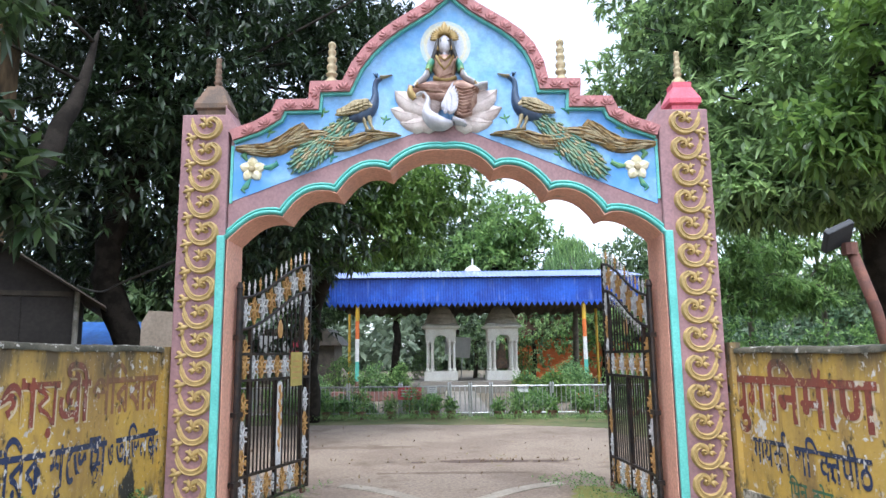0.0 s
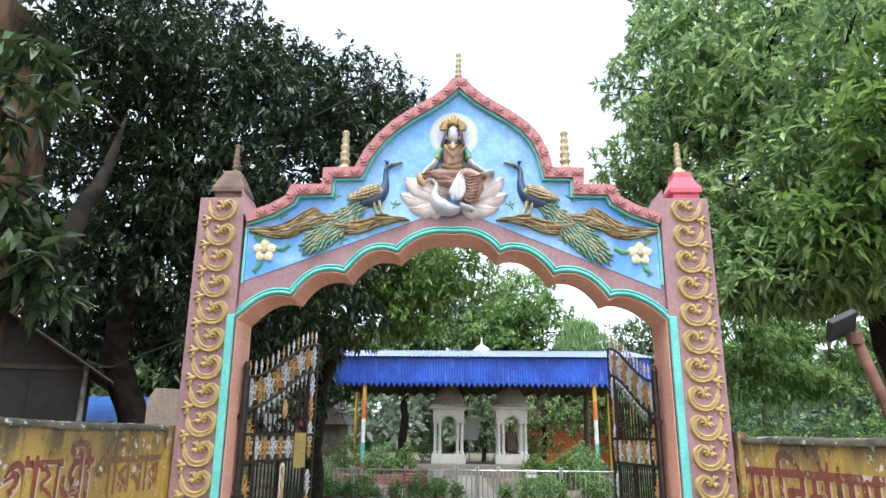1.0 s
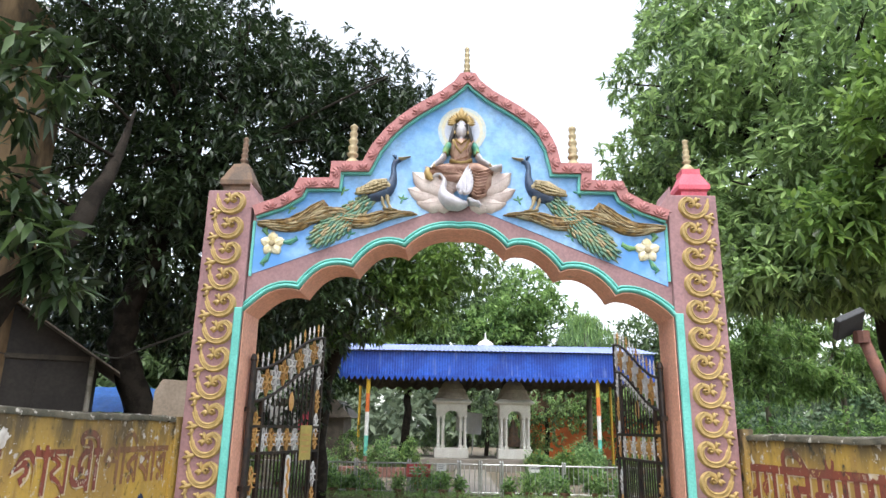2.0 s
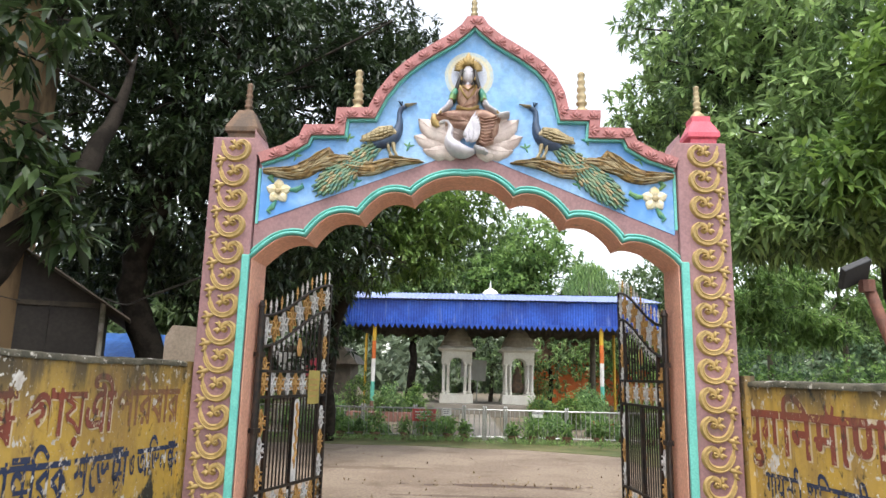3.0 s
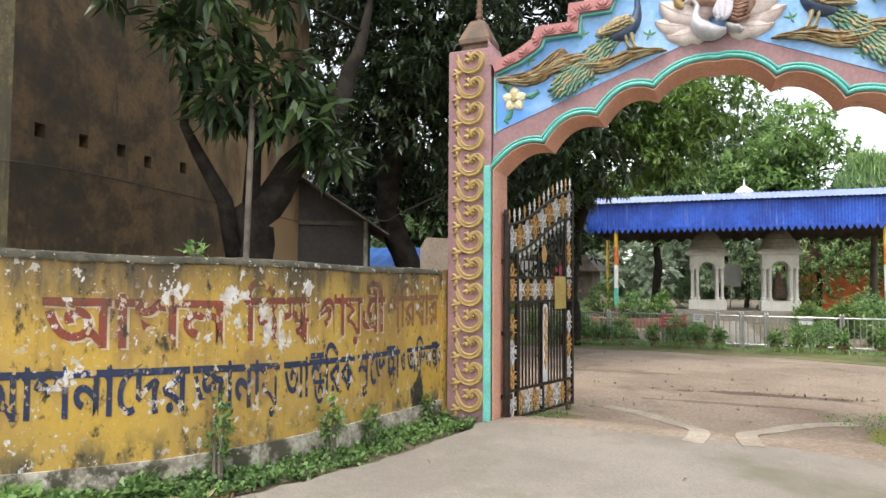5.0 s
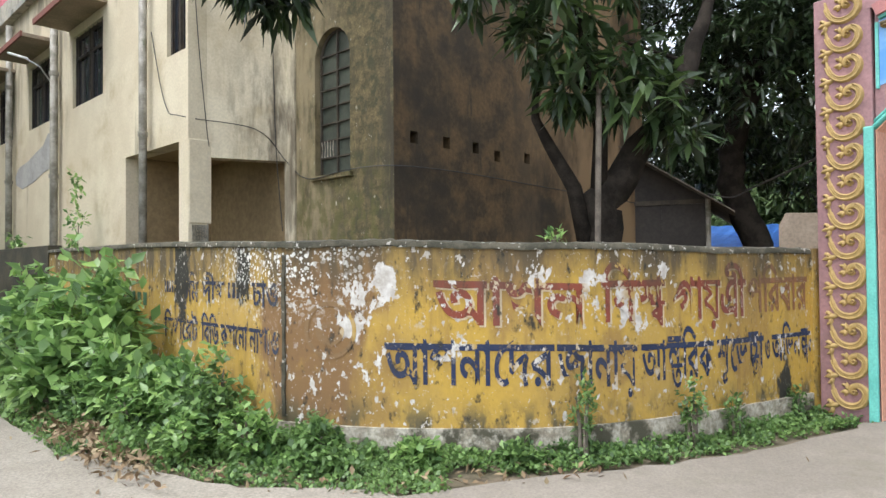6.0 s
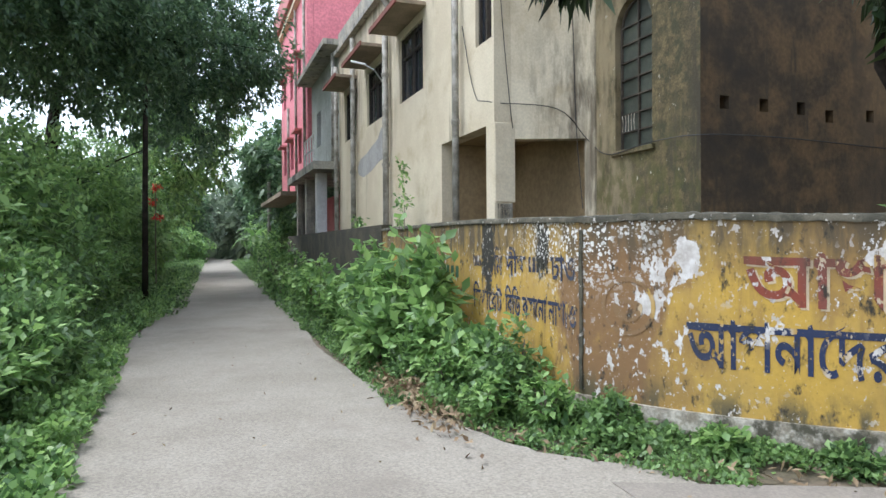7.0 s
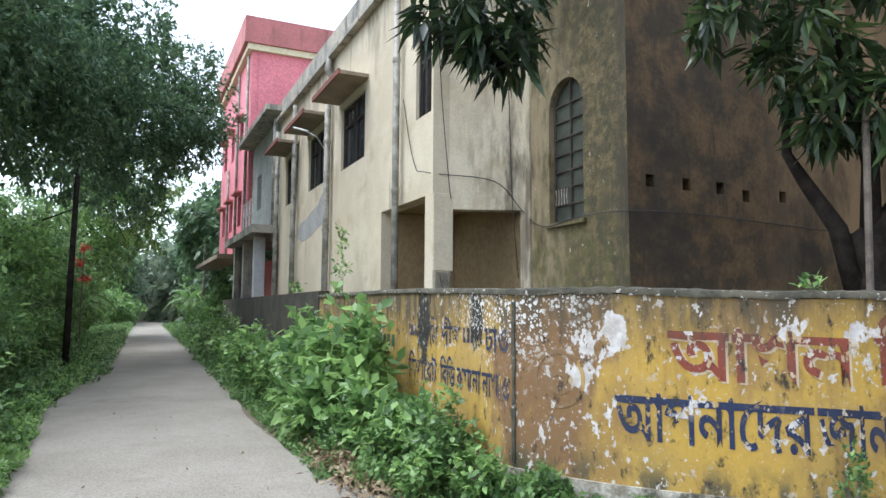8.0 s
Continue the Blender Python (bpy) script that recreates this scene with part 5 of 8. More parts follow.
# hair, head, crown
swell(bm, [(0.02, 4.93), (0.02, 4.84), (0.02, 4.72), (0.02, 4.58), (0.02, 4.48)], [0.12, 0.2, 0.25, 0.3, 0.2], 0.04, y, 6, 2)
for sx in (-1, 1):
    swell(bm, [(0.02 + sx * 0.07, 4.86), (0.02 + sx * 0.095, 4.74), (0.02 + sx * 0.13, 4.62), (0.02 + sx * 0.17, 4.52)], [0.05, 0.06, 0.06, 0.02], 0.09, y, 5, 2)
swell(bm, [(0.02, 4.895), (0.02, 4.87), (0.02, 4.81), (0.02, 4.75), (0.02, 4.71), (0.02, 4.695)], [0.08, 0.12, 0.135, 0.12, 0.075, 0.03], 0.12, y, 7, 0)
swell(bm, [(0.02, 4.71), (0.02, 4.65)], [0.055, 0.06], 0.085, y, 5, 0)
swell(bm, [(-0.045, 4.9), (0.02, 4.915), (0.085, 4.9)], 0.03, 0.13, y, 4, 3)
for k in range(17):
    a = radians(-8 + 196 * k / 16)
    petal(bm, (0.02 + 0.06 * math.cos(a), 4.87 + 0.05 * math.sin(a)), (0.02 + 0.16 * math.cos(a), 4.88 + 0.13 * math.sin(a)), 0.034, 0.03, y - 0.045, 3)
petal(bm, (0.02, 4.89), (0.02, 5.06), 0.085, 0.05, y - 0.06, 3)
petal(bm, (0.02, 4.9), (-0.04, 5.0), 0.05, 0.04, y - 0.06, 3)
petal(bm, (0.02, 4.9), (0.08, 5.0), 0.05, 0.04, y - 0.06, 3)
for sx in (-1, 1):
    swell(bm, [(0.02 + sx * 0.025, 4.825), (0.02 + sx * 0.048, 4.824)], 0.012, 0.116, y, 3, 2)
    swell(bm, [(0.02 + sx * 0.075, 4.77), (0.02 + sx * 0.078, 4.735)], 0.026, 0.09, y, 4, 3)
# torso, drape, necklaces, belt
swell(bm, [(0.02, 4.69), (0.02, 4.63), (0.02, 4.53), (0.02, 4.44), (0.02, 4.38)], [0.1, 0.29, 0.25, 0.19, 0.24], 0.12, y, 7, 1)
swell(bm, [(-0.07, 4.65), (-0.03, 4.56), (0.02, 4.49), (0.07, 4.56), (0.11, 4.65)], 0.035, 0.145, y, 4, 3)
swell(bm, [(-0.04, 4.65), (0.02, 4.59), (0.08, 4.65)], 0.03, 0.15, y, 4, 3)
for k in range(5):
    swell(bm, [(0.16 - 0.012 * k, 4.64 - 0.02 * k), (0.09, 4.55 - 0.022 * k), (0.0 - 0.01 * k, 4.46 - 0.012 * k)], 0.018, 0.135, y, 3, 1)
swell(bm, [(-0.1, 4.41), (-0.04, 4.385), (0.02, 4.375), (0.08, 4.385), (0.14, 4.41)], 0.055, 0.15, y, 4, 3)
# arms with green sleeves and gold bands
for sx, hand in ((-1, (-0.31, 4.325)), (1, (0.385, 4.335))):
    hx = hand[0]
    swell(bm, [(0.02 + sx * 0.13, 4.62), (0.02 + sx * 0.165, 4.56), (0.02 + sx * 0.18, 4.5)], [0.085, 0.09, 0.08], 0.11, y, 5, 5)
    swell(bm, [(0.02 + sx * 0.165, 4.505), (0.02 + sx * 0.2, 4.495)], [0.035, 0.035], 0.13, y, 4, 3)
    swell(bm, [(0.02 + sx * 0.185, 4.49), (0.02 + sx * 0.225, 4.43), (0.5 * (hx + 0.02 + sx * 0.23), 4.385), (hx, hand[1])], [0.065, 0.058, 0.055, 0.045], 0.12, y, 5, 0)
    swell(bm, [(hx * 0.88, hand[1] + 0.035), (hx * 0.94, hand[1] - 0.005)], 0.03, 0.13, y, 4, 3)
# lap and skirt in folds
swell(bm, [(-0.34, 4.27), (-0.2, 4.31), (0.0, 4.33), (0.2, 4.32), (0.38, 4.28)], [0.07, 0.15, 0.17, 0.17, 0.08], 0.13, y, 6, 1)
swell(bm, [(-0.22, 4.24), (0.0, 4.22), (0.18, 4.25)], [0.08, 0.13, 0.1], 0.12, y, 6, 1)
swell(bm, [(0.28, 4.28), (0.25, 4.18), (0.21, 4.08), (0.16, 3.99)], [0.2, 0.25, 0.2, 0.1], 0.12, y, 6, 1)
for k in range(9):
    swell(bm, [(0.11 + 0.004 * k, 4.31 - 0.036 * k), (0.2, 4.275 - 0.036 * k), (0.3, 4.29 - 0.034 * k), (0.375 - 0.017 * k, 4.32 - 0.034 * k)], 0.015, 0.145, y, 3, 1)
for k in range(6):
    swell(bm, [(-0.3 + 0.03 * k, 4.32 - 0.012 * k), (-0.16 + 0.03 * k, 4.33 - 0.016 * k), (0.0 + 0.02 * k, 4.3 - 0.02 * k)], 0.013, 0.14, y, 3, 1)
swell(bm, [(0.1, 3.98), (0.15, 3.94), (0.2, 3.93), (0.24, 3.9)], [0.05, 0.07, 0.07, 0.04], 0.13, y, 4, 0)
# book, rosary pot
swell(bm, [(0.33, 4.31), (0.4, 4.325), (0.47, 4.345)], [0.05, 0.075, 0.06], 0.16, y, 4, 0)
swell(bm, [(-0.34, 4.34), (-0.35, 4.29), (-0.33, 4.23), (-0.3, 4.19)], [0.04, 0.08, 0.1, 0.05], 0.13, y, 5, 3)
# swan
ln = spline([Vector(p) for p in ((0.1, 3.93), (0.0, 3.92), (-0.1, 3.95), (-0.165, 4.02), (-0.175, 4.1), (-0.16, 4.18), (-0.19, 4.24), (-0.245, 4.255), (-0.3, 4.225))], 3)
swell(bm, [tuple(p.to_2d()) for p in ln], list(np.interp(np.linspace(0, 1, len(ln)), np.linspace(0, 1, 9), (0.04, 0.14, 0.18, 0.14, 0.085, 0.066, 0.066, 0.06, 0.02))), 0.17, y, 6, 4)
for row in range(3):
    for k in range(9 - row):
        a = radians(64 - 5 * k)
        r = 0.43 - 0.022 * k - 0.11 * row
        petal(bm, (-0.06 + 0.12 * math.cos(a), 3.97 + 0.08 * math.sin(a)), (-0.06 + r * math.cos(a) * 0.9, 3.97 + r * math.sin(a)), 0.06, 0.026, y - 0.12 - 0.018 * row, 4)
st = part("statue", bm, (M_STATUE, M_SARI, M_HAIR, M_GOLD, M_STATUE, M_LEAFPAINT), smooth=True)
tagged(st, "painted seated deity relief statue with white swan", "statue")

# small white lamp on the west pillar's edge
bulb = thing("lamp_bulb", pose(-2.79, FACE + 0.1, 3.05), "small white lamp bulb on the pillar edge", "lamp")
part("bulb", lathe(bmesh.new(), [(0.001, -0.06), (0.03, -0.045), (0.04, -0.01), (0.028, 0.03), (0.016, 0.05)], 12), M_WHITE, bulb, smooth=True)
part("holder", lathe(bmesh.new(), [(0.02, 0.05), (0.02, 0.09), (0.008, 0.1)], 10), M_LAMPGREY, bulb)

# ---- iron gate leaves ----
def star_mesh(mat):
    """Six open diamonds of flat iron that meet in the middle."""
    bm = bmesh.new()
    for k in range(6):
        a = radians(60 * k + 30)
        ux, uz = math.cos(a), math.sin(a)
        R = 0.068
        ring = lambda s: [(ux * (R + (r - R) * s) - uz * w * s, uz * (R + (r - R) * s) + ux * w * s) for r, w in ((0, 0), (R, 0.039), (2 * R, 0), (R, -0.039))]
        rings = [[bm.verts.new((x, yy, z)) for x, z in ring(q)] for q, yy in ((1, -0.012), (1, 0.012), (0.7, 0.012), (0.7, -0.012))]
        for p, q in zip(rings, rings[1:] + rings[:1]):
            for i in range(4):
                bm.faces.new((p[i], p[(i + 1) % 4], q[(i + 1) % 4], q[i]))
    bmesh.ops.remove_doubles(bm, verts=bm.verts, dist=0.0005)
    bmesh.ops.recalc_face_normals(bm, faces=bm.faces)
    return mesh_of("rosette", bm, mat)


STAR = (star_mesh(M_SILVER), star_mesh(M_COPPER))
SPIKE = {}
for key, mat in (("silver", M_SILVER), ("copper", M_COPPER)):
    SPIKE[key] = mesh_of("spike", lathe(bmesh.new(), [(0.008, -0.02), (0.008, 0.05), (0.02, 0.07), (0.01, 0.085), (0.016, 0.1), (0.001, 0.16)], 8), mat)


def bar_mesh(length, w=0.014):
    return mesh_of("bar", box(bmesh.new(), -w / 2, w / 2, -w / 2, w / 2, 0, length), M_BLACKIRON)


def crest(u):
    return 2.2 + 0.52 * (u * u * (3 - 2 * u))


def gate_leaf(m, label, notice):
    LN = 1.5
    leaf = thing("metal_gate", m, label, "gate", "gate leaves")
    bm = bmesh.new()
    for x in (0.02, LN - 0.02, 0.2, LN - 0.2):
        top = crest(x / LN) - (0 if x in (0.02, LN - 0.02) else 0.34)
        box(bm, x - 0.018, x + 0.018, -0.018, 0.018, 0.0, top)
    for z in (0.02, 0.33, 1.32, 1.6):
        box(bm, 0.02, LN - 0.02, -0.017, 0.017, z - 0.015, z + 0.015)
    for dz in (0.0, -0.34):
        tube(bm, [(LN * k / 14, 0, crest(k / 14) + dz) for k in range(15)], 0.019, 6)
    box(bm, LN * 0.5 - 0.02, LN * 0.5 + 0.02, -0.02, 0.02, 0, 1.32)
    part("frame", bm, M_BLACKIRON, leaf)
    part("post", lathe(bmesh.new(), [(0.03, -0.02), (0.03, 2.28), (0.04, 2.3), (0.02, 2.36)], 10, -0.02), M_BLACKIRON, leaf, "round black hinge post")
    for z in (0.25, 0.95, 1.75):
        part("hinge", box(bmesh.new(), -0.06, 0.06, -0.035, 0.035, z, z + 0.05), M_BLACKIRON, leaf)
    lowbar = bar_mesh(0.98)
    for k in range(15):
        x = 0.25 + k * (LN - 0.5) / 14
        if abs(x - LN / 2) > 0.05:
            share("bar", lowbar, pose(x, 0, 0.335), leaf)
    for k in range(11):
        x = 0.26 + k * (LN - 0.52) / 10
        h = crest(x / LN) - 0.34 - 1.6
        share("bar", bar_mesh(h + 0.02), pose(x, 0, 1.6), leaf)
        share("spike", SPIKE["silver"], pose(x, 0, 1.6 + h - 0.13), leaf)
    for x0, first in ((0.1, 0), (LN - 0.1, 1)):
        for k in range(9):
            z = 0.175 + 0.2895 * k
            if z < crest(x0 / LN) - 0.42 and not 1.3 < z < 1.62:
                share("rosette", STAR[(k + first) % 2], pose(x0, 0, z) @ Matrix.Diagonal((0.98, 1, 1.08, 1)), leaf)
    for z in (0.175, 1.46):
        for k in range(9):
            share("rosette", STAR[(k + (z > 1)) % 2], pose(0.1 + (LN - 0.2) * k / 8, 0, z) @ Matrix.Diagonal((0.86, 1, 1.05, 1)), leaf)
    for k in range(9):
        u = (k + 0.55) / 9.1
        share("rosette", STAR[k % 2], pose(LN * u, 0, crest(u) - 0.165) @ Matrix.Diagonal((0.84, 1, 1.16, 1)), leaf)
    for k in range(14):
        u = (k + 0.4) / 14
        share("spike", SPIKE["copper" if k % 3 == 0 else "silver"], pose(LN * u, 0, crest(u) + 0.02), leaf)
    bm = prism(bmesh.new(), [(LN / 2 + 0.05 * math.cos(radians(a)) + 0.03, (1.24 if a < 181 else 0.36) + (0.05 * math.sin(radians(a)) if a < 181 else 0)) for a in (0, 45, 90, 135, 180, 181, 359)], -0.03, -0.022)
    part("plate", bm, M_SILVER, leaf, "narrow grey plate")
    bm = bmesh.new()
    for k in range(9):
        petal(bm, (LN / 2 + 0.03, 0.55 + 0.075 * k), (LN / 2 + 0.03 + (0.03 if k % 2 else -0.03), 0.64 + 0.075 * k), 0.045, 0.02, -0.03)
    swell(bm, [(LN / 2 + 0.03, 0.5), (LN / 2 + 0.03, 1.25)], 0.012, 0.012, -0.03)
    part("plate_ornament", bm, M_COPPER, leaf, "gilt leaf ornament")
    bm = bmesh.new()
    petal(bm, (LN * 0.52, 1.78), (LN * 0.52, 2.0), 0.09, 0.03, -0.01)
    part("medallion", bm, M_COPPER, leaf)
    part("wheel", lathe(bmesh.new(), [(0.05, -0.015), (0.05, 0.015)], 12), M_RUST, leaf).matrix_basis = pose(LN - 0.08, 0.02, -0.03, 90, 0, 0)
    if notice:
        bm = box(bmesh.new(), 1.0, 1.26, -0.036, -0.03, 1.22, 1.62)
        nt = part("notice", bm, M_NOTICE, leaf, "faded yellow notice sheet")
        for k in range(4):
            part("printed_line", box(bmesh.new(), 1.03, 1.23 - 0.03 * (k % 2), -0.0375, -0.0365, 1.5 - 0.065 * k, 1.52 - 0.065 * k), M_COPPER, nt)
    return leaf


gate_leaf(pose(-2.19, 7.3, -0.06, 0, 0, 72), "open black iron gate leaf with silver rosettes", True)
gate_leaf(Matrix.Translation((2.17, 7.3, -0.08)) @ Euler((0, 0, radians(95))).to_matrix().to_4x4(), "open black iron gate leaf with bronze rosettes", False)

# dark joint where the straight lane wall meets the curved one
_k = max(i for i in range(len(RUN_W) - 1) if RUN_W[i] <= 5.48)
_d = (WEST[_k + 1] - WEST[_k]).normalized()
_q = WEST[_k] + _d * (5.48 - RUN_W[_k])
bm = bmesh.new()
for j in range(9):
    box(bm, -0.016 + 0.004 * math.sin(j * 2.1), 0.014 + 0.004 * math.sin(j * 1.3), -0.012, 0.02, 0.24 + 0.15 * j, 0.24 + 0.15 * (j + 1), 0.002)
bm.transform(Matrix.Translation((_q.x, _q.y, 0)) @ Matrix.Rotation(math.atan2(_d.y, _d.x), 4, "Z"))
part("joint", bm, M_COPING, wall_w, "dark cement joint")

# ---- old yellow house beside the lane ----
HOUSE = pose(-9.69, 3.33, 0, 0, 0, 4.5)
house = thing("house", HOUSE, "old two storey cream house with mouldy gable end", "house")


def wall_run(name, p, q, thick, z0, z1, holes, mat, parent, label=""):
    """An upright wall from p to q (seen from its outer side, which lies to the right), with rectangular openings (s0, s1, z0, z1)."""
    p, q = Vector(p), Vector(q)
    ln = (q - p).length
    ss = sorted({0, ln, *[h[0] for h in holes], *[h[1] for h in holes]})
    zs = sorted({z0, z1, *[h[2] for h in holes], *[h[3] for h in holes]})
    solid = lambda a, b: not any(h[0] - 1e-4 < a < h[1] - 1e-4 and h[2] - 1e-4 < b < h[3] - 1e-4 for h in holes)
    bm = bmesh.new()
    nodes = {}

    def v(i, j, k):
        if (i, j, k) not in nodes:
            nodes[i, j, k] = bm.verts.new((ss[i], k * thick, zs[j]))
        return nodes[i, j, k]
    ok = lambda i, j: 0 <= i < len(ss) - 1 and 0 <= j < len(zs) - 1 and solid(ss[i], zs[j])
    for i in range(len(ss) - 1):
        for j in range(len(zs) - 1):
            if not ok(i, j):
                continue
            bm.faces.new((v(i, j, 0), v(i + 1, j, 0), v(i + 1, j + 1, 0), v(i, j + 1, 0)))
            bm.faces.new((v(i, j, 1), v(i, j + 1, 1), v(i + 1, j + 1, 1), v(i + 1, j, 1)))
            for di, dj, a, b in ((-1, 0, (i, j), (i, j + 1)), (1, 0, (i + 1, j), (i + 1, j + 1)), (0, -1, (i, j), (i + 1, j)), (0, 1, (i, j + 1), (i + 1, j + 1))):
                if not ok(i + di, j + dj):
                    bm.faces.new((v(*a, 0), v(*a, 1), v(*b, 1), v(*b, 0)))
    bmesh.ops.recalc_face_normals(bm, faces=bm.faces)
    bm.transform(Matrix.Translation((p.x, p.y, 0)) @ Matrix.Rotation(math.atan2((q - p).y, (q - p).x), 4, "Z"))
    return part(name, bm, mat, parent, label)


WINDOWS = ((-5.0, -3.36), (-8.0, -6.3), (-10.8, -9.35))
holes = [(a + 11.7, b + 11.7, 4.55, 5.93) for a, b in WINDOWS] + [(11.7 - 2.31, 11.7 - 0.3, -0.1, 3.29), (11.7 - 0.7, 11.7 - 0.08, 4.6, 5.95)]
wall_run("front_wall", (-11.7, 0), (0, 0), 0.28, -0.1, 7.42, holes, M_CREAM, house, "cream plastered front wall, patched grey")
wall_run("side_wall", (0, 0.281), (0.42, 1.38), 0.25, 3.06, 7.42, [], M_CREAM, house)
# square porch pillar with a broken foot
bm = box(bmesh.new(), -0.3, 0.02, 0.004, 0.34, 2.1, 3.3, 0.015)
part("porch_pillar", bm, M_CREAM, house, "square cream porch pillar")
bm = box(bmesh.new(), -0.27, 0.0, 0.03, 0.31, -0.1, 2.1, 0.02)
part("pillar_core", bm, M_PVC, house, "exposed grey concrete pillar foot")
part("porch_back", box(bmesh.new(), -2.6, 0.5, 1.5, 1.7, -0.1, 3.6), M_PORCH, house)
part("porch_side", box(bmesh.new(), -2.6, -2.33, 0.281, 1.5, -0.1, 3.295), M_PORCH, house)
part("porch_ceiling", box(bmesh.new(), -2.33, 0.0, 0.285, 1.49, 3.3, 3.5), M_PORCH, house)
# tall mossy wall with the arched window
bm = bmesh.new()
u0, u1, wz0, spr = 1.1, 1.92, 2.76, 4.42
arc = [(1.51 + 0.41 * math.cos(radians(a)), spr + 0.41 * math.sin(radians(a))) for a in range(180, -1, -15)]
prism(bm, [(0.42, -0.1), (u0, -0.1), (u0, 8.6), (0.42, 8.6)], 1.38, 1.62)
prism(bm, [(u1, -0.1), (2.81, -0.1), (2.81, 8.6), (u1, 8.6)], 1.38, 1.62)
prism(bm, [(u0, -0.1), (u1, -0.1), (u1, wz0), (u0, wz0)], 1.38, 1.62)
prism(bm, arc + [(u1, 8.6), (u0, 8.6)], 1.38, 1.62)
part("tower_wall", bm, M_MOSSY, house, "green stained plaster wall")
part("corner_strip", box(bmesh.new(), 0.34, 0.62, 1.345, 1.385, -0.1, 8.6, 0.01), M_CREAM, house, "paler corner strip")
win = new("arched_window")
win.parent = house
tagged(win, "arched window with dusty panes and iron grille")
part("pane", prism(bmesh.new(), [(u0 + 0.02, wz0 + 0.02), (u1 - 0.02, wz0 + 0.02)] + [(1.51 + 0.39 * math.cos(radians(a)), spr + 0.39 * math.sin(radians(a))) for a in range(0, 181, 15)], 1.5, 1.52), M_PANE, win)
bm = bmesh.new()
for k in range(8):
    z = wz0 + 0.02 + 0.245 * k
    half = 0.4 if z < spr else math.sqrt(max(0.01, 0.4 ** 2 - (z - spr) ** 2))
    box(bm, 1.51 - half, 1.51 + half, 1.47, 1.5, z - 0.009, z + 0.009)
for x in (u0 + 0.02, 1.51, u1 - 0.02):
    box(bm, x - 0.011, x + 0.011, 1.465, 1.5, wz0, 4.8 if x == 1.51 else spr)
tube(bm, [(1.51 + 0.395 * math.cos(radians(a)), 1.48, spr + 0.395 * math.sin(radians(a))) for a in range(0, 181, 15)], 0.018, 5)
part("window_frame", bm, M_DARKWOOD, win, "thin weathered wooden bars")
bm = bmesh.new()
for k in range(5):
    tube(bm, [(u0 + 0.06 + 0.07 * k, 1.455, wz0 + 0.27), (u0 + 0.09 + 0.06 * k, 1.45, wz0 + 0.4), (u0 + 0.06 + 0.07 * k, 1.455, wz0 + 0.5)], 0.006, 5)
part("grille", bm, M_PLINTH, win, "small white iron grille")
part("window_sill", box(bmesh.new(), u0 - 0.06, u1 + 0.06, 1.33, 1.5, wz0 - 0.06, wz0), M_MOSSY, win)
# long mouldy gable wall with five put-log holes
hl = [(1.73 - 1.38 + d - 0.07, 1.73 - 1.38 + d + 0.07, z - 0.08, z + 0.08) for d, z in ((0, 3.15), (0.61, 3.15), (1.21, 3.15), (1.69, 3.08), (2.41, 3.12))]
wall_run("gable_wall", (2.812, 1.384), (2.812, 7.85), 0.26, -0.1, 8.6, hl, M_MOULD, house, "brown mouldy plaster gable wall with holes")
part("gable_back", box(bmesh.new(), 2.2, 2.5, 1.7, 7.6, -0.1, 8.4), M_DARKWOOD, house)
part("back_wall", box(bmesh.new(), -11.7, 2.55, 7.6, 7.85, -0.1, 7.4), M_CREAM, house)
part("roof", box(bmesh.new(), -11.7, 2.55, 0.29, 7.6, 7.3, 7.42), M_GREYCREAM, house)
part("inner_wall", box(bmesh.new(), -11.6, -2.7, 1.6, 1.8, 3.0, 7.3), M_DARKWOOD, house)
part("parapet", box(bmesh.new(), -11.72, 0.4, -0.02, 0.2, 7.48, 8.05, 0.015), M_GREYCREAM, house, "grey streaked parapet")
part("ledge", box(bmesh.new(), -11.75, 0.4, -0.16, 0.28, 7.36, 7.48, 0.01), M_GREYCREAM, house)
part("cement_patch", prism(bmesh.new(), [(-9.05, 3.42), (-8.5, 3.28), (-7.6, 3.36), (-6.9, 3.5), (-6.35, 3.55), (-6.22, 3.85), (-6.3, 4.25), (-6.55, 4.3), (-6.9, 4.08), (-7.5, 3.98), (-8.1, 3.86), (-8.8, 3.8), (-9.1, 3.62)], -0.006, 0.01), M_CEMENT, house, "grey cement repair patch")
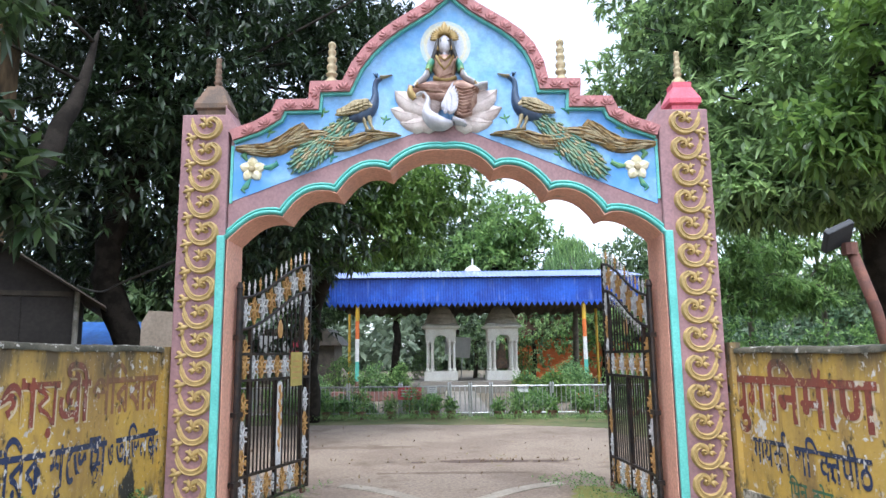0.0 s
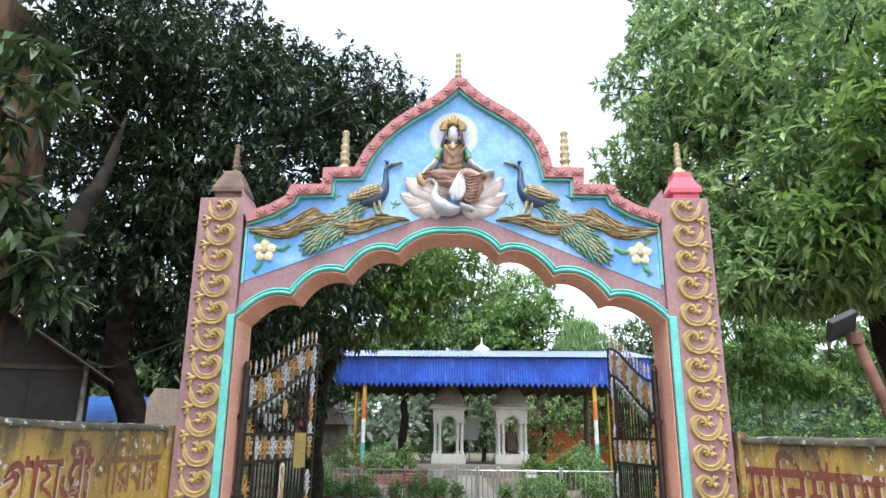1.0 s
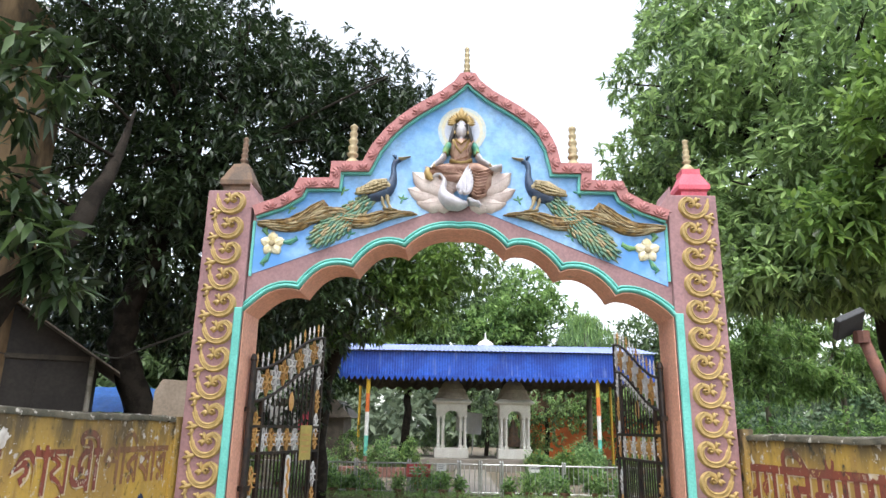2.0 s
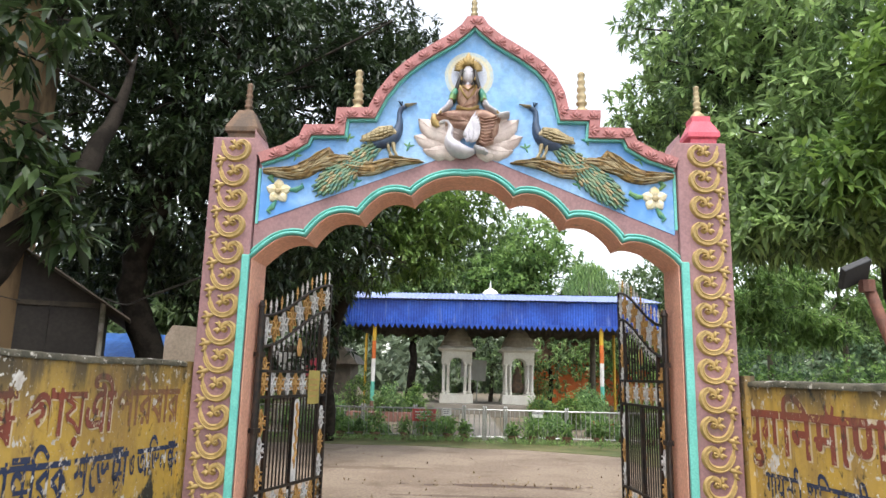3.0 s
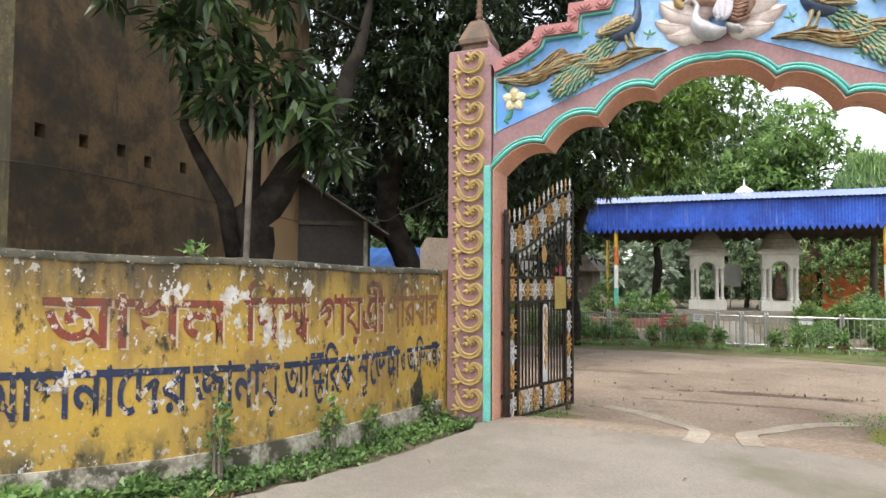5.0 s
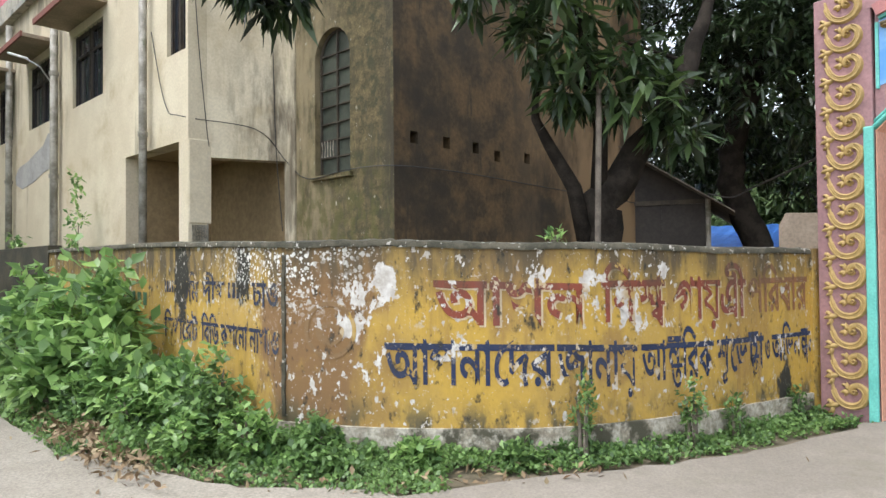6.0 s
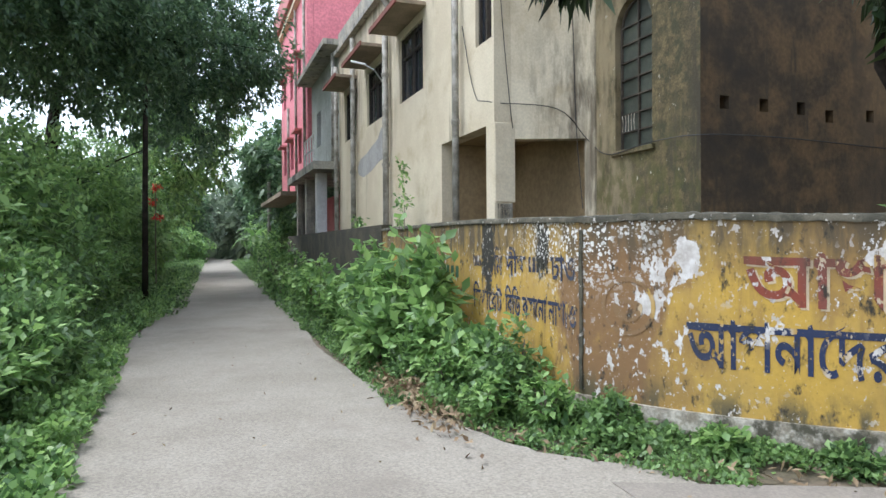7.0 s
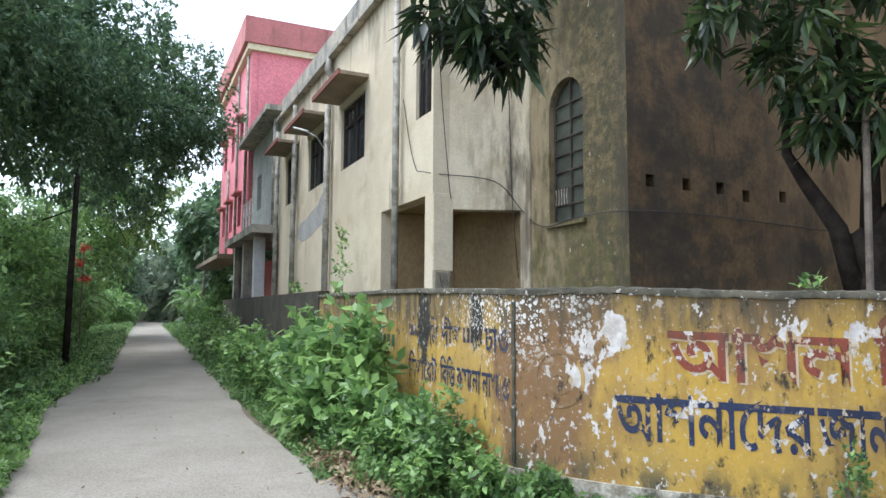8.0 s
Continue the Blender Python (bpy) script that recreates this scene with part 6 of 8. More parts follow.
for a, b in WINDOWS + ((-0.7, -0.08),):
    w = new("window")
    w.parent = house
    z0, z1 = (4.55, 5.93) if a < -1 else (4.6, 5.95)
    part("pane", box(bmesh.new(), a, b, 0.1, 0.12, z0, z1), M_GLASS_DARK, w)
    bm = bmesh.new()
    for x in (a + 0.03, (a + b) / 2, b - 0.03):
        box(bm, x - 0.025, x + 0.025, 0.055, 0.1, z0, z1)
    for z in (z0 + 0.03, z0 + 0.95, z1 - 0.03):
        box(bm, a, b, 0.06, 0.1, z - 0.025, z + 0.025)
    part("window_frame", bm, M_DARKWOOD, w)
    for k in range(7 if a < -1 else 3):
        x = a + (b - a) * (k + 0.7) / (7.4 if a < -1 else 3.4)
        part("bar", box(bmesh.new(), x - 0.006, x + 0.006, 0.03, 0.042, z0, z1), M_BLACKIRON, w)
    if a < -1:
        c = new("window_canopy")
        c.parent = house
        bm = bmesh.new()
        box(bm, a - 0.22, b + 0.22, -0.62, 0.0, 6.1, 6.18, 0.008)
        part("slab", bm, M_CANOPY, c, "stained concrete window canopy")
        part("edge", box(bmesh.new(), a - 0.225, b + 0.225, -0.635, -0.6, 6.095, 6.2), M_CANOPY_RED, c, "red oxide painted edge")


def drain(u, z0, z1, r, hopper, v=-0.12):
    d = new("drain_pipe")
    d.parent = house
    tagged(d, "grey rainwater pipe")
    part("pipe", tube(bmesh.new(), [(u, v, z0), (u, v, z1)], r, 10), M_PVC, d, smooth=True)
    for k in range(3):
        part("collar", lathe(bmesh.new(), [(r * 1.2, 0), (r * 1.2, 0.08)], 10, u, v, z0 + 1.2 + k * (z1 - z0) / 3.2), M_PVC, d)
    if hopper:
        part("elbow", tube(bmesh.new(), [(u, v, z1 - 0.05), (u, v, z1 + 0.12), (u + 0.03, v + 0.1, z1 + 0.3), (u, v - 0.02, z1 + 0.5), (u, v + 0.05, z1 + 0.9)], r * 1.15, 10), M_PVC, d, smooth=True)


drain(-5.75, 0, 6.6, 0.075, True)
drain(-9.2, 0, 7.2, 0.075, False)
drain(-11.6, 0, 7.0, 0.075, False)
drain(-1.3, 0, 7.3, 0.06, False)
# bracket lamp and cables
lamp = thing("wall_lamp", HOUSE @ pose(-6.1, -0.03, 5.2), "small tube lamp on a thin bracket", "lamp")
part("bracket", tube(bmesh.new(), [(0, 0, 0), (0, -0.25, 0.35), (-0.1, -0.5, 0.5)], 0.016, 6), M_STEEL, lamp)
part("tube_lamp", tube(bmesh.new(), [(-0.05, -0.45, 0.48), (-0.25, -0.75, 0.58)], 0.026, 8), M_WHITE, lamp)
for label, pts in (("black cable looping along the plaster", [(-1.2, -0.03, 5.1), (-0.7, -0.03, 3.9), (-0.1, -0.03, 3.62), (0.3, 0.9, 3.5), (0.43, 1.33, 3.05), (1.0, 1.32, 2.74), (1.9, 1.33, 2.78), (2.84, 1.35, 2.74), (2.86, 2.6, 2.76), (2.86, 4.5, 2.7), (2.86, 7.8, 2.6)]), ("black cable hanging down the wall", [(0.05, -0.02, 7.2), (0.06, 0.1, 5.0), (0.12, 0.2, 3.6), (0.12, 0.25, 3.2)]), ("thin black cable beside the porch", [(0.35, 1.1, 6.2), (0.36, 1.15, 4.5), (0.35, 1.2, 3.2), (0.36, 1.3, 2.0)])):
    c = part("cable", tube(bmesh.new(), spline(pts, 6), 0.0075, 5), M_CABLE)
    c.matrix_basis = HOUSE
    tagged(c, label, "cable", "cables")

# ---- grey and pink house further along the lane ----
house2 = thing("apartment_house", HOUSE, "bright pink and grey three storey house", "house")
wall_run("front_wall", (-18.0, 0.15), (-11.78, 0.15), 0.25, 4.1, 7.8, [(1.2, 2.1, 5.2, 6.5), (4.0, 4.5, 5.9, 6.5)], M_GREYHOUSE, house2, "grey green plastered wall")
part("roof_slab", box(bmesh.new(), -18.0, -11.9, -0.45, 6, 7.8, 7.98), M_GREYCREAM, house2)
part("floor_slab", box(bmesh.new(), -18.2, -11.8, -0.8, 6, 3.85, 4.1), M_GREYCREAM, house2, "projecting floor slab")
part("back_wall", box(bmesh.new(), -27.5, -11.8, 6, 6.2, -0.1, 7.8), M_GREYHOUSE, house2)
part("room_wall", box(bmesh.new(), -18.0, -11.8, 1.6, 1.8, -0.1, 3.85), M_PINKHOUSE, house2)
for u in (-13.2, -15.5, -17.7):
    part("column", box(bmesh.new(), u - 0.17, u + 0.17, -0.5, -0.16, -0.1, 3.85, 0.01), M_WHITE if u > -14 else M_GREYCREAM, house2, "pale ground floor column")
wins = [(1.0 + 2.6 * k, 2.0 + 2.6 * k, z, z + 1.3) for k in range(3) for z in (5.0, 8.3)]
wall_run("pink_wall", (-27.0, 0.0), (-18.02, 0.0), 0.25, 3.6, 12.2, wins, M_PINKHOUSE, house2, "bright pink plastered wall")
wall_run("pink_side", (-18.02, 0.26), (-18.02, 6.0), 0.25, 7.98, 12.2, [], M_PINKHOUSE, house2)
part("cornice", box(bmesh.new(), -27.2, -17.85, -0.2, 6.2, 11.95, 12.2), M_FLOWER, house2, "cream cornice band")
part("parapet", box(bmesh.new(), -27.4, -17.75, -0.35, 6.3, 12.2, 13.3, 0.02), M_PINKBAND, house2, "faded red parapet")
part("pink_roof", box(bmesh.new(), -27.0, -18.3, 0.26, 6, 11.8, 11.94), M_GREYCREAM, house2)
part("ground_wall", box(bmesh.new(), -27.0, -18.1, 1.4, 1.6, -0.1, 3.6), M_PINKBAND, house2)
part("balcony_slab", box(bmesh.new(), -27.0, -18.0, -1.1, 0.0, 3.45, 3.62), M_CANOPY, house2, "projecting balcony slab")
for k in range(3):
    for z in (5.0, 8.3):
        w = new("window")
        w.parent = house2
        x0 = -27 + 1.0 + 2.6 * k
        part("pane", box(bmesh.new(), x0, x0 + 1, 0.16, 0.18, z, z + 1.3), M_GLASS_DARK, w)
        part("window_frame", box(bmesh.new(), x0 + 0.47, x0 + 0.53, 0.12, 0.16, z, z + 1.3), M_WHITE, w)
        part("sill", box(bmesh.new(), x0 - 0.1, x0 + 1.1, -0.3, 0.0, z + 1.36, z + 1.44), M_PINKBAND, w)
for x0, x1, z0, z1 in ((-16.8, -15.9, 5.2, 6.5), (-14.0, -13.5, 5.9, 6.5)):
    part("pane", box(bmesh.new(), x0, x1, 0.3, 0.32, z0, z1), M_GLASS_DARK, house2)
for u, z1 in ((-18.3, 11.8), (-20.8, 11.8), (-23.5, 8.0), (-12.2, 7.6)):
    part("pipe", tube(bmesh.new(), [(u, -0.1, 3.6), (u, -0.1, z1)], 0.06, 8), M_PVC, house2, smooth=True)
bm = bmesh.new()
for u in (-14.2, -13.6, -13.0, -12.4):
    tube(bm, [(u, -0.7, 4.1), (u, -0.7, 5.0)], 0.03, 6)
for z in (4.55, 5.0):
    tube(bm, [(-14.2, -0.7, z), (-12.3, -0.7, z)], 0.03, 6)
part("balcony_rail", bm, M_WHITE, house2, "white balcony rail")

# ---- boarded shed behind the wall ----
shed = thing("shed", pose(-6.35, 11.6, -0.06, 0, 0, 26), "dull brown boarded shed with sheet roof", "shed")
bm = prism(bmesh.new(), [(-3.2, 0), (0, 0), (0, 2.72), (-1.6, 3.75), (-3.2, 2.72)], 0, 0.08)
part("front", bm, M_SHED, shed)
for x in (-3.2, -2.45, -1.6, -0.8, 0.0):
    part("batten", box(bmesh.new(), x - 0.03, x + 0.03, -0.03, 0.0, 0, 2.7), M_SHED, shed)
part("rail", box(bmesh.new(), -3.2, 0, -0.035, 0.0, 2.62, 2.7), M_DARKWOOD, shed)
part("side", box(bmesh.new(), -0.08, 0, 0.08, 4, 0, 2.72), M_SHED, shed)
for sx in (0, 1):
    bm = bmesh.new()
    for k in range(24):
        y0, y1 = -0.55 + 0.2 * k, -0.55 + 0.2 * (k + 1)
        za, zb = 0.02 * (k % 2), 0.02 * ((k + 1) % 2)
        xe, ze = (0.5, 2.42) if sx else (-3.7, 2.42)
        q = [(-1.6, y0, 3.8 + za), (xe, y0, ze + za), (xe, y1, ze + zb), (-1.6, y1, 3.8 + zb)]
        top = [bm.verts.new(v) for v in q]
        lowv = [bm.verts.new((v[0], v[1], v[2] - 0.02)) for v in q]
        bm.faces.new(top)
        bm.faces.new(lowv[::-1])
        for i in range(4):
            bm.faces.new((top[i], lowv[i], lowv[(i + 1) % 4], top[(i + 1) % 4]))
    bmesh.ops.remove_doubles(bm, verts=bm.verts, dist=0.0005)
    bmesh.ops.recalc_face_normals(bm, faces=bm.faces)
    part("roof_sheet", bm, M_SHEDROOF, shed, "rusty corrugated sheet")
part("corner_post", tube(bmesh.new(), [(0.05, -0.05, 0), (0.05, -0.05, 2.7)], 0.045, 8), M_PVC, shed)
blue = thing("lean_to", pose(-9.2, 18.0, -0.05, 0, 0, 10), "low lean-to with bright blue sheet roof", "shed")
bm = bmesh.new()
for k in range(16):
    x = -1.6 + 0.22 * k
    za, zb = 0.025 * (k % 2), 0.025 * ((k + 1) % 2)
    q = [bm.verts.new(v) for v in ((x, -0.4, 1.85 + za), (x + 0.22, -0.4, 1.85 + zb), (x + 0.22, 2.2, 2.6 + zb), (x, 2.2, 2.6 + za))]
    bm.faces.new(q)
bmesh.ops.solidify(bm, geom=bm.faces[:], thickness=0.02)
part("roof_sheet", bm, M_TARP, blue, "bright blue ribbed sheet")
for x in (-1.4, 1.7):
    for yy, h in ((-0.3, 1.85), (2.0, 2.5)):
        part("post", tube(bmesh.new(), [(x, yy, 0), (x, yy, h)], 0.05, 6), M_DARKWOOD, blue)
board = thing("board", pose(-3.45, 8.35, -0.12, 0, 0, 8), "weathered beige board standing behind the wall", "board")
part("panel", prism(bmesh.new(), [(-0.25, 0.1), (0.24, 0.1), (0.24, 2.18), (-0.17, 2.2), (-0.25, 2.05)], 0, 0.03), M_PLASTERBOARD, board)
for x in (-0.2, 0.18):
    part("leg", box(bmesh.new(), x - 0.03, x + 0.03, 0.032, 0.07, 0, 2.0), M_DARKWOOD, board)
c = part("cable", tube(bmesh.new(), spline([(-6.2, 11.4, 2.72), (-5.2, 10.2, 2.5), (-4.2, 8.8, 2.48), (-2.78, 7.3, 2.6)], 8), 0.012, 5), M_CABLE)
tagged(c, "black cable strung from the shed to the pillar", "cable", "cables")

# ---- leaning lamp post behind the east wall ----
sl = thing("street_lamp", pose(4.55, 6.75, -0.05), "leaning rusty lamp post with solar lamp head", "street lamp")
part("pole", tube(bmesh.new(), [(0.02, 0, 0), (-0.32, 0, 1.95), (-0.5, 0.03, 2.6)], 0.055, 10), M_RUST, sl, smooth=True)
bm = box(bmesh.new(), -0.15, 0.15, -0.14, 0.14, -0.035, 0.035, 0.012)
hd = part("lamp_head", bm, M_LAMPGREY, sl, "dark grey solar lamp head")
hd.matrix_basis = pose(-0.64, -0.02, 2.68, -40, -24, 0)
part("clamp", lathe(bmesh.new(), [(0.075, 0), (0.075, 0.12)], 10, -0.5, 0.03, 2.5), M_RUST, sl)

# ---- open pavilion with blue metal roof ----
pav = thing("pavilion", pose(0, 0, -0.13), "open pavilion with bright blue corrugated metal roof", "pavilion")
X0, X1, Y0, Y1 = -5.0, 8.3, 28.6, 36.5


def ribbed(bm, p, q, down, n, amp, teeth=0.0):
    """A corrugated sheet from p to q that falls by 'down'; pointed teeth along its foot."""
    p, q, dn = Vector(p), Vector(q), Vector(down)
    side = (q - p).normalized().cross(dn.normalized())
    a, b = [], []
    for i in range(n + 1):
        off = side * amp * (1 if i % 2 else -1)
        foot = dn + dn.normalized() * (teeth if i % 4 in (1, 2) else 0)
        a.append(bm.verts.new(p.lerp(q, i / n) + off))
        b.append(bm.verts.new(p.lerp(q, i / n) + off + foot))
    for i in range(n):
        bm.faces.new((a[i], b[i], b[i + 1], a[i + 1]))
    return bm


bm = ribbed(bmesh.new(), (X0, Y0, 4.82), (X1, Y0, 4.82), (0, 0, -0.98), 240, 0.012)
part("valance", bm, M_BLUEROOF, pav, "bright blue ribbed front valance")
bm = ribbed(bmesh.new(), (X1, Y0, 4.82), (X1, Y1, 4.82), (0, 0, -0.98), 140, 0.012)
part("valance", bm, M_BLUEROOF, pav)
bm = ribbed(bmesh.new(), (X0, Y1, 4.82), (X0, Y0, 4.82), (0, 0, -0.98), 140, 0.012)
part("valance", bm, M_BLUEROOF, pav)
bm = prism(bmesh.new(), [(-0.12, 0.0), (0.12, 0.0), (0.12, -0.04), (0.03, -0.2), (0.0, -0.24), (-0.03, -0.2), (-0.12, -0.04)], -0.008, 0.008)
TOOTH = mesh_of("fringe_tooth", bm, M_BLUEROOF)
for k in range(55):
    share("fringe_tooth", TOOTH, pose(X0 + 0.12 + 0.242 * k, Y0, 3.845), pav)
bm = bmesh.new()
ribbed(bm, (X0 - 0.15, Y0 - 0.2, 4.86), (X1 + 0.15, Y0 - 0.2, 4.86), (0, 4.2, 0.74), 150, 0.02)
part("roof_sheet", bm, M_ROOFPALE, pav, "sun bleached blue ribbed roof slope")
bm = bmesh.new()
ribbed(bm, (X1 + 0.15, Y1 + 0.2, 4.86), (X0 - 0.15, Y1 + 0.2, 4.86), (0, -4.2, 0.74), 150, 0.02)
part("roof_sheet", bm, M_ROOFPALE, pav)
part("ceiling", box(bmesh.new(), X0 + 0.1, X1 - 0.1, Y0 + 0.1, Y1 - 0.1, 4.3, 4.36), M_SHEDROOF, pav)
for yy in (Y0 + 2.6, Y0 + 5.2, Y1):
    bm = ribbed(bmesh.new(), (X0, yy, 4.3), (X1, yy, 4.3), (0, 0, -0.5), 80, 0.01, 0.14)
    part("inner_fringe", bm, M_SHEDROOF, pav, "dull brown inner fringe")


def post(x, yy, bands, r=0.085):
    p = new("post")
    p.parent = pav
    tagged(p, "steel post painted in bands")
    for z0, z1, m in bands:
        part("band", lathe(bmesh.new(), [(r, z0), (r, z1)], 12, x, yy), m, p, smooth=False)


FLAG = ((0, 0.55, M_TERRACOTTA), (0.55, 1.35, M_MINT), (1.35, 2.3, M_WHITE), (2.3, 3.05, M_ORANGEPOST), (3.05, 4.3, M_YELLOWPOST))
post(-3.7, Y0 + 0.15, FLAG)
post(5.93, Y0 + 0.15, FLAG)
for x, yy in ((-5.0, 35.7), (8.0, 35.7), (-5.72, 29.9)):
    post(x, yy, ((0, 4.3, M_YELLOWPOST),), 0.07)
bm = lathe(bmesh.new(), [(0.42, 0), (0.4, 0.1), (0.3, 0.22), (0.14, 0.32), (0.06, 0.36), (0.04, 0.42), (0.06, 0.46), (0.03, 0.52), (0.04, 0.57), (0.005, 0.72)], 20, 1.4, 32.8, 5.56)
part("dome", bm, M_WHITE, pav, "small white dome with finial", True)

# ---- two white shrines ----
def shrine(x, yy):
    s = thing("shrine", pose(x, yy, -0.13) @ Matrix.Diagonal((0.87, 0.87, 1, 1)), "small off-white domed shrine on slender columns", "shrine", "twin shrines")
    part("base", box(bmesh.new(), -0.86, 0.86, -0.86, 0.86, 0.45, 0.86, 0.02), M_SHRINE, s)
    for a, b in ((-1, -1), (-0.66, -1), (0.66, -1), (1, -1), (-1, 1), (-0.66, 1), (0.66, 1), (1, 1), (-1, -0.66), (1, -0.66), (-1, 0.66), (1, 0.66)):
        part("column", lathe(bmesh.new(), [(0.11, 0.86), (0.11, 0.95), (0.075, 1.0), (0.07, 2.1), (0.1, 2.16), (0.1, 2.26)], 12, a * 0.68, b * 0.68), M_SHRINE, s)
    arc = [(0.37 * math.cos(radians(k)), 2.2 + 0.3 * math.sin(radians(k))) for k in range(0, 181, 20)]
    for b in (-0.68, 0.68):
        outline = [(-0.79, 2.2), (-0.79, 2.8), (0.79, 2.8), (0.79, 2.2)] + arc
        part("arch", prism(bmesh.new(), outline, b - 0.09, b + 0.09), M_SHRINE, s)
        o = part("arch", prism(bmesh.new(), outline, -0.09, 0.09), M_SHRINE, s)
        o.matrix_basis = pose(b, 0, 0, 0, 0, 90)
    r = math.sqrt(2)
    part("eave", lathe(bmesh.new(), [(0.8 * r, 2.74), (1.0 * r, 2.82), (0.99 * r, 2.88), (0.76 * r, 3.0)], 4, turn=math.pi / 4), M_SHRINE, s)
    part("dome", lathe(bmesh.new(), [(0.9, 2.96), (0.89, 3.06), (0.83, 3.1), (0.81, 3.22), (0.74, 3.26), (0.7, 3.42), (0.61, 3.46), (0.53, 3.62), (0.36, 3.78), (0.12, 3.86), (0.06, 4.0)], 18), M_SHRINEDOME, s, "ribbed grey cement dome")
    return s


shrine(-0.18, 31.3)
shrine(2.62, 31.3)
tagged(part("platform", box(bmesh.new(), -1.9, 4.4, 29.6, 33.2, -0.2, 0.33, 0.02), M_APRON), "pale cement shrine platform", "platform", kind="structure")
for x, yy in ((2.6, 31.4),):
    idol = part("statue", lathe(bmesh.new(), [(0.3, 0), (0.32, 0.25), (0.2, 0.5), (0.22, 0.75), (0.1, 0.9), (0.12, 1.05), (0.02, 1.2)], 12), M_CAPBROWN, smooth=True)
    idol.matrix_basis = pose(x, yy, 0.82)
    tagged(idol, "dark seated stone figure inside the shrine", "statue", "shrine figures")
for x, w, h, z, label in ((0.75, 0.75, 1.0, 1.95, "white notice board behind the shrines"), (0.1, 0.45, 0.8, 2.0, "narrow white notice board behind the shrines")):
    b = thing("notice_board", pose(x, 33.6, -0.13, 0, 4, 0), label, "board")
    part("sheet", box(bmesh.new(), -w / 2, w / 2, 0, 0.04, z - h / 2, z + h / 2), M_WHITE, b)
    part("post", tube(bmesh.new(), [(0, 0.07, 0), (0, 0.07, z)], 0.03, 6), M_STEEL, b)
hut = thing("hut", pose(9.2, 44, -0.13), "far ochre building with brown tiled roof", "building")
part("wall", box(bmesh.new(), -5, 5, 0, 4, 0, 2.8), M_ORANGEPOST, hut)
part("roof", prism(bmesh.new(), [(-5.6, 2.7), (5.6, 2.7), (4.6, 4.2), (-4.6, 4.2)], -0.8, 4.6), M_TERRACOTTA, hut)
hut = thing("hut", pose(-9.5, 40, -0.13), "far low hut with brown sheet roof", "building")
part("wall", box(bmesh.new(), -3, 3, 0, 3, 0, 2.2), M_SHEDROOF, hut)
part("roof", prism(bmesh.new(), [(-3.5, 2.2), (3.5, 2.2), (2.6, 3.2), (-2.6, 3.2)], -0.5, 3.5), M_SHEDROOF, hut)
bm = box(bmesh.new(), -4.2, -1.2, 25.4, 25.7, -0.2, 0.16, 0.02)
tagged(part("low_wall", bm, M_BRICKRED), "low red painted garden wall", "wall", kind="structure")
bm = box(bmesh.new(), 0.0, 1.25, 18.4, 29.6, -0.2, -0.08)
tagged(part("path", bm, M_APRON), "pale cement garden path", "path", kind="structure")

# ---- steel fence with small gate ----
BAR = mesh_of("bar", tube(bmesh.new(), [(0, 0, 0), (0, 0, 0.72)], 0.011, 6), M_STEEL)


FENCE = thing("garden_fence", pose(0, 0, -0.13), "low stainless steel fence with a small double gate", "fence")


def fence(x0, x1, yy, label, category):
    f = new("panel" if category == "fence" else "gate_wing")
    f.parent, f.matrix_basis = FENCE, pose((x0 + x1) / 2, yy, 0, 0, 0, -2)
    tagged(f, label)
    h = (x1 - x0) / 2
    for z in (0.1, 0.79):
        part("rail", tube(bmesh.new(), [(-h, 0, z), (h, 0, z)], 0.02, 8), M_STEEL, f)
    for x in (-h, h):
        part("post", lathe(bmesh.new(), [(0.026, 0), (0.026, 0.84), (0.03, 0.85), (0.005, 0.9)], 10, x + (0.03 if x < 0 else -0.03)), M_STEEL, f)
    n = max(3, int((x1 - x0) / 0.115))
    for k in range(1, n):
        share("bar", BAR, pose(-h + 2 * h * k / n, 0, 0.08), f)


for a, b in ((-7.6, -5.9), (-5.9, -4.2), (-4.2, -2.6), (-2.6, -1.2), (-1.2, 0.1), (1.2, 2.8), (2.8, 4.4), (4.4, 6.0), (6.0, 7.6)):
    fence(a, b, 18.3 - 0.035 * (a + b) / 2, "low stainless steel garden fence panel", "fence")
fence(0.1, 0.65, 18.28, "small stainless steel garden gate", "gate")
fence(0.65, 1.2, 18.26, "small stainless steel garden gate", "gate")
for x, z, w, h, mat, label in ((-0.95, 0.62, 0.62, 0.32, M_SIGNRED, "red sign board with pale lines"), (-0.35, 0.72, 0.24, 0.2, M_WHITE, "small white notice on the fence"), (2.05, 0.72, 0.3, 0.2, M_WHITE, "small white sign with dark lettering")):
    s = thing("sign", pose(x, 18.22, -0.13), label, "sign", "fence signs")
    part("plate", box(bmesh.new(), -w / 2, w / 2, 0, 0.015, z - h / 2, z + h / 2), mat, s)
    if x < 2:
        for k in range(3):
            part("printed_line", box(bmesh.new(), -w * 0.38, w * (0.36 - 0.1 * k), -0.003, 0.0, z + h * (0.22 - 0.24 * k), z + h * (0.3 - 0.24 * k)), M_WHITE if mat is M_SIGNRED else M_INK, s)
    else:
        v, f = writing("PARKING", 0.065)
        bm = bmesh.new()
        vs = [bm.verts.new((px - 0.145, -0.003, z + py - 0.01)) for px, py in v]
        for t in f:
            bm.faces.new([vs[i] for i in t])
        part("writing", bm, M_INK, s)

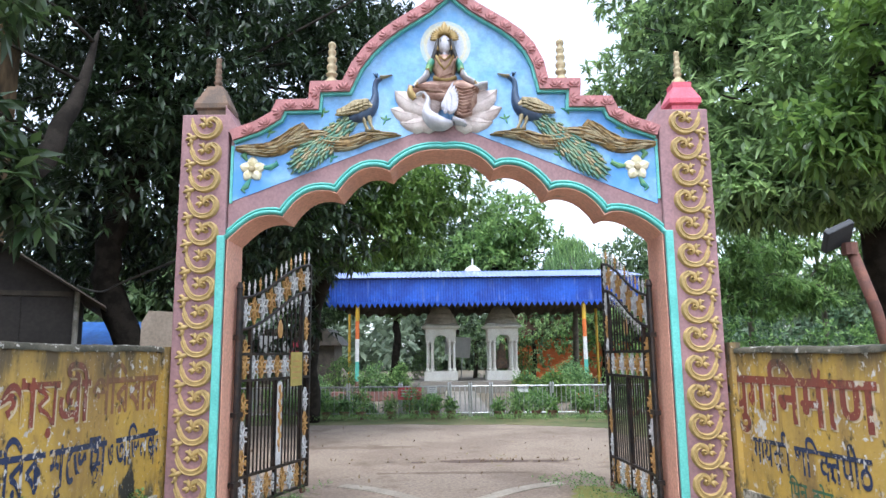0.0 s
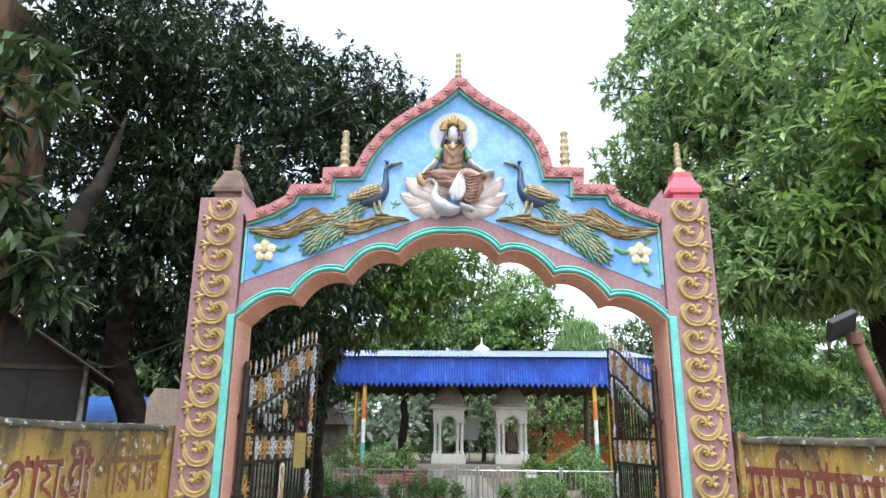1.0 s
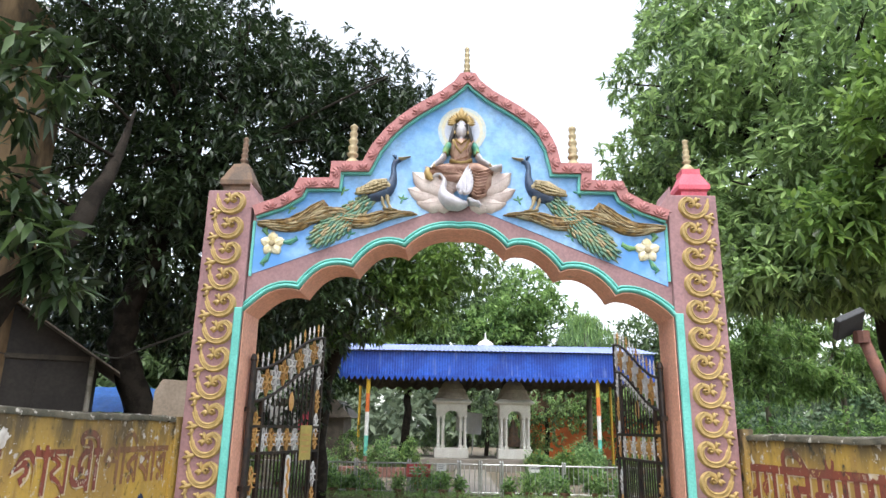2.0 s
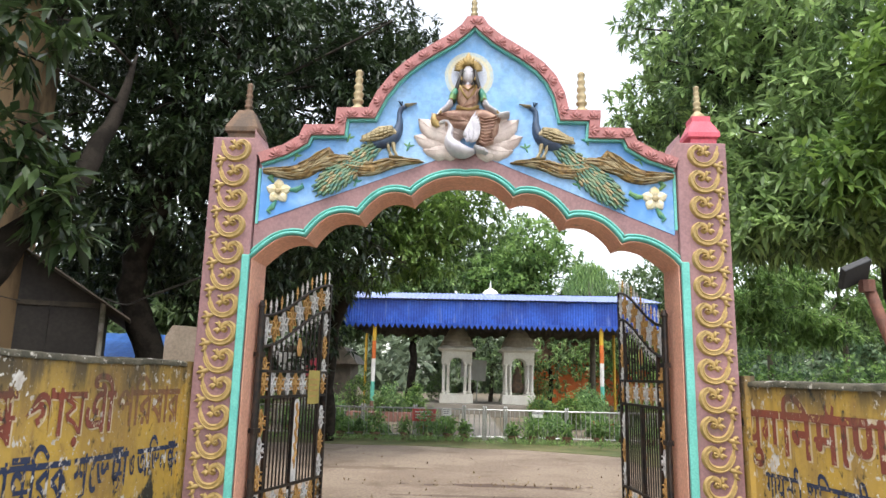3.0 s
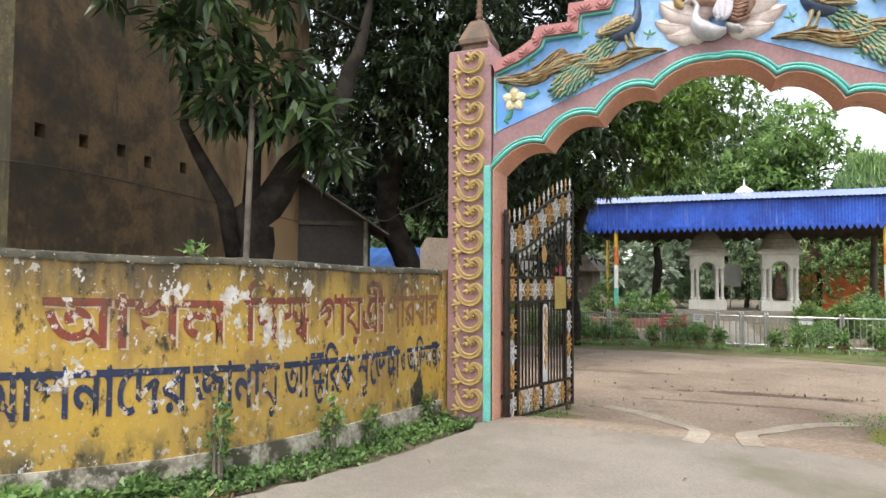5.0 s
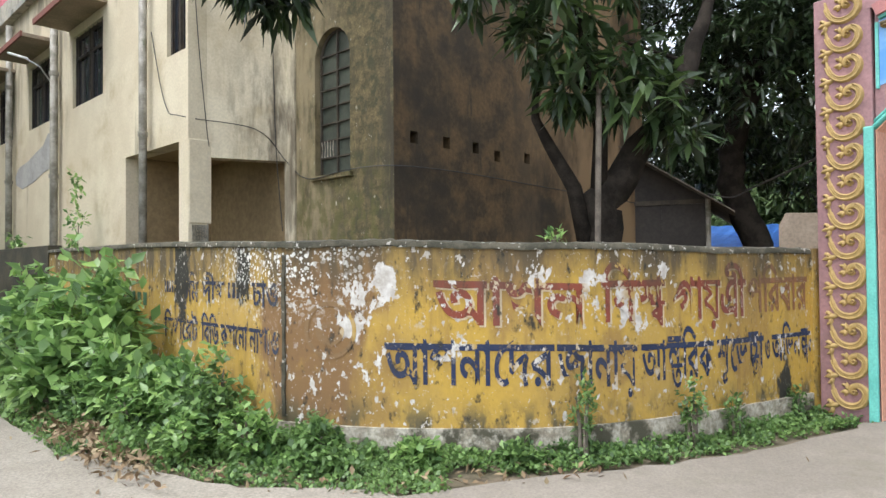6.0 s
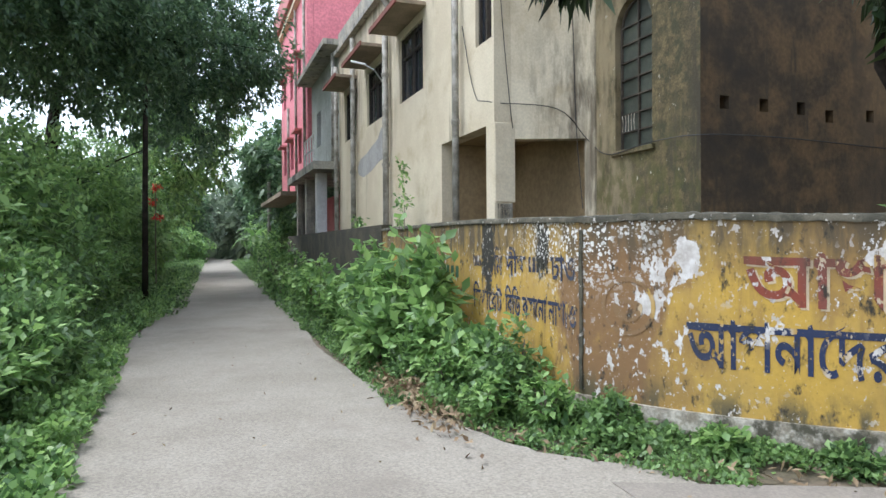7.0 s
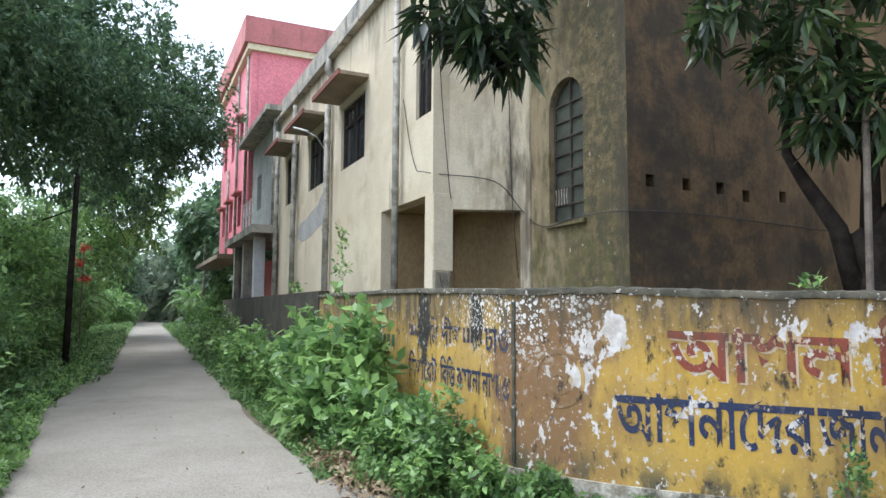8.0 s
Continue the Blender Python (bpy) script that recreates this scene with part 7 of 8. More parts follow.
# banners standing beyond the west gate leaf
for x, w, z, mat, label in ((-5.2, 0.9, 1.95, M_WHITE, "white cloth banner on two poles"), (-4.35, 0.7, 1.8, M_CAPPINK, "pink cloth banner on two poles")):
    b = thing("banner", pose(x, 20.6, -0.13), label, "banner", "banners")
    part("cloth", box(bmesh.new(), -w / 2, w / 2, 0, 0.02, z - 0.3, z + 0.3), mat, b)
    for sx in (-1, 1):
        part("pole", tube(bmesh.new(), [(sx * w / 2, 0.03, 0), (sx * w / 2, 0.03, z + 0.35)], 0.02, 6), M_STEEL, b)

# ---- trees ----
MANGO = (0.22, 0.072)


def lumps(centres, r, k=1.0):
    return [(*c, r * s[0], r * s[1], r * s[2], k) for c, s in zip(centres, itertools.cycle(((1.1, 1.0, 0.85), (0.95, 1.1, 0.8), (1.2, 0.9, 0.95))))]


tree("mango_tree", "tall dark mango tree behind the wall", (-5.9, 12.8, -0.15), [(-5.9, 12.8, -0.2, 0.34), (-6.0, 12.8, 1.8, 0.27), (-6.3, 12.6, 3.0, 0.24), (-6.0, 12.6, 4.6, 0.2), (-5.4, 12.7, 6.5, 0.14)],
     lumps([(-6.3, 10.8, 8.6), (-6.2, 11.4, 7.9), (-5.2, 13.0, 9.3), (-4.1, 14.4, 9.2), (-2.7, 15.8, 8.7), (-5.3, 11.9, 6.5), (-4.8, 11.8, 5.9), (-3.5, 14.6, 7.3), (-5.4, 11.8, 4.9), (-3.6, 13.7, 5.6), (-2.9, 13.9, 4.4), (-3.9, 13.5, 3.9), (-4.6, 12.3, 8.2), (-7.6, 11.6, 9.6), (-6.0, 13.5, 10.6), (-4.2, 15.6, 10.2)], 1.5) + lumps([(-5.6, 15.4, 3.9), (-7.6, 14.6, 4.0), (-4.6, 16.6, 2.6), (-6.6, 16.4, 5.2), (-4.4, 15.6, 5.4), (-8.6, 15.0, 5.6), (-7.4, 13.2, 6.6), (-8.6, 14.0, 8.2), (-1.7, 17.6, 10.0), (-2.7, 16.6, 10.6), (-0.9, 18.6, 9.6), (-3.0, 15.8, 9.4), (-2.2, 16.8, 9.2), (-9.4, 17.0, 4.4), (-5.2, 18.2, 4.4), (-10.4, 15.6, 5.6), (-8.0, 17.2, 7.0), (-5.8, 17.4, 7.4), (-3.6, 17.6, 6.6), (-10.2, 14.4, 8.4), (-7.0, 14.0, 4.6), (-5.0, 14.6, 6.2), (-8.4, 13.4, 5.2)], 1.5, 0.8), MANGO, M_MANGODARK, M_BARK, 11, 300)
tree("mango_tree", "mango tree with low drooping green branches", (-3.4, 17.2, -0.15), [(-3.4, 17.2, -0.2, 0.26), (-3.3, 17.0, 2.2, 0.2), (-2.6, 16.4, 4.2, 0.14), (-1.6, 15.8, 5.6, 0.09)],
     lumps([(-1.5, 15.2, 5.0), (-0.7, 15.3, 5.1), (-2.1, 14.8, 5.2), (0.0, 16.0, 5.6), (-0.95, 15.4, 4.45), (-2.6, 16.4, 6.4), (-1.2, 17, 7.0), (-3.4, 16.0, 5.6), (-2.6, 15.6, 4.2)], 0.95), MANGO, M_MANGOYOUNG, M_BARK, 12, 190)
tree("mango_tree", "leafy mango tree over the east wall", (6.6, 9.9, -0.1), [(6.6, 9.9, -0.2, 0.3), (6.5, 9.9, 2.4, 0.24), (6.1, 10.0, 4.4, 0.2), (5.6, 10.3, 6.4, 0.13)],
     lumps([(4.7, 12.6, 8.9), (4.6, 11.4, 7.3), (5.2, 10.1, 7.7), (5.9, 8.6, 6.7), (5.6, 8.9, 5.3), (5.1, 11.0, 6.2), (4.6, 13.4, 7.2), (4.5, 14.5, 6.7), (5.2, 9.9, 4.6), (5.9, 8.7, 4.3), (5.2, 12.0, 4.8), (5.6, 11.6, 9.4), (6.8, 9.6, 9.0), (5.0, 13.2, 5.6), (7.4, 8.2, 5.2), (5.3, 12.8, 10.4)], 1.32) + lumps([(4.6, 9.5, 3.85), (5.4, 9.4, 3.8), (5.0, 10.3, 4.0), (5.9, 9.9, 3.9), (4.5, 10.8, 4.2), (6.3, 9.2, 3.9)], 0.72, 0.6), MANGO, M_MANGO, M_BARK, 13, 330, 10, 0.45)
tree("mango_tree", "bright young mango branches near the gate", (5.9, 7.4, -0.1), [(5.9, 7.4, -0.2, 0.12), (5.8, 7.4, 2.0, 0.1), (5.2, 7.1, 3.8, 0.07), (4.9, 6.9, 4.9, 0.05)],
     lumps([(4.75, 6.9, 5.0), (4.75, 7.3, 4.35), (5.1, 7.0, 5.7), (4.6, 7.7, 4.1), (5.0, 7.6, 3.8), (4.4, 7.5, 3.9)], 0.45), MANGO, M_MANGOYOUNG, M_BARK, 14, 65)
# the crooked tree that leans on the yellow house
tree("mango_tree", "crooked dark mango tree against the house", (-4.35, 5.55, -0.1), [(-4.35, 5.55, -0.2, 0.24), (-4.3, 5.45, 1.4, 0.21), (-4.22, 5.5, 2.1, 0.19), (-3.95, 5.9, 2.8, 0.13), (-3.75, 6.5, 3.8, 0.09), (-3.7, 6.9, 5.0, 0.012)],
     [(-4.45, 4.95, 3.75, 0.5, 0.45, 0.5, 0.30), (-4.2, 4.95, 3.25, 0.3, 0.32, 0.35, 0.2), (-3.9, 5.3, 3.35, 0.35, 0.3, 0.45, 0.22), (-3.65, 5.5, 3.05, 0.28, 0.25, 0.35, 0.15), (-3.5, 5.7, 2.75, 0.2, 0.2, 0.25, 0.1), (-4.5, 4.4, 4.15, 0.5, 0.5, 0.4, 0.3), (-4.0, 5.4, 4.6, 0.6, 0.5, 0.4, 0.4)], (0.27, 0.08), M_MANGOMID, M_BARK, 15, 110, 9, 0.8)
bm = tube(bmesh.new(), [(-4.3, 5.35, 1.5), (-4.42, 5.25, 2.25), (-4.58, 5.05, 2.7), (-4.66, 4.95, 2.95), (-4.6, 4.9, 3.4)], [0.1, 0.08, 0.06, 0.045, 0.02], 8)
tube(bm, [(-4.28, 5.45, 1.9), (-4.2, 5.4, 2.8), (-4.25, 5.2, 3.8), (-4.35, 4.9, 4.6)], [0.1, 0.072, 0.05, 0.03], 8)
tube(bm, [(-4.35, 4.9, 4.5), (-4.55, 4.2, 6.0), (-4.9, 3.1, 6.2), (-5.15, 2.4, 5.2), (-5.2, 2.3, 4.1)], [0.035, 0.028, 0.02, 0.014, 0.006], 6)
crooked = [o for o in bpy.data.objects if o.name.startswith("mango_tree") and o.parent is None][-1]
bm.transform(Matrix.Translation((4.35, -5.55, 0.1)))
part("bough", bm, M_BARK, crooked, smooth=True)
rng = np.random.default_rng(151)
sprays = []
for c, r, n in (((-5.2, 2.35, 4.0), (0.42, 0.4, 0.32), 36), ((-5.25, 1.85, 4.08), (0.35, 0.35, 0.3), 30), ((-5.15, 2.3, 3.74), (0.28, 0.33, 0.2), 22), ((-4.95, 2.8, 4.9), (0.4, 0.4, 0.35), 24)):
    p, q = blob_points(rng, (c[0] + 4.35, c[1] - 5.55, c[2] + 0.1), r, n)
    sprays.append(leaf_arrays(p, q * 0.6, 9, 0.25, 0.07, rng, 0.8, loose=0.12))
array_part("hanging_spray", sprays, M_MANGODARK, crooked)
pole = part("bamboo_pole", tube(bmesh.new(), [(-4.02, 5.0, 0), (-3.98, 5.02, 1.5), (-3.96, 5.05, 3.2)], 0.028, 8), M_BARKPALE)
tagged(pole, "thin bamboo pole standing beside the tree", "pole")

# trees behind the pavilion
for i, (x, y, z, r, mat) in enumerate(((-7.5, 41, 5.6, 2.4, M_FARLEAF), (-3.2, 43, 6.6, 2.5, M_MANGO), (0.6, 46, 9.0, 3.8, M_FARLEAF), (3.9, 43, 8.2, 3.0, M_FERNY), (7.6, 45, 5.4, 2.8, M_FARLEAF), (11.5, 42, 5.5, 3.2, M_FARLEAF), (-12, 38, 7, 4.2, M_MANGO), (14.2, 38, 4.4, 2.2, M_FERNY), (18.4, 41, 5.6, 2.6, M_MANGO), (22.5, 37, 4.6, 2.3, M_FARLEAF), (-8.5, 29, 5.5, 2.6, M_MANGODARK), (-13.5, 26, 3.6, 3.2, M_MANGODARK), (-9.5, 23.5, 3.0, 2.0, M_FARLEAF))):
    tree("shade_tree", "broad green shade tree behind the pavilion", (x, y, -0.15), [(x, y, -0.2, 0.3), (x + 0.2, y, z * 0.4, 0.24), (x, y, z * 0.8, 0.16)],
         lumps([(x, y, z + 0.5), (x - r * 0.6, y - 0.6, z - r * 0.2), (x + r * 0.6, y - 0.5, z - r * 0.1), (x + 0.2 * r, y - r * 0.4, z + r * 0.5), (x - 0.2 * r, y - 0.3 * r, z - r * 0.5)], r * 0.72), (0.42, 0.17), mat, M_BARK, 20 + i, 260, 7, 0.3)
# dark trees low behind the pavilion posts
for i, (x, y, r) in enumerate(((1.8, 41, 1.9), (5.2, 40, 1.8), (8.8, 38, 2.0))):
    tree("garden_tree", "dark leafy garden tree under the roof line", (x, y, -0.15), [(x, y, -0.2, 0.14), (x + 0.1, y, 1.3, 0.12), (x, y, 2.2, 0.09)],
         lumps([(x, y, 2.9), (x - r * 0.7, y, 2.4), (x + r * 0.7, y, 2.5), (x, y - 0.4, 1.5)], r * 0.7), (0.3, 0.12), (M_FARLEAF, M_MANGO, M_FERNY)[i % 3], M_BARK, 40 + i, 60, 7, 0.3)
# palm
palm = thing("palm_tree", pose(6.6, 34.5, -0.15), "slender palm with drooping fronds", "tree", "trees")
part("trunk", tube(bmesh.new(), [(0, 0, 0), (0.1, 0, 4), (0, 0, 7.2)], [0.16, 0.13, 0.11], 10), M_BARKPALE, palm, smooth=True)
rng = np.random.default_rng(5)
chunks = []
for k in range(13):
    a = 2 * math.pi * k / 13 + rng.uniform(-0.2, 0.2)
    t = np.linspace(0.1, 1, 34)
    L = rng.uniform(1.5, 2.0)
    line = np.stack([np.cos(a) * L * 0.7 * t, np.sin(a) * L * 0.7 * t, 7.2 + 0.7 * t - 1.9 * t * t * rng.uniform(0.7, 1.2)], 1)
    chunks.append(leaf_arrays(line, np.tile((0, 0, -0.6), (34, 1)), 3, 0.55, 0.05, rng, 0.7, 0, 0.5))
array_part("fronds", chunks, M_FERNY, palm)

# feathery young trees behind the east wall: flat sprays in layers
SPRAYS = {(5.72, 12.8): [(5.35, 12.6, 3.55), (5.4, 12.5, 2.95), (5.3, 12.5, 2.4), (5.8, 12.6, 3.3), (5.2, 12.9, 2.7), (6.0, 12.5, 2.75)],
          (7.3, 13.1): [(6.45, 12.9, 3.3), (6.65, 12.7, 2.6), (6.2, 12.8, 2.3), (7.0, 12.7, 2.45), (7.0, 13.0, 3.5), (7.6, 12.9, 3.0), (6.4, 13.1, 3.7)],
          (8.6, 13.6): [(7.9, 13.0, 3.5), (8.1, 12.8, 2.85), (8.0, 13.2, 4.3), (8.8, 13.3, 3.3), (8.7, 13.2, 4.6), (9.4, 13.4, 3.9), (7.7, 13.3, 4.9), (9.2, 13.2, 2.7)],
          (10.6, 14.4): [(10.2, 14.0, 3.4), (10.9, 14.2, 4.0), (11.4, 14.3, 3.2), (10.4, 14.1, 4.7), (9.9, 14.2, 2.7)]}
for i, ((x, y), tips) in enumerate(SPRAYS.items()):
    x, y = x * 1.27, y * 1.27
    tips = [(c[0] * 1.27, c[1] * 1.27, 1.5 + (c[2] - 1.5) * 1.27) for c in tips]
    top = max(c[2] for c in tips)
    tree("young_tree", "slim young tree with layered feathery leaves", (x, y, -0.13), [(x, y, -0.15, 0.075), (x + 0.04, y, top * 0.5, 0.065), (x - 0.05, y, top, 0.035)],
         [(*c, 0.62, 0.5, 0.2, 1.0) for c in tips], (0.24, 0.055), M_FERNY, M_BARKPALE, 60 + i, 56, 11, 0.5)


def bush(name, label, c, r, leaf, mat, seed, n=90, per=8, up=0.5, group="", category="shrub", flowers=None):
    rng = np.random.default_rng(seed)
    g = ground_height(c[0], c[1]) - 0.03
    ob = thing(name, pose(c[0], c[1], g), label, category, group)
    bm = bmesh.new()
    for k in range(6):
        a = rng.uniform(0, 6.28)
        tip = Vector((math.cos(a) * r[0] * 0.6, math.sin(a) * r[1] * 0.6, r[2] * rng.uniform(0.9, 1.6)))
        tube(bm, [(0.03 * math.cos(a), 0.03 * math.sin(a), 0), tip * 0.5 + Vector((0, 0, 0.1 * r[2])), tip], [0.018, 0.013, 0.006], 5)
    part("stems", bm, M_BARKPALE, ob)
    pts, out = blob_points(rng, (0, 0, r[2]), r, n, 0.35)
    pts[:, 2] = np.maximum(pts[:, 2], 0.06)
    array_part("foliage", [leaf_arrays(pts, out * 0.5, per, leaf[0], leaf[1], rng, 0.25, up)], mat, ob)
    if flowers:
        array_part("blossoms", [leaf_arrays(pts[: n // 5], out[: n // 5], 5, 0.07, 0.05, rng, 0.1, 0.3)], flowers, ob)
    return ob


rg = random.Random(4)
# hedge plants along the east wall
for k in range(9):
    bush("hedge_plant", "low bright green hedge plant behind the wall", (5.4 + 1.0 * k, 15.4 + rg.uniform(-0.4, 0.5), 0), (0.72, 0.5, 1.2), (0.12, 0.065), M_BROAD, 100 + k, 240, 8, 0.5, "hedge")
for k in range(9):
    bush("shade_shrub", "dense dark green shrub behind the hedge", (9.4 + 1.5 * k, 22 + rg.uniform(-1, 2.5), 0), (1.2, 1.0, 1.5), (0.2, 0.09), M_CANOPYLEAF, 120 + k, 210, 8, 0.3, "shrubs behind the wall")
# potted plants and beds before the fence
pot_prof = [(0.08, 0), (0.12, 0.14), (0.135, 0.16), (0.135, 0.19), (0.11, 0.19), (0.1, 0.16)]
POT = lathe(bmesh.new(), pot_prof, 14)
POT = mesh_of("pot", POT, M_TERRACOTTA)
for k in range(17):
    x = -4.4 + 0.56 * k + rg.uniform(-0.26, 0.26)
    if 0.15 < x < 1.15:
        continue
    y = 17.85 - 0.035 * x + rg.uniform(-0.2, 0.15)
    g = ground_height(x, y) + 0.01
    pp = thing("potted_plant", pose(x, y, g), "green garden plant in a terracotta pot", "plant", "pots along the fence")
    share("pot", POT, pose(0, 0, 0), pp)
    rng = np.random.default_rng(200 + k)
    h = rg.uniform(0.12, 0.3)
    pts, out = blob_points(rng, (0, 0, 0.2 + h * 0.8), (h * 0.8, h * 0.8, h), 40, 0.3)
    spiky = k % 5 == 1
    array_part("foliage", [leaf_arrays(pts, out, 5, 0.26 if spiky else 0.14, 0.035 if spiky else 0.055, rng, 0.3, 0.5)], (M_SHRUB, M_BROAD, M_FERNY)[k % 3], pp)
for k in range(34):
    x, y = rg.uniform(-6.5, 6.8), rg.uniform(18.7, 20.2)
    if -0.2 < x < 1.45:
        continue
    s = rg.uniform(0.16, 0.32)
    bush("garden_plant", "small leafy garden plant behind the fence", (x, y, 0), (s, s, s * 1.1), (0.13, 0.05), (M_SHRUB, M_BROAD, M_FERNY)[k % 3], 240 + k, 80, 7, 0.5, "garden bed", "plant", (None, None, M_ORANGEFLOWER, None, M_REDFLOWER)[k % 5])
for k, (x, y, r, h) in enumerate(((-2.75, 25.9, 0.85, 1.0), (-1.85, 27.5, 0.7, 0.95), (3.75, 23.7, 0.8, 0.85), (4.6, 24.6, 0.9, 0.9), (3.0, 25.4, 0.6, 0.8), (-3.9, 20.9, 0.4, 0.4), (4.1, 20.9, 0.5, 0.5), (-5.2, 21.5, 0.6, 0.6), (5.4, 21.4, 0.7, 0.7), (-4.6, 24.2, 0.7, 0.7), (6.3, 23.6, 0.9, 1.0), (-6.8, 22.5, 1.1, 1.1), (5.2, 28.0, 1.0, 1.1), (-4.4, 29.6, 0.9, 0.8), (7.4, 26.6, 1.2, 1.3), (-1.0, 34.8, 1.0, 1.0), (3.6, 35, 1.1, 1.1))):
    small = 0.66 if y < 29 else 1.0
    bush("garden_shrub", "rounded green garden shrub", (x, y, 0), (r * small, r * 0.9 * small, h * small), (0.17, 0.06), (M_SHRUB, M_FERNY, M_MANGOYOUNG)[k % 3], 300 + k, 170, 8, 0.4, "garden shrubs", flowers=M_ORANGEFLOWER if k in (9, 4) else None)

# ---- trees and growth along the lane ----
LANE = [("tall shade tree arching over the lane", (-14.5, -6.4), 5.2, [(-13.7, -4.9, 6.0), (-15.9, -4.4, 6.4), (-15.9, -3.9, 7.4), (-17.8, -3.5, 7.0), (-14.6, -4.3, 6.4), (-12.4, -5.4, 7.4), (-17.0, -4.8, 5.8), (-14.0, -5.6, 8.6), (-12.0, -5.0, 6.2), (-13.0, -4.6, 8.0), (-15.2, -5.2, 9.4), (-16.4, -4.2, 8.6), (-11.2, -5.6, 8.6)], 1.45),
        ("tall shade tree arching over the lane", (-21, -5.8), 6, [(-20.0, -3.4, 7.0), (-18.2, -4.1, 5.9), (-20.3, -2.6, 7.6), (-23.5, -1.6, 7.4), (-22.0, -3.5, 6.0), (-25.2, -2.2, 6.0), (-24.6, -0.6, 8.0), (-20.6, -4.4, 9.0), (-22.6, -3.4, 8.8), (-22.5, -2.4, 10.2), (-25.0, -0.9, 9.6), (-19.4, -4.2, 10.6), (-27.5, -0.4, 8.2)], 1.7),
        ("dark green roadside tree beyond the house", (-36, -6.5), 6, [(-35, -3.6, 6.0), (-38, -5.4, 4.4), (-34, -5.2, 4.0), (-36.5, -2.6, 8.0), (-40, -4.0, 6.6), (-33, -4.6, 8.4)], 2.3),
        ("dark green roadside tree beyond the house", (-44, 3.6), 6, [(-43, 1.6, 6.0), (-45, 3.4, 4.4), (-42, 4.2, 7.0), (-47, 1.6, 7.4), (-40, 3.4, 4.2)], 2.5),
        ("far tree closing the view down the lane", (-66, -9), 5, [(-66, -7.4, 4.0), (-70, -9.5, 6.0), (-64, -11, 5.5), (-74, -8.0, 5.4)], 3.0),
        ("far tree closing the view down the lane", (-70, 2.5), 5, [(-70, 1.5, 4.4), (-66, 4, 6.4), (-74, 0.5, 6.5), (-62, 4.6, 4)], 3.0),
        ("far tree closing the view down the lane", (-100, -6), 6, [(-100, -5, 5), (-104, -9, 6), (-98, -1, 6.6), (-104, -2, 9), (-97, -12, 6)], 4.6),
        ("leafy tree in the roadside thicket", (-12, -5.4), 3, [(-11.4, -4.1, 2.3), (-13.2, -4.4, 2.6), (-10.2, -5.2, 2.9), (-12.4, -5.8, 4.0), (-9.6, -4.9, 1.6)], 1.15),
        ("leafy tree in the roadside thicket", (-19, -5.4), 3, [(-18.4, -4.6, 2.5), (-20.0, -4.8, 3.0), (-22.4, -4.9, 2.6)], 1.35),
        ("leafy tree in the roadside thicket", (-27, -6.2), 3, [(-25.6, -4.8, 2.6), (-28.2, -5.2, 3.0), (-31, -5.4, 2.8), (-29, -5.8, 4.6), (-25, -6.0, 4.2)], 1.6),
        ("broad dark tree behind the thicket", (-10, -9), 5, [(-9.6, -9.2, 5.2), (-11.8, -9.6, 5.8), (-8.2, -9.8, 6.8), (-10.4, -9.0, 7.6), (-13.6, -9.4, 5.0)], 1.6),
        ("broad dark tree behind the thicket", (-19, -10), 5, [(-18, -9, 4.2), (-21, -9.4, 5.4), (-17, -9.2, 6.4), (-23.6, -9, 4.4), (-26, -9.6, 6)], 2.3)]
for i, (label, (x, y), h, blobs, r) in enumerate(LANE):
    far = x < -40
    big = 0.17 if x > -16 else (0.2 if x > -28 else (0.3 if not far else 0.6))
    mat = M_CANOPYLEAF if "arching" in label or "broad dark" in label or far else (M_SHRUB, M_FERNY, M_BROAD)[i % 3]
    tree("roadside_tree", label, (x, y, -0.1), [(x, y, -0.2, 0.26 if i else 0.13), (x + 0.2, y + 0.1, h * 0.45, 0.2 if i else 0.1), (x + 0.1, y + 0.5, h, 0.12 if i else 0.08)], lumps(blobs, r), (big * 0.9, big * 0.42), mat, M_BARK, 400 + i, 430 if "arching" in label else (280 if not far else 320), 11, 0.3, small=True)
pt = thing("tree_stem", pose(-18.6, -2.85, -0.1, 0, 3, 0), "slender bare leaning tree stem beside the lane", "tree")
part("trunk", tube(bmesh.new(), [(0, 0, 0), (0.1, 0.05, 2.4), (0.0, 0.1, 5.6)], [0.08, 0.07, 0.055], 10), M_BARK, pt, smooth=True)
pt = thing("utility_pole", pose(-40, 0.6, -0.1), "thin grey concrete pole at the lane edge", "pole")
part("shaft", tube(bmesh.new(), [(0, 0, 0), (0, 0, 5.2)], [0.12, 0.09], 8), M_PVC, pt)
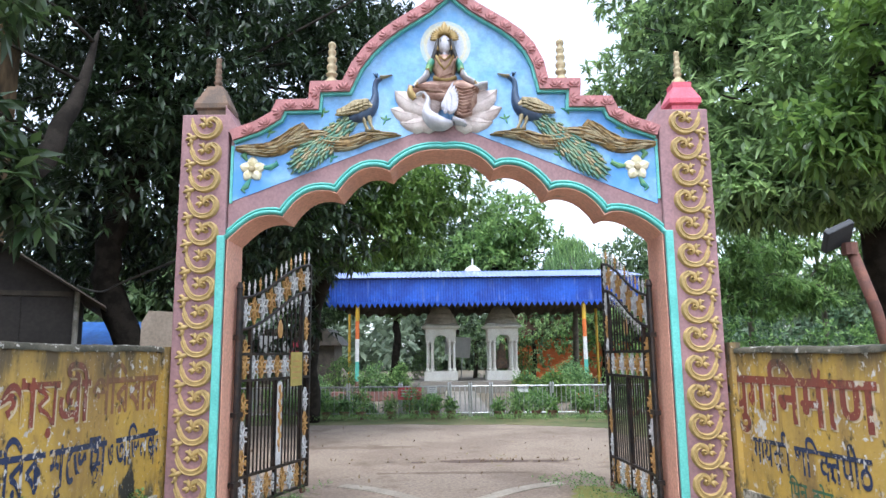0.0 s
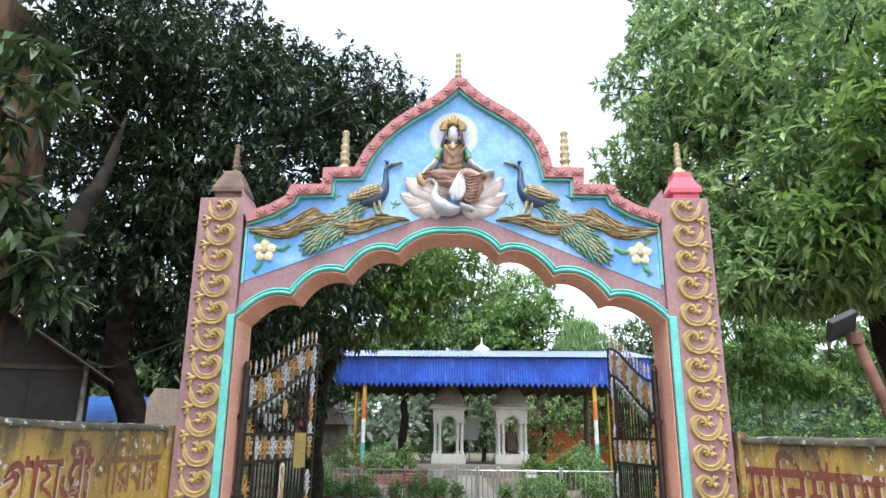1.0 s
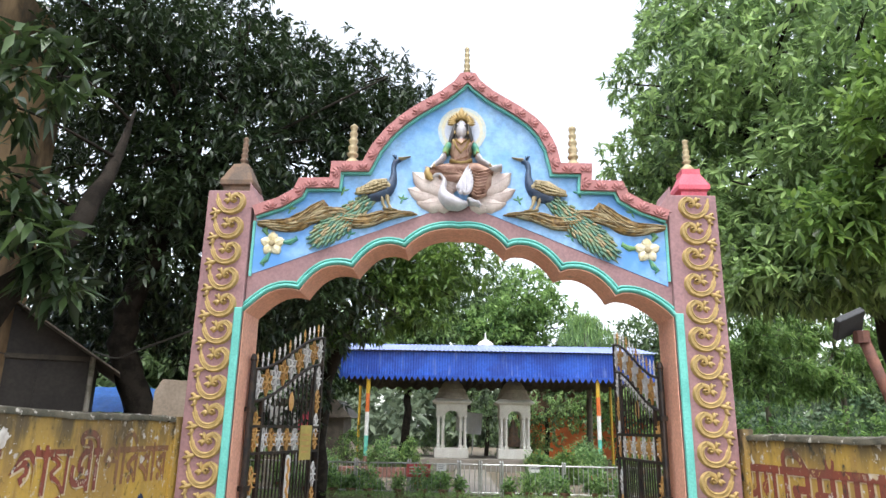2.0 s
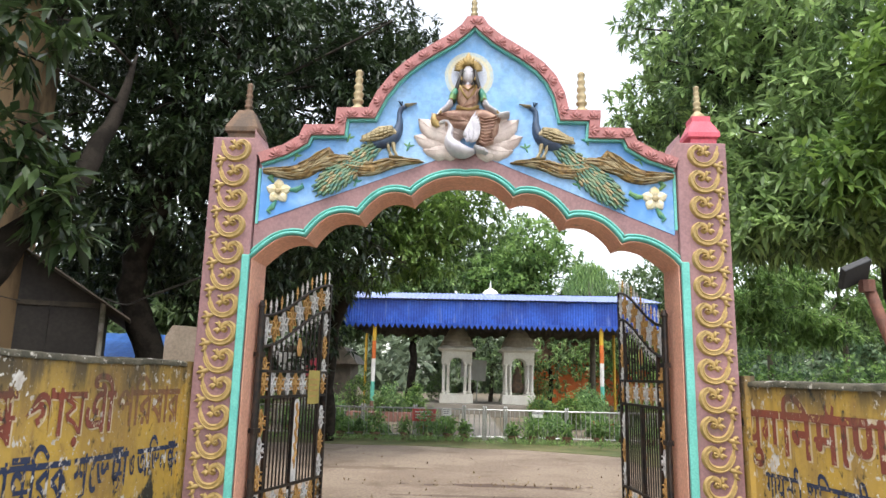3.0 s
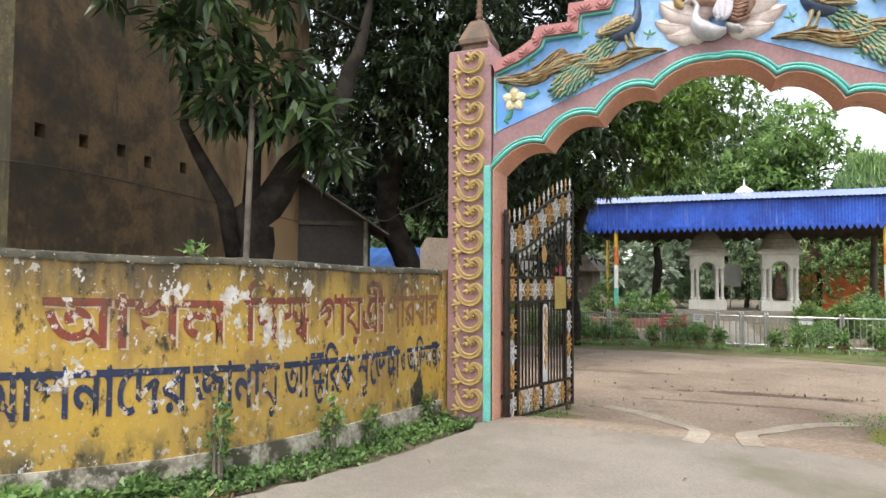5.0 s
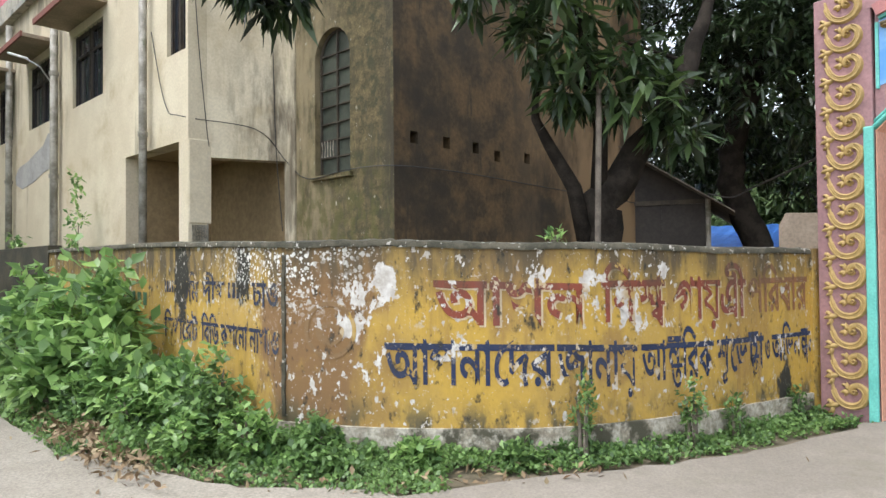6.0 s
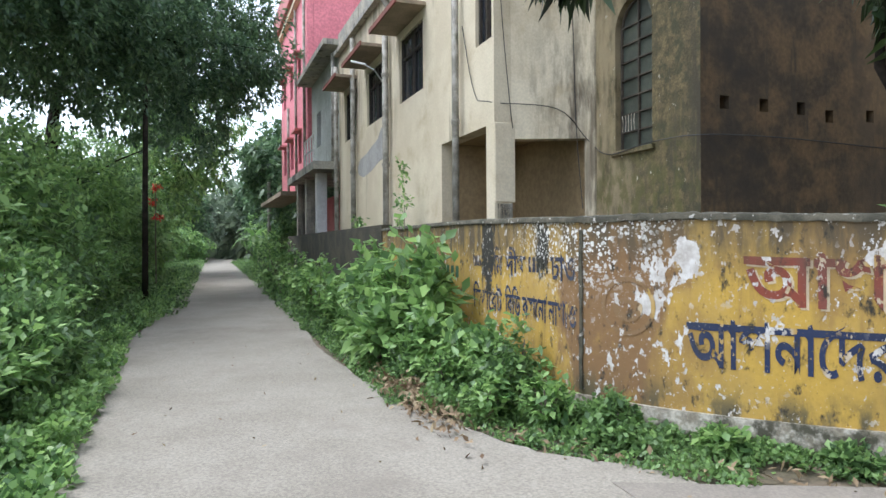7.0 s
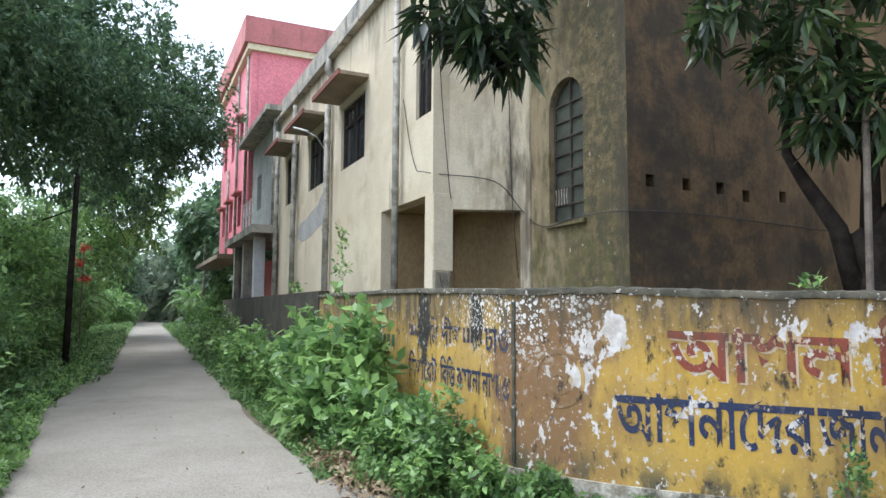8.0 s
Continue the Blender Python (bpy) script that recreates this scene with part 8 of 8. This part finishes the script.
# banana plants at the bend
for i, (x, y) in enumerate(((-44.5, -0.2), (-46.5, 0.6), (-30.5, -4.2))):
    b = thing("banana_plant", pose(x, y, -0.1), "banana plant with broad torn leaves", "plant", "banana plants")
    part("stem", tube(bmesh.new(), [(0, 0, 0), (0.05, 0, 1.2), (0, 0, 2.2)], [0.16, 0.13, 0.08], 8), M_FERNY, b)
    bm = bmesh.new()
    for k in range(8):
        a = 0.8 * k + i
        up = 1.2 if k % 2 else 0.5
        line = [Vector((math.cos(a) * 1.5 * t, math.sin(a) * 1.5 * t, 2.1 + up * t * 1.6 - 1.5 * t * t)) for t in (0, 0.25, 0.5, 0.75, 1)]
        s = Vector((-math.sin(a), math.cos(a), 0))
        rows = [(bm.verts.new(p - s * w - Vector((0, 0, 0.05))), bm.verts.new(p), bm.verts.new(p + s * w - Vector((0, 0, 0.05)))) for p, w in zip(line, (0.04, 0.2, 0.27, 0.2, 0.02))]
        for p, q in zip(rows, rows[1:]):
            bm.faces.new((p[0], p[1], q[1], q[0]))
            bm.faces.new((p[1], p[2], q[2], q[1]))
    part("leaves", bm, M_BROAD, b)
# red flowering shrub
bush("flowering_shrub", "tall shrub with scattered red blossoms", (-24.6, -3.9, 0), (0.9, 0.8, 1.4), (0.2, 0.09), M_SHRUB, 480, 170, 8, 0.3, flowers=None)
rng = np.random.default_rng(9)
fl = thing("blossom_spray", pose(-23.9, -3.3, 0), "bright red blossoms on a thin stem", "flower")
part("stem", tube(bmesh.new(), [(0, 0, -0.1), (0.02, 0, 1.6), (0.05, 0.02, 3.4)], 0.02, 5), M_BARKPALE, fl)
array_part("blossoms", [leaf_arrays(np.array([(0.05, 0.1, 2.45), (0.0, -0.15, 2.9), (0.05, 0, 3.4)]) + rng.normal(size=(8, 3, 3))[j] * 0.07, np.tile((0, 0, -0.5), (3, 1)), 10, 0.085, 0.05, rng) for j in range(8)], M_REDFLOWER, fl)

# broad-leaved shrubs in the verge
for k, (x, y, r, h) in enumerate(((-8.6, 1.75, 0.5, 0.84), (-9.4, 1.55, 0.5, 0.88), (-7.9, 1.9, 0.35, 0.74), (-8.2, 1.35, 0.45, 0.45), (-10.4, 1.5, 0.5, 0.62), (-13.6, 1.05, 0.5, 0.62), (-16, 0.9, 0.6, 0.6), (-20, 0.6, 0.8, 0.8), (-25, 0.4, 0.9, 0.9), (-7.2, 1.7, 0.38, 0.42), (-6.4, 1.95, 0.35, 0.36), (-11.8, 1.3, 0.45, 0.5))):
    bush("broadleaf_shrub", "bright green broad-leaved roadside shrub", (x, y, 0), (r, r * 0.8, h), (0.23, 0.115) if k < 5 else (0.16, 0.085), M_BROAD, 500 + k, 85 if k < 5 else 120, 6, 0.45, "verge shrubs")
for k, (x, y, r, h) in enumerate(((-6.5, -2.4, 0.55, 0.5), (-7.4, -2.3, 0.6, 0.55), (-5.6, -2.5, 0.6, 0.5), (-9.0, -3.0, 0.8, 0.8), (-10.6, -3.3, 0.8, 0.9), (-12.6, -3.4, 0.9, 0.9), (-14.8, -3.6, 0.9, 1.0), (-8.2, -3.8, 1.0, 1.3), (-11.5, -4.4, 1.0, 1.4), (-17, -3.9, 1.0, 1.0), (-20, -4.2, 1.1, 1.1), (-24, -4.6, 1.2, 1.2), (-30, -5.0, 1.4, 1.3), (-6.6, -3.6, 0.8, 1.0), (-14, -4.8, 1.1, 1.6), (-36, -5.8, 1.8, 1.6), (-42, -6.4, 2.0, 1.8), (-49, -7.0, 2.2, 2.0), (-56, -7.6, 2.4, 2.2), (-34, 1.6, 1.6, 1.5), (-52, 1.0, 2.2, 2.0), (-60, -5.6, 2.0, 1.4))):
    bush("thicket_shrub", "green leafy roadside thicket shrub", (x, y, 0), (r, r * 0.9, h), (0.13 if x > -33 else 0.3, 0.062 if x > -33 else 0.15), (M_BROAD, M_SHRUB, M_WEED)[k % 3], 540 + k, 330, 8, 0.4, "roadside thicket")
for k in range(20):
    x = -7.6 - 0.95 * k
    y = -3.35 - 0.05 * k + rg.uniform(-0.35, 0.2)
    r = rg.uniform(0.42, 0.72)
    bush("thicket_shrub", "bright broad-leaved shrub at the lane thicket edge", (x, y, 0), (r, r * 0.8, rg.uniform(0.55, 1.35)), (0.25, 0.125), (M_BROAD, M_BROAD, M_SHRUB, M_FERNY)[k % 4], 660 + k, 90, 6, 0.35, "roadside thicket")
for k, (x, y, r, h) in enumerate(((-4.75, 2.5, 0.18, 0.15), (-5.2, 2.15, 0.24, 0.24), (-5.75, 1.95, 0.26, 0.34), (-4.2, 3.05, 0.14, 0.08), (-6.0, 2.2, 0.25, 0.4), (-5.5, 1.75, 0.2, 0.2), (-3.7, 3.65, 0.12, 0.06), (-6.5, 1.65, 0.25, 0.26), (-7.4, 1.45, 0.25, 0.25))):
    bush("leafy_weed", "dense clump of green leafy weed by the wall", (x, y, 0), (r, r * 0.85, h), (0.085, 0.055), (M_WEED, M_BROAD)[k % 2], 690 + k, 85, 7, 0.4, "weed clumps", "plant")
bush("wall_creeper", "thin green climber against the house wall", (-13.2, 2.65, 0), (0.28, 0.15, 1.6), (0.12, 0.06), M_BROAD, 580, 70, 6, 0.4)
bush("wall_creeper", "thin green climber against the house wall", (-16.5, 2.3, 0), (0.5, 0.2, 1.25), (0.16, 0.08), M_BROAD, 581, 60, 6, 0.4)


def weeds(name, label, pts, leaf, mat, seed, per=6, up=0.7, kind="stuff"):
    rng = np.random.default_rng(seed)
    ob = array_part(name, [leaf_arrays(pts, np.tile((0, 0, 0.3), (len(pts), 1)), per, leaf[0], leaf[1], rng, 0.2, up, small=True)], mat)
    return tagged(ob, label, "plants", kind=kind)


def along(line, n, lo, hi, hmax, seed, side=1, s0=0.0, s1=1.0, pw=1.6):
    """Points strewn along a line, lo to hi beside it, taller away from lo."""
    rng = np.random.default_rng(seed)
    pts = np.array([tuple(p) for p in line])
    seg = np.r_[0, np.cumsum(np.hypot(*np.diff(pts, axis=0).T))]
    s = (s0 + (s1 - s0) * rng.uniform(size=n)) * seg[-1]
    x, y = np.interp(s, seg, pts[:, 0]), np.interp(s, seg, pts[:, 1])
    dx, dy = np.interp(s + 0.05, seg, pts[:, 0]) - np.interp(s - 0.05, seg, pts[:, 0]), np.interp(s + 0.05, seg, pts[:, 1]) - np.interp(s - 0.05, seg, pts[:, 1])
    ln = np.hypot(dx, dy) + 1e-9
    k = rng.uniform(size=n) ** pw
    patch = 0.55 + 0.45 * np.sin(s * 2.3 + seed) * np.sin(s * 0.9)
    patch = np.clip(patch + 0.35 * np.sin(s * 6.1 + 3 * k + seed), 0.08, 1.25)
    d = (lo + (hi - lo) * k) * side
    out = np.stack([x - dy / ln * d, y + dx / ln * d, hmax * patch * rng.uniform(0, 1, n) ** 1.3 * (1.1 - k * 0.6) - 0.02], 1)
    return out[rng.uniform(size=n) < 0.45 + 0.6 * patch]


weeds("weeds", "low green weeds at the foot of the yellow wall", along(WEST[:58], 1700, 0.03, 0.42, 0.1, 1, 1, 0, 1), (0.05, 0.034), M_WEED, 601, 7)
weeds("weeds", "thick green weeds at the bend of the wall", np.concatenate([along(WEST[46:], 1500, 0.03, 0.55, 0.3, 2, 1, 0.03, 0.25, 1.0), along(WEST[46:], 5600, 0.03, 1.15, 0.5, 12, 1, 0.2, 1, 1.0)]), (0.068, 0.042), M_WEED, 602, 8)
weeds("weeds", "green weeds along the dark lane wall", along([Vector(p) for p in ((-12, 2.0), (-30, 1.0), (-60, -0.8))], 5200, 0.03, 1.35, 0.45, 3, 1, 0, 1, 1.0), (0.1, 0.06), M_WEED, 603, 7)
weeds("weeds", "green weeds along the shady lane edge", along([Vector(p) for p in ((-2.6, -2.9), (-4.6, -2.5), (-6.2, -2.6), (-11.2, -3.1), (-15.3, -3.2))], 11000, -0.9, 1.25, 0.34, 4, 1, 0, 1, 0.9), (0.075, 0.042), M_WEED, 604, 8)
weeds("weeds", "green weeds along the far lane edge", along([Vector(p) for p in ((-15, -3.1), (-34, -4.3), (-70, -6.4))], 7000, -1.5, 1.25, 0.42, 5, 1, 0, 1, 0.9), (0.12, 0.065), M_WEED, 605, 7)
weeds("weeds", "leafy green weeds along the lane edge", np.concatenate([along([Vector(p) for p in ((-2.4, -1.75), (-4.6, -1.62), (-6.2, -1.85), (-8.1, -2.0), (-11.2, -2.4))], 3400, -0.4, 0.2, 0.26, 51, 1, 0, 1, 0.8), along([Vector(p) for p in ((-11.2, -2.45), (-15.3, -2.5), (-34, -3.65))], 2600, -0.5, 0.2, 0.3, 52, 1, 0, 1, 0.8)]), (0.08, 0.05), M_BROAD, 610, 7)
weeds("weeds", "sparse green weeds at the east wall foot", along(EAST[:40], 70, 0.03, 0.16, 0.04, 6, -1), (0.05, 0.03), M_WEED, 606)
weeds("grass_tufts", "short grass tufts on the yard edge", along([Vector(p) for p in ((-5, 17.3), (0, 17.4), (4, 16.6), (7, 14))], 2600, -0.5, 0.5, 0.05, 7), (0.07, 0.012), M_FERNY, 607)
weeds("grass_tufts", "mossy grass beside the gate leaves", np.concatenate([along([Vector(p) for p in ((-2.2, 7.1), (-1.75, 8.9))], 200, -0.35, 0.25, 0.012, 8), along([Vector(p) for p in ((2.2, 7.2), (1.6, 9.2))], 420, -0.2, 0.6, 0.012, 9), along([Vector(p) for p in ((-2.9, 6.6), (-2.2, 7.05))], 140, -0.15, 0.15, 0.06, 10)]) - np.array((0, 0, 0.02)), (0.03, 0.012), M_WEED, 608)
for k, (x, y, h) in enumerate(((-3.52, 4.12, 0.5), (-3.12, 5.05, 0.42), (-3.02, 5.6, 0.3), (-2.93, 6.6, 0.25), (-4.9, 2.55, 0.28))):
    bush("tall_weed", "slender tall weed growing against the wall", (x + 0.06, y - 0.03, 0), (0.09, 0.09, h * 0.7), (0.06, 0.03), M_WEED, 620 + k, 45, 6, 0.5, "tall weeds", "plant")
bush("tall_weed", "tuft of green weed on the wall top", (-3.72, 4.1, 0), (0.06, 0.06, 0.08), (0.09, 0.03), M_BROAD, 630, 8, 6, 0.8, "", "plant").location.z = 1.62

weeds("weeds", "creeping green weeds on the verge edge", np.concatenate([along(WEST[40:], 1500, 0.3, 0.95, 0.06, 21, 1, 0.02, 0.5, 0.8), along(WEST[46:], 1400, 0.9, 1.4, 0.08, 22, 1, 0.25, 1, 1.0), along([Vector(p) for p in ((-1.2, -1.95), (-3.0, -1.85), (-6, -1.9), (-11, -2.3), (-16, -2.6))], 2600, -0.25, 0.4, 0.1, 23), along([Vector(p) for p in ((-1.0, -2.3), (-3.0, -2.2), (-6, -2.2))], 1800, -0.4, 0.5, 0.22, 24)]), (0.05, 0.03), M_WEED, 609, 7)

# leaf litter
rng = np.random.default_rng(30)
lit = np.stack([rng.uniform(-12, 3, 170), rng.uniform(-1.2, 6.5, 170), np.full(170, 0.022)], 1)
lit = lit[(lit[:, 1] < 2.6) | (lit[:, 0] > -2.4)]
heap = np.stack([rng.normal(-6.6, 0.7, 1100), rng.normal(1.33, 0.1, 1100), rng.uniform(0.02, 0.07, 1100)], 1)
heap2 = along([Vector(p) for p in ((-3.0, 3.9), (-4.2, 2.25), (-5.4, 1.6), (-9, 0.98))], 520, -0.15, 0.2, 0.03, 31)
rngl = np.random.default_rng(34)
tagged(array_part("leaf_litter", [leaf_arrays(q, np.tile((0, 0, 0.0), (len(q), 1)), 1, 0.09, 0.035, rngl, 0.0, 0.0, 1.0) for q in (heap, heap2)] + [leaf_arrays(lit, np.zeros((len(lit), 3)), 1, 0.05, 0.02, rngl, 0.1, 0.0, 1.0)], M_DRYLEAF), "dry brown fallen leaves on the lane edge", "leaves", kind="stuff")
yl = np.stack([rng.uniform(-4, 4.5, 130), rng.uniform(8, 16, 130), np.full(130, -0.09)], 1)
yl2 = np.stack([rng.normal(0.6, 1.0, 110), rng.normal(10.9, 0.16, 110), np.full(110, -0.112)], 1)
tagged(array_part("leaf_litter", [leaf_arrays(q, np.zeros((len(q), 3)), 1, 0.07, 0.03, rngl, 0.1) for q in (yl, yl2)], M_DRYLEAF), "scattered dry leaves on the earth yard", "leaves", kind="stuff")

# distant woods all round the place
rng = np.random.default_rng(77)
pts, outs = [], []
for az, d, h in [(a, rng.uniform(70, 110), rng.uniform(5, 9)) for a in np.linspace(-75, 120, 60)]:
    c = (-math.sin(radians(az)) * d, math.cos(radians(az)) * d, h * 0.5)
    p, o = blob_points(rng, c, (6, 6, h * 0.7), 240, 0.6)
    pts.append(p)
    outs.append(o)
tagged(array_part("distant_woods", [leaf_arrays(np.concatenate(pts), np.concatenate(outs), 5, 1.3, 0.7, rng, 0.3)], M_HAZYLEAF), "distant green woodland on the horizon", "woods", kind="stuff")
